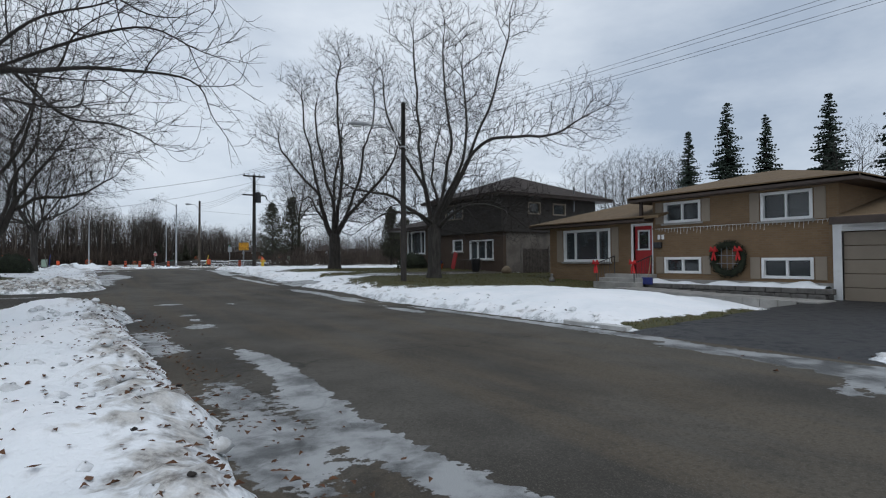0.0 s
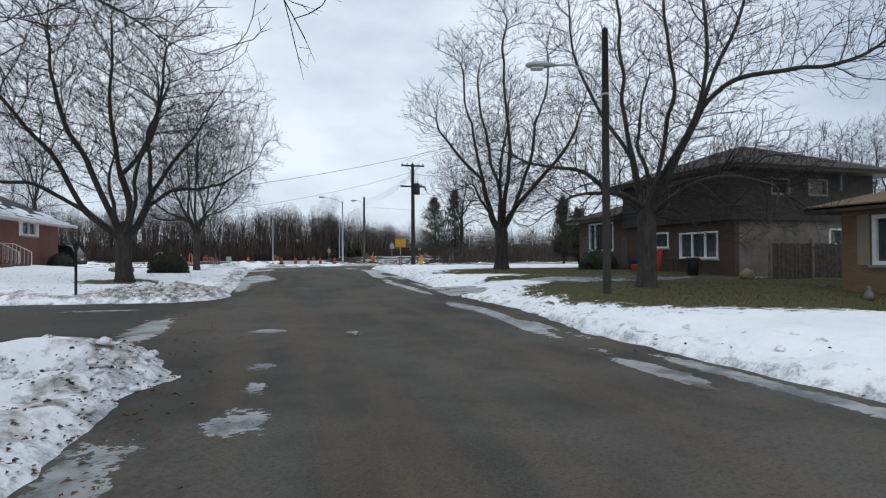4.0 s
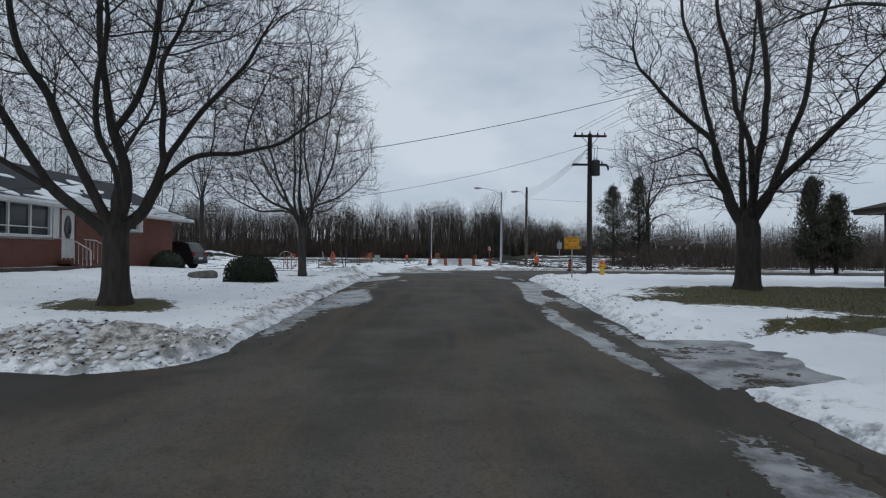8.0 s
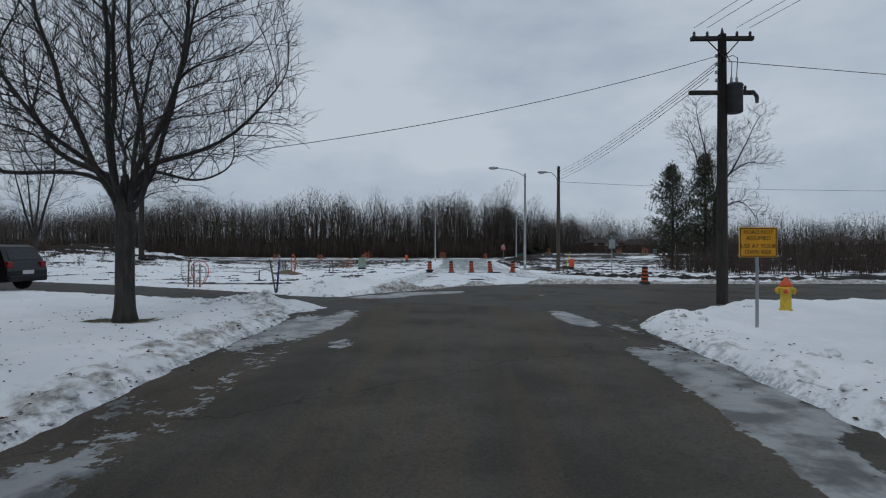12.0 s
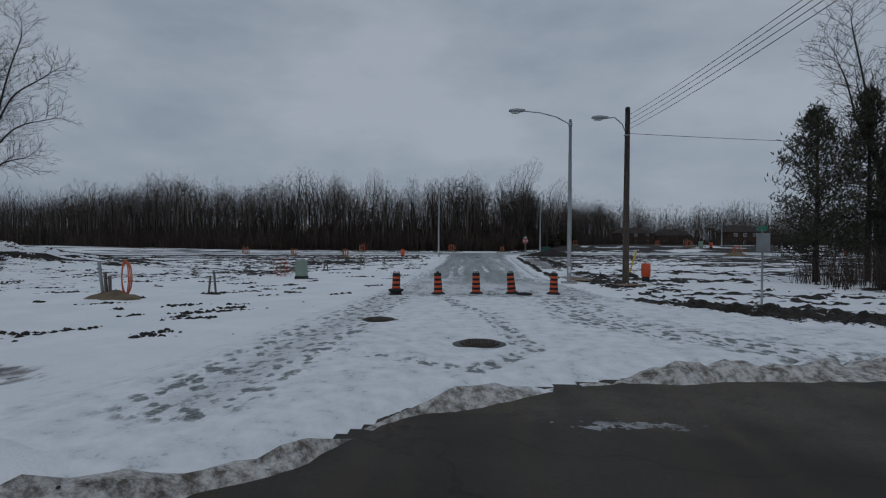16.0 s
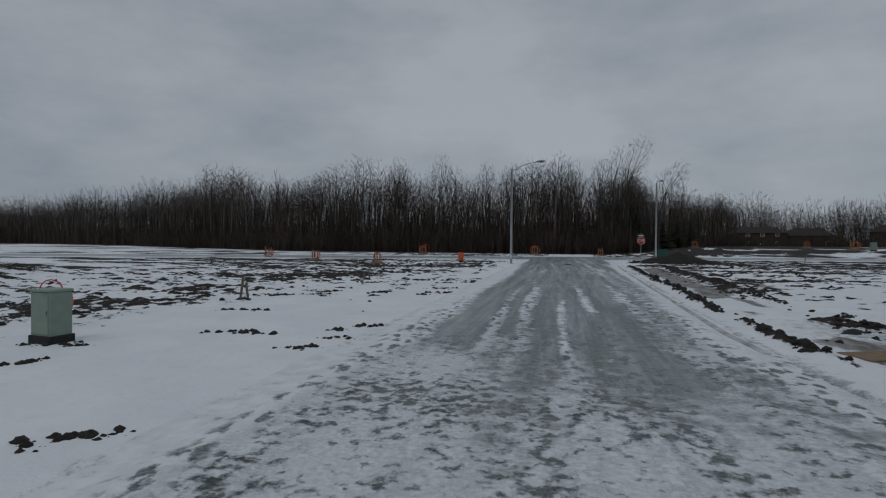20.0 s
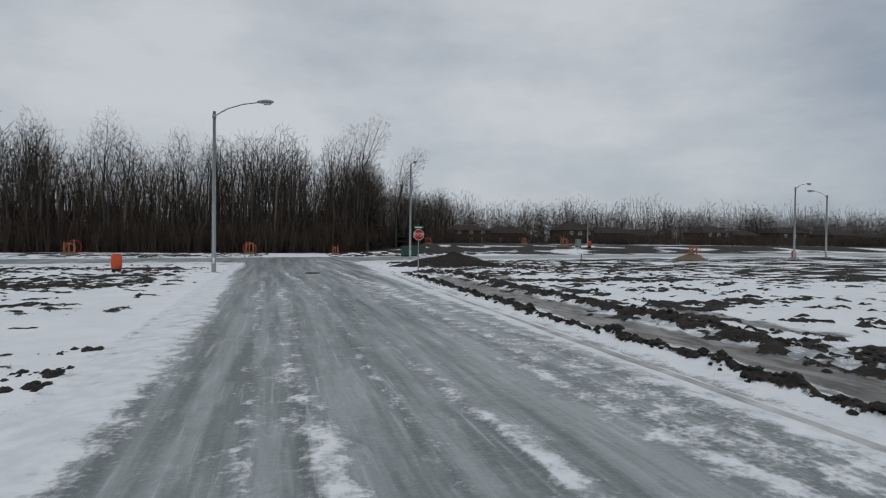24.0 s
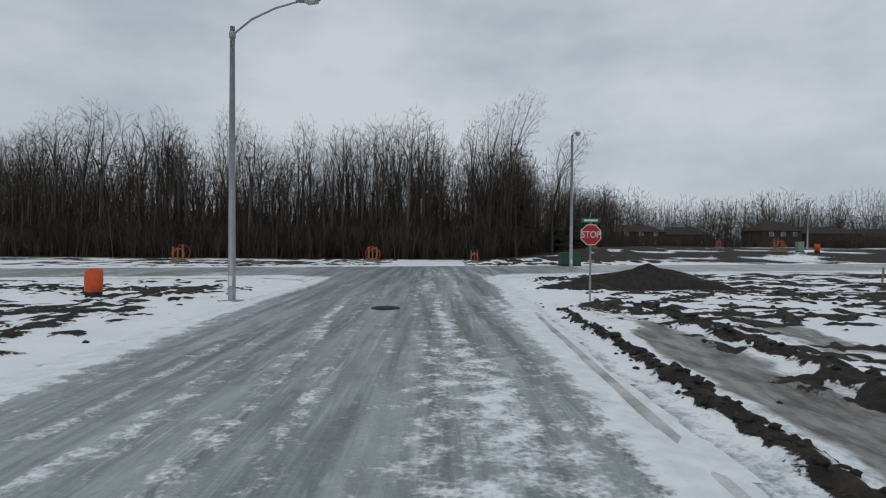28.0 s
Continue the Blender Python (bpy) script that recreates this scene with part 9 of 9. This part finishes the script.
for x, y, lift_, size, n_, lb in ((-37.0, 87.0, 0.0, 2.6, 7, "tangled brown brush heaped on a spoil bank"), (-24.2, 84.6, 0.0, 0.9, 3, "small heap of cut branches beside a bare tree")):
    t = thing("brush_pile", (x, y, gz(x, y) + lift_), lb, "brush pile", "brush piles")
    pr = random.Random(int(-x))
    m = MB()
    for i in range(90 * n_):
        a, rr, up = pr.uniform(0, 6.28), pr.uniform(0, 1) ** 0.7, pr.random()
        p = Vector((rr * size * math.cos(a), rr * size * 0.6 * math.sin(a), (1 - rr) * size * 0.5 * up))
        d = Vector((pr.uniform(-1, 1), pr.uniform(-1, 1), pr.uniform(-0.2, 0.7))).normalized() * pr.uniform(0.4, 1.1) * min(1.3, size * 0.6)
        strip(m, p, p + d, pr.uniform(0.008, 0.022), pr)
    tagged(part("branches", m, M_RUST if size > 1 else M_TWIG, t), kind="stuff")
t = thing("blue_marker_posts", (-1.35, 53.1, gz(-1.35, 53.1)), "blue-painted marker posts crossed in the snow bank", "marker post")
part("post", MB().box(-0.03, -0.03, -0.2, 0.03, 0.03, 1.2, 0.006, Matrix.Rotation(0.08, 4, "Y")), M_BLUE, t)
part("post", MB().box(-0.07, -0.03, -0.2, -0.02, 0.03, 1.25, 0.006, Matrix.Rotation(-0.18, 4, "Y")), M_GREYWOOD, t, "grey timber post")
t = thing("service_stub", (-6.0, 69.6, gz(-6, 69.6)), "grey stakes and a tall orange conduit coil on a sandy mound", "conduit")
mound(t, 0.9, 0.6, 0.28, M_SAND, 71)
for i, (x, h) in enumerate(((-0.42, 1.35), (-0.30, 0.95), (-0.18, 0.8))):
    part("stake", MB().box(x - 0.035, -0.05, -0.1, x + 0.035, 0.05, h, 0.006, Matrix.Rotation(-0.12 + 0.05 * i, 4, "Y")), M_GREYWOOD if i else M_GALV, t, "grey weathered stake")
for k in range(3):
    pts = [(0.35 + (0.12 + 0.03 * k) * math.cos(a), 0.05 * k, 0.72 + (0.62 - 0.03 * k) * math.sin(a)) for a in [6.283 * i / 22 for i in range(23)]]
    part("coil", MB().tube(pts, 0.022, 6), M_ORANGE2, t, "bent orange conduit")
t = thing("yellow_marker_post", (15.6, 84.5, gz(15.6, 84.5)), "leaning yellow marker post in a heap of soil", "marker post")
part("post", MB().box(-0.04, -0.04, -0.1, 0.04, 0.04, 1.6, 0.006, Matrix.Rotation(0.28, 4, "Y")), M_YELLOW, t)
mound(t, 0.6, 0.5, 0.3, M_BLACKSOIL, 3)

for i, (x, y, rx, ry, h, mt, lb) in enumerate(((17.0, 125.4, 3.2, 1.1, 0.95, M_BLACKSOIL, "long heap of dark gravel at the corner"), (14.2, 125.0, 1.8, 0.7, 0.4, M_BLACKSOIL, "low tail of a dark gravel heap"),
                                               (45.5, 134.8, 2.0, 1.4, 0.8, M_SAND, "sandy heap below orange conduits"))):
    t = thing("soil_heap", (x, y, gz(x, y) - 0.05), lb, "heap", "soil heaps")
    mound(t, rx, ry, h, mt, 40 + i)


def manhole(at, r, label, rim=0.35):
    t = thing("manhole_cover", at, label, "manhole")
    part("wet_ring", MB().lathe([(r + rim, -0.05), (r + rim * 0.7, -0.02), (r + rim * 0.4, -0.006), (r, 0.0)], 36), M_ROADDARK, t, "thawed dark asphalt ring")
    part("frame", MB().lathe([(r + 0.05, -0.02), (r + 0.05, 0.018), (r, 0.02)], 32), M_CASTIRON, t)
    c = MB().lathe([(r - 0.01, -0.02), (r - 0.012, 0.022), (r * 0.5, 0.026)], 32)
    for i in range(-4, 5):
        for j in range(-4, 5):
            if math.hypot(i, j) < 4.3:
                c.box(i * r / 5 - 0.02, j * r / 5 - 0.02, 0.02, i * r / 5 + 0.02, j * r / 5 + 0.02, 0.034)
    part("cover", c, M_CASTIRON, t)


M_CASTIRON = plain("rusty_cast_iron", (0.055, 0.040, 0.028), 0.75, 0.3, vary=0.4, scale=9, bump=0.5)
M_ROADDARK = plain("wet_asphalt", (0.030, 0.031, 0.030), 0.5, vary=0.35, scale=6, bump=0.4)
manhole((6.42, 62.1, 0.06), 0.34, "cast iron manhole in a thawed ring of snow", 0.27)
manhole((3.9, 65.2, 0.045), 0.34, "cast iron manhole half under thin snow", 0.20)
manhole((6.98, 118.0, 0.055), 0.34, "dark manhole cover in the icy road", 0.10)
for x, y, w in ((11.9, 82.4, 20), (11.8, 79.6, -30), (13.4, 76.6, 15)):
    t = thing("plywood_sheet", (x, y, gz(x, y) + 0.03), "muddy plywood sheet lying on the ground", "plywood", "loose boards", w)
    part("sheet", MB().box(-0.55, -0.35, 0, 0.55, 0.35, 0.025, 0.005), M_WOOD, t)

# ---- fallen leaves, clods and twigs ----
r = random.Random(12)
leaves = MB()
spot = []
for i in range(4100):
    if i >= 1500:
        spot.append((r.gauss(1.35, 0.35), r.uniform(0, 17)) if i < 2500 else (r.uniform(-5, 1.4), r.uniform(0, 17)) if i < 2900 else (r.choice((r.gauss(1.2, 0.5), r.uniform(-8, 1.4), r.gauss(9.3, 0.4))), r.uniform(27, 48)))
    elif i < 700:
        spot.append((r.uniform(-4.5, 1.9), r.uniform(-1, 17)))
    elif i < 1000:
        spot.append((r.choice((r.gauss(1.4, 0.5), r.gauss(8.9, 0.6))), r.uniform(0, 46)))
    else:
        spot.append((r.uniform(-7, 1.5), r.uniform(26, 46)))
sx, sy = np.array([p[0] for p in spot])[None], np.array([p[1] for p in spot])[None]
sz = np.where(in_street(sx, sy) > 0.05, road_z(sy), land(sx, sy)[0])[0] + 0.012
for (x, y), z in zip(spot, sz):
    a, s = r.uniform(0, 6.28), r.uniform(0.016, 0.042)
    c, q = math.cos(a) * s, math.sin(a) * s
    u = r.uniform(0, 0.03)
    leaves.add([(x - c, y - q, z), (x - q * 0.6, y + c * 0.6, z + u), (x + c, y + q, z + 0.004), (x + q * 0.6, y - c * 0.6, z + u * 0.7)], [(0, 1, 2, 3)])
ob = new("fallen_leaves", leaves.mesh("fallen_leaves", M_LEAF))
tagged(ob, "curled brown leaves scattered over snow and road edge", "leaves", kind="stuff")
clod = []
for s in range(4):
    g, m = random.Random(300 + s), MB()
    m.lathe([(0.6, -0.2), (1.0, 0.05), (0.9, 0.4), (0.5, 0.72), (0.1, 0.8)], 7)
    m.v = [(p[0] * (1 + g.uniform(-0.35, 0.35)), p[1] * (1 + g.uniform(-0.35, 0.35)), p[2] * (1 + g.uniform(-0.3, 0.3))) for p in m.v]
    m.f = [f for f in m.f if len(f) == 4]
    clod.append(m)
spot = []
for i in range(9000):
    if i < 4200:
        spot.append((11.0 + 20 * r.random() ** 1.3, r.uniform(64, 132)))
    elif i < 6200:
        spot.append((r.uniform(-26, 2.2), r.uniform(60, 130)))
    else:
        y = r.uniform(82, 120)
        spot.append((float(icy_right(y)) + r.choice((1.0, 1.0, 3.5)) + r.gauss(0, 0.17), y))
heaps = len(spot)
for i in range(130):
    y = r.uniform(61, 100)
    cx, long = 2.4 - 20 * r.random() ** 1.4 - (y < 72) * 3.0, r.uniform(0.08, 0.40)
    tilt = r.uniform(0.1, 0.9)
    for k in range(int(14 + 90 * long)):
        a, b = r.gauss(0, long), r.gauss(0, 0.07 + 0.10 * long)
        spot.append((cx + a * math.cos(tilt) - b * math.sin(tilt), y + a * math.sin(tilt) + b * math.cos(tilt)))
sx, sy = np.array([p[0] for p in spot])[None], np.array([p[1] for p in spot])[None]
lay = land(sx, sy)
shut = in_icy(sx, sy)[0]
places = []
for i, ((x, y), z, soil) in enumerate(zip(spot, lay[0][0], lay[1][0])):
    if soil > 0.30 or r.random() < 0.06 or (i >= heaps and shut[i] < -0.4):
        places.append((r.randrange(4), x, y, z - 0.01, r.choice((0.015, 0.02, 0.03, 0.045, 0.065)) * r.uniform(0.7, 1.3), r.uniform(0, 6.28), 0))
# lumps of ploughed snow and grit on the banks beside the street
bank_rng = np.random.default_rng(31)
px, py = bank_rng.uniform(-6, 13, 7000), bank_rng.uniform(0, 60, 7000)
for cx, cy, n in ((-0.5, 27.0, 900), (0.2, 15.4, 700), (0.3, 47.9, 600), (0.8, 55.2, 900), (10.5, 1.8, 400)):
    px, py = np.append(px, bank_rng.normal(cx, 1.1, n)), np.append(py, bank_rng.normal(cy, 0.75, n))
edge = in_street(px[None], py[None])[0]
firm = (edge < -0.08) & (edge > -1.7) & (in_icy(px[None], py[None])[0] < -0.3) & (in_drive_a(px[None], py[None])[0] < -0.2) & (in_drive_b(px[None], py[None])[0] < -0.2)
firm &= fbm(px * 0.9, py * 0.7, 3, 32) + 0.35 * np.exp(edge) * bank_rng.random(len(px)) > 0.58
px, py = px[firm], py[firm]
pz = land(px[None], py[None])[0][0]
lumps = []
for i, (x, y, z) in enumerate(zip(px.tolist(), py.tolist(), pz.tolist())):
    if i % 3 == 0:
        places.append((r.randrange(4), x, y, z, r.uniform(0.008, 0.026), r.uniform(0, 6.28), 0))
    else:
        lumps.append((r.randrange(4), x, y, z - 0.012, r.choice((0.02, 0.03, 0.04, 0.055, 0.08)) * r.uniform(0.7, 1.3), r.uniform(0, 6.28), 0))
joined(clod, lumps, "snow_lumps", M_OLDSNOW, "lumps of dirty ploughed snow on the street banks", "snow")
joined(clod, places, "soil_clods", M_BLACKSOIL, "dark clods of turned soil lying in the snow", "clods")

# ---- blades of the thawed lawns ----
g_rng = np.random.default_rng(8)
bx, by = g_rng.uniform(8.8, 24, 90000), g_rng.uniform(6, 40, 90000)
keep_b = land(bx[None], by[None])[2][0] > 0.62
bx, by = bx[keep_b][:24000], by[keep_b][:24000]
bz = land(bx[None], by[None])[0][0]
ba, bh, bw = g_rng.uniform(0, 6.28, len(bx)), g_rng.uniform(0.025, 0.075, len(bx)), g_rng.uniform(0.006, 0.014, len(bx))
lean_b = g_rng.uniform(-0.05, 0.05, (2, len(bx)))
tri = np.stack([np.stack([bx - np.cos(ba) * bw, by - np.sin(ba) * bw, bz - 0.01], -1), np.stack([bx + np.cos(ba) * bw, by + np.sin(ba) * bw, bz - 0.01], -1), np.stack([bx + lean_b[0], by + lean_b[1], bz + bh], -1)], 1).reshape(-1, 3)
me = bpy.data.meshes.new("lawn_grass")
me.from_pydata(tri.tolist(), [], np.arange(len(tri)).reshape(-1, 3).tolist())
M_BLADE = wood_mat("winter_grass", (0.055, 0.062, 0.017), (0.135, 0.108, 0.042))
me.materials.append(M_BLADE)
tagged(new("lawn_grass", me), "short brown-green winter grass showing through thawed snow", "grass", kind="stuff")


# ---- kerbs ----
M_KERB = plain("icy_dirty_concrete", (0.50, 0.495, 0.485), 0.75, vary=0.4, scale=1.2, bump=0.6, dirt=(0.76, 0.77, 0.78))
def kerb_line(fun, lo, hi, ys, level):
    """Places along y where the road's edge lies between lo and hi in x."""
    out = []
    for y in ys:
        a, b = lo, hi
        for _ in range(30):
            m = (a + b) / 2
            if float(fun(np.array(m), np.array(y))) > level:
                a = m
            else:
                b = m
        out.append(Vector((a, y, 0)))
    return out


def kerb(pts, zs, width, high, label, name):
    top = thing(name, (0, 0, 0), label, "kerb")
    tagged(top, kind="structure")
    for i in range(len(pts) - 1):
        a, b = pts[i], pts[i + 1]
        d = (b - a).normalized()
        s = Vector((d.y, -d.x, 0)) * width
        a, b = a + d * 0.006, b - d * 0.006
        lo, za, zb = Vector((0, 0, 0.2 - zs[i])), Vector((0, 0, zs[i] + high)), Vector((0, 0, zs[i + 1] + high))
        m = MB()
        m.add([a - lo, b - lo, b + s - lo, a + s - lo, a + za - Vector((0, 0, 0.015)) + s * 0.02, b + zb - Vector((0, 0, 0.015)) + s * 0.02, b + s + zb, a + s + za, a + za + s * 0.14, b + zb + s * 0.14],
              [(0, 3, 2, 1), (0, 1, 5, 4), (4, 5, 9, 8), (8, 9, 6, 7), (2, 3, 7, 6), (1, 2, 6, 9, 5), (3, 0, 4, 8, 7)])
        part("kerb_stone", m, M_KERB, top)


ky = [82 + 2.0 * i for i in range(19)]
kp = kerb_line(in_icy, 8.0, 16.0, ky, -0.02)
kerb(kp, [0.02] * len(kp), 0.13, 0.02, "low concrete kerb along the icy road, partly under snow", "kerb_1")
ky = [7.3, 8.1, 8.9]
kerb([Vector((9.05, y, 0)) for y in ky], [float(road_z(y)) for y in ky], 0.16, 0.06, "worn concrete kerb half buried in the snow bank", "kerb_2")
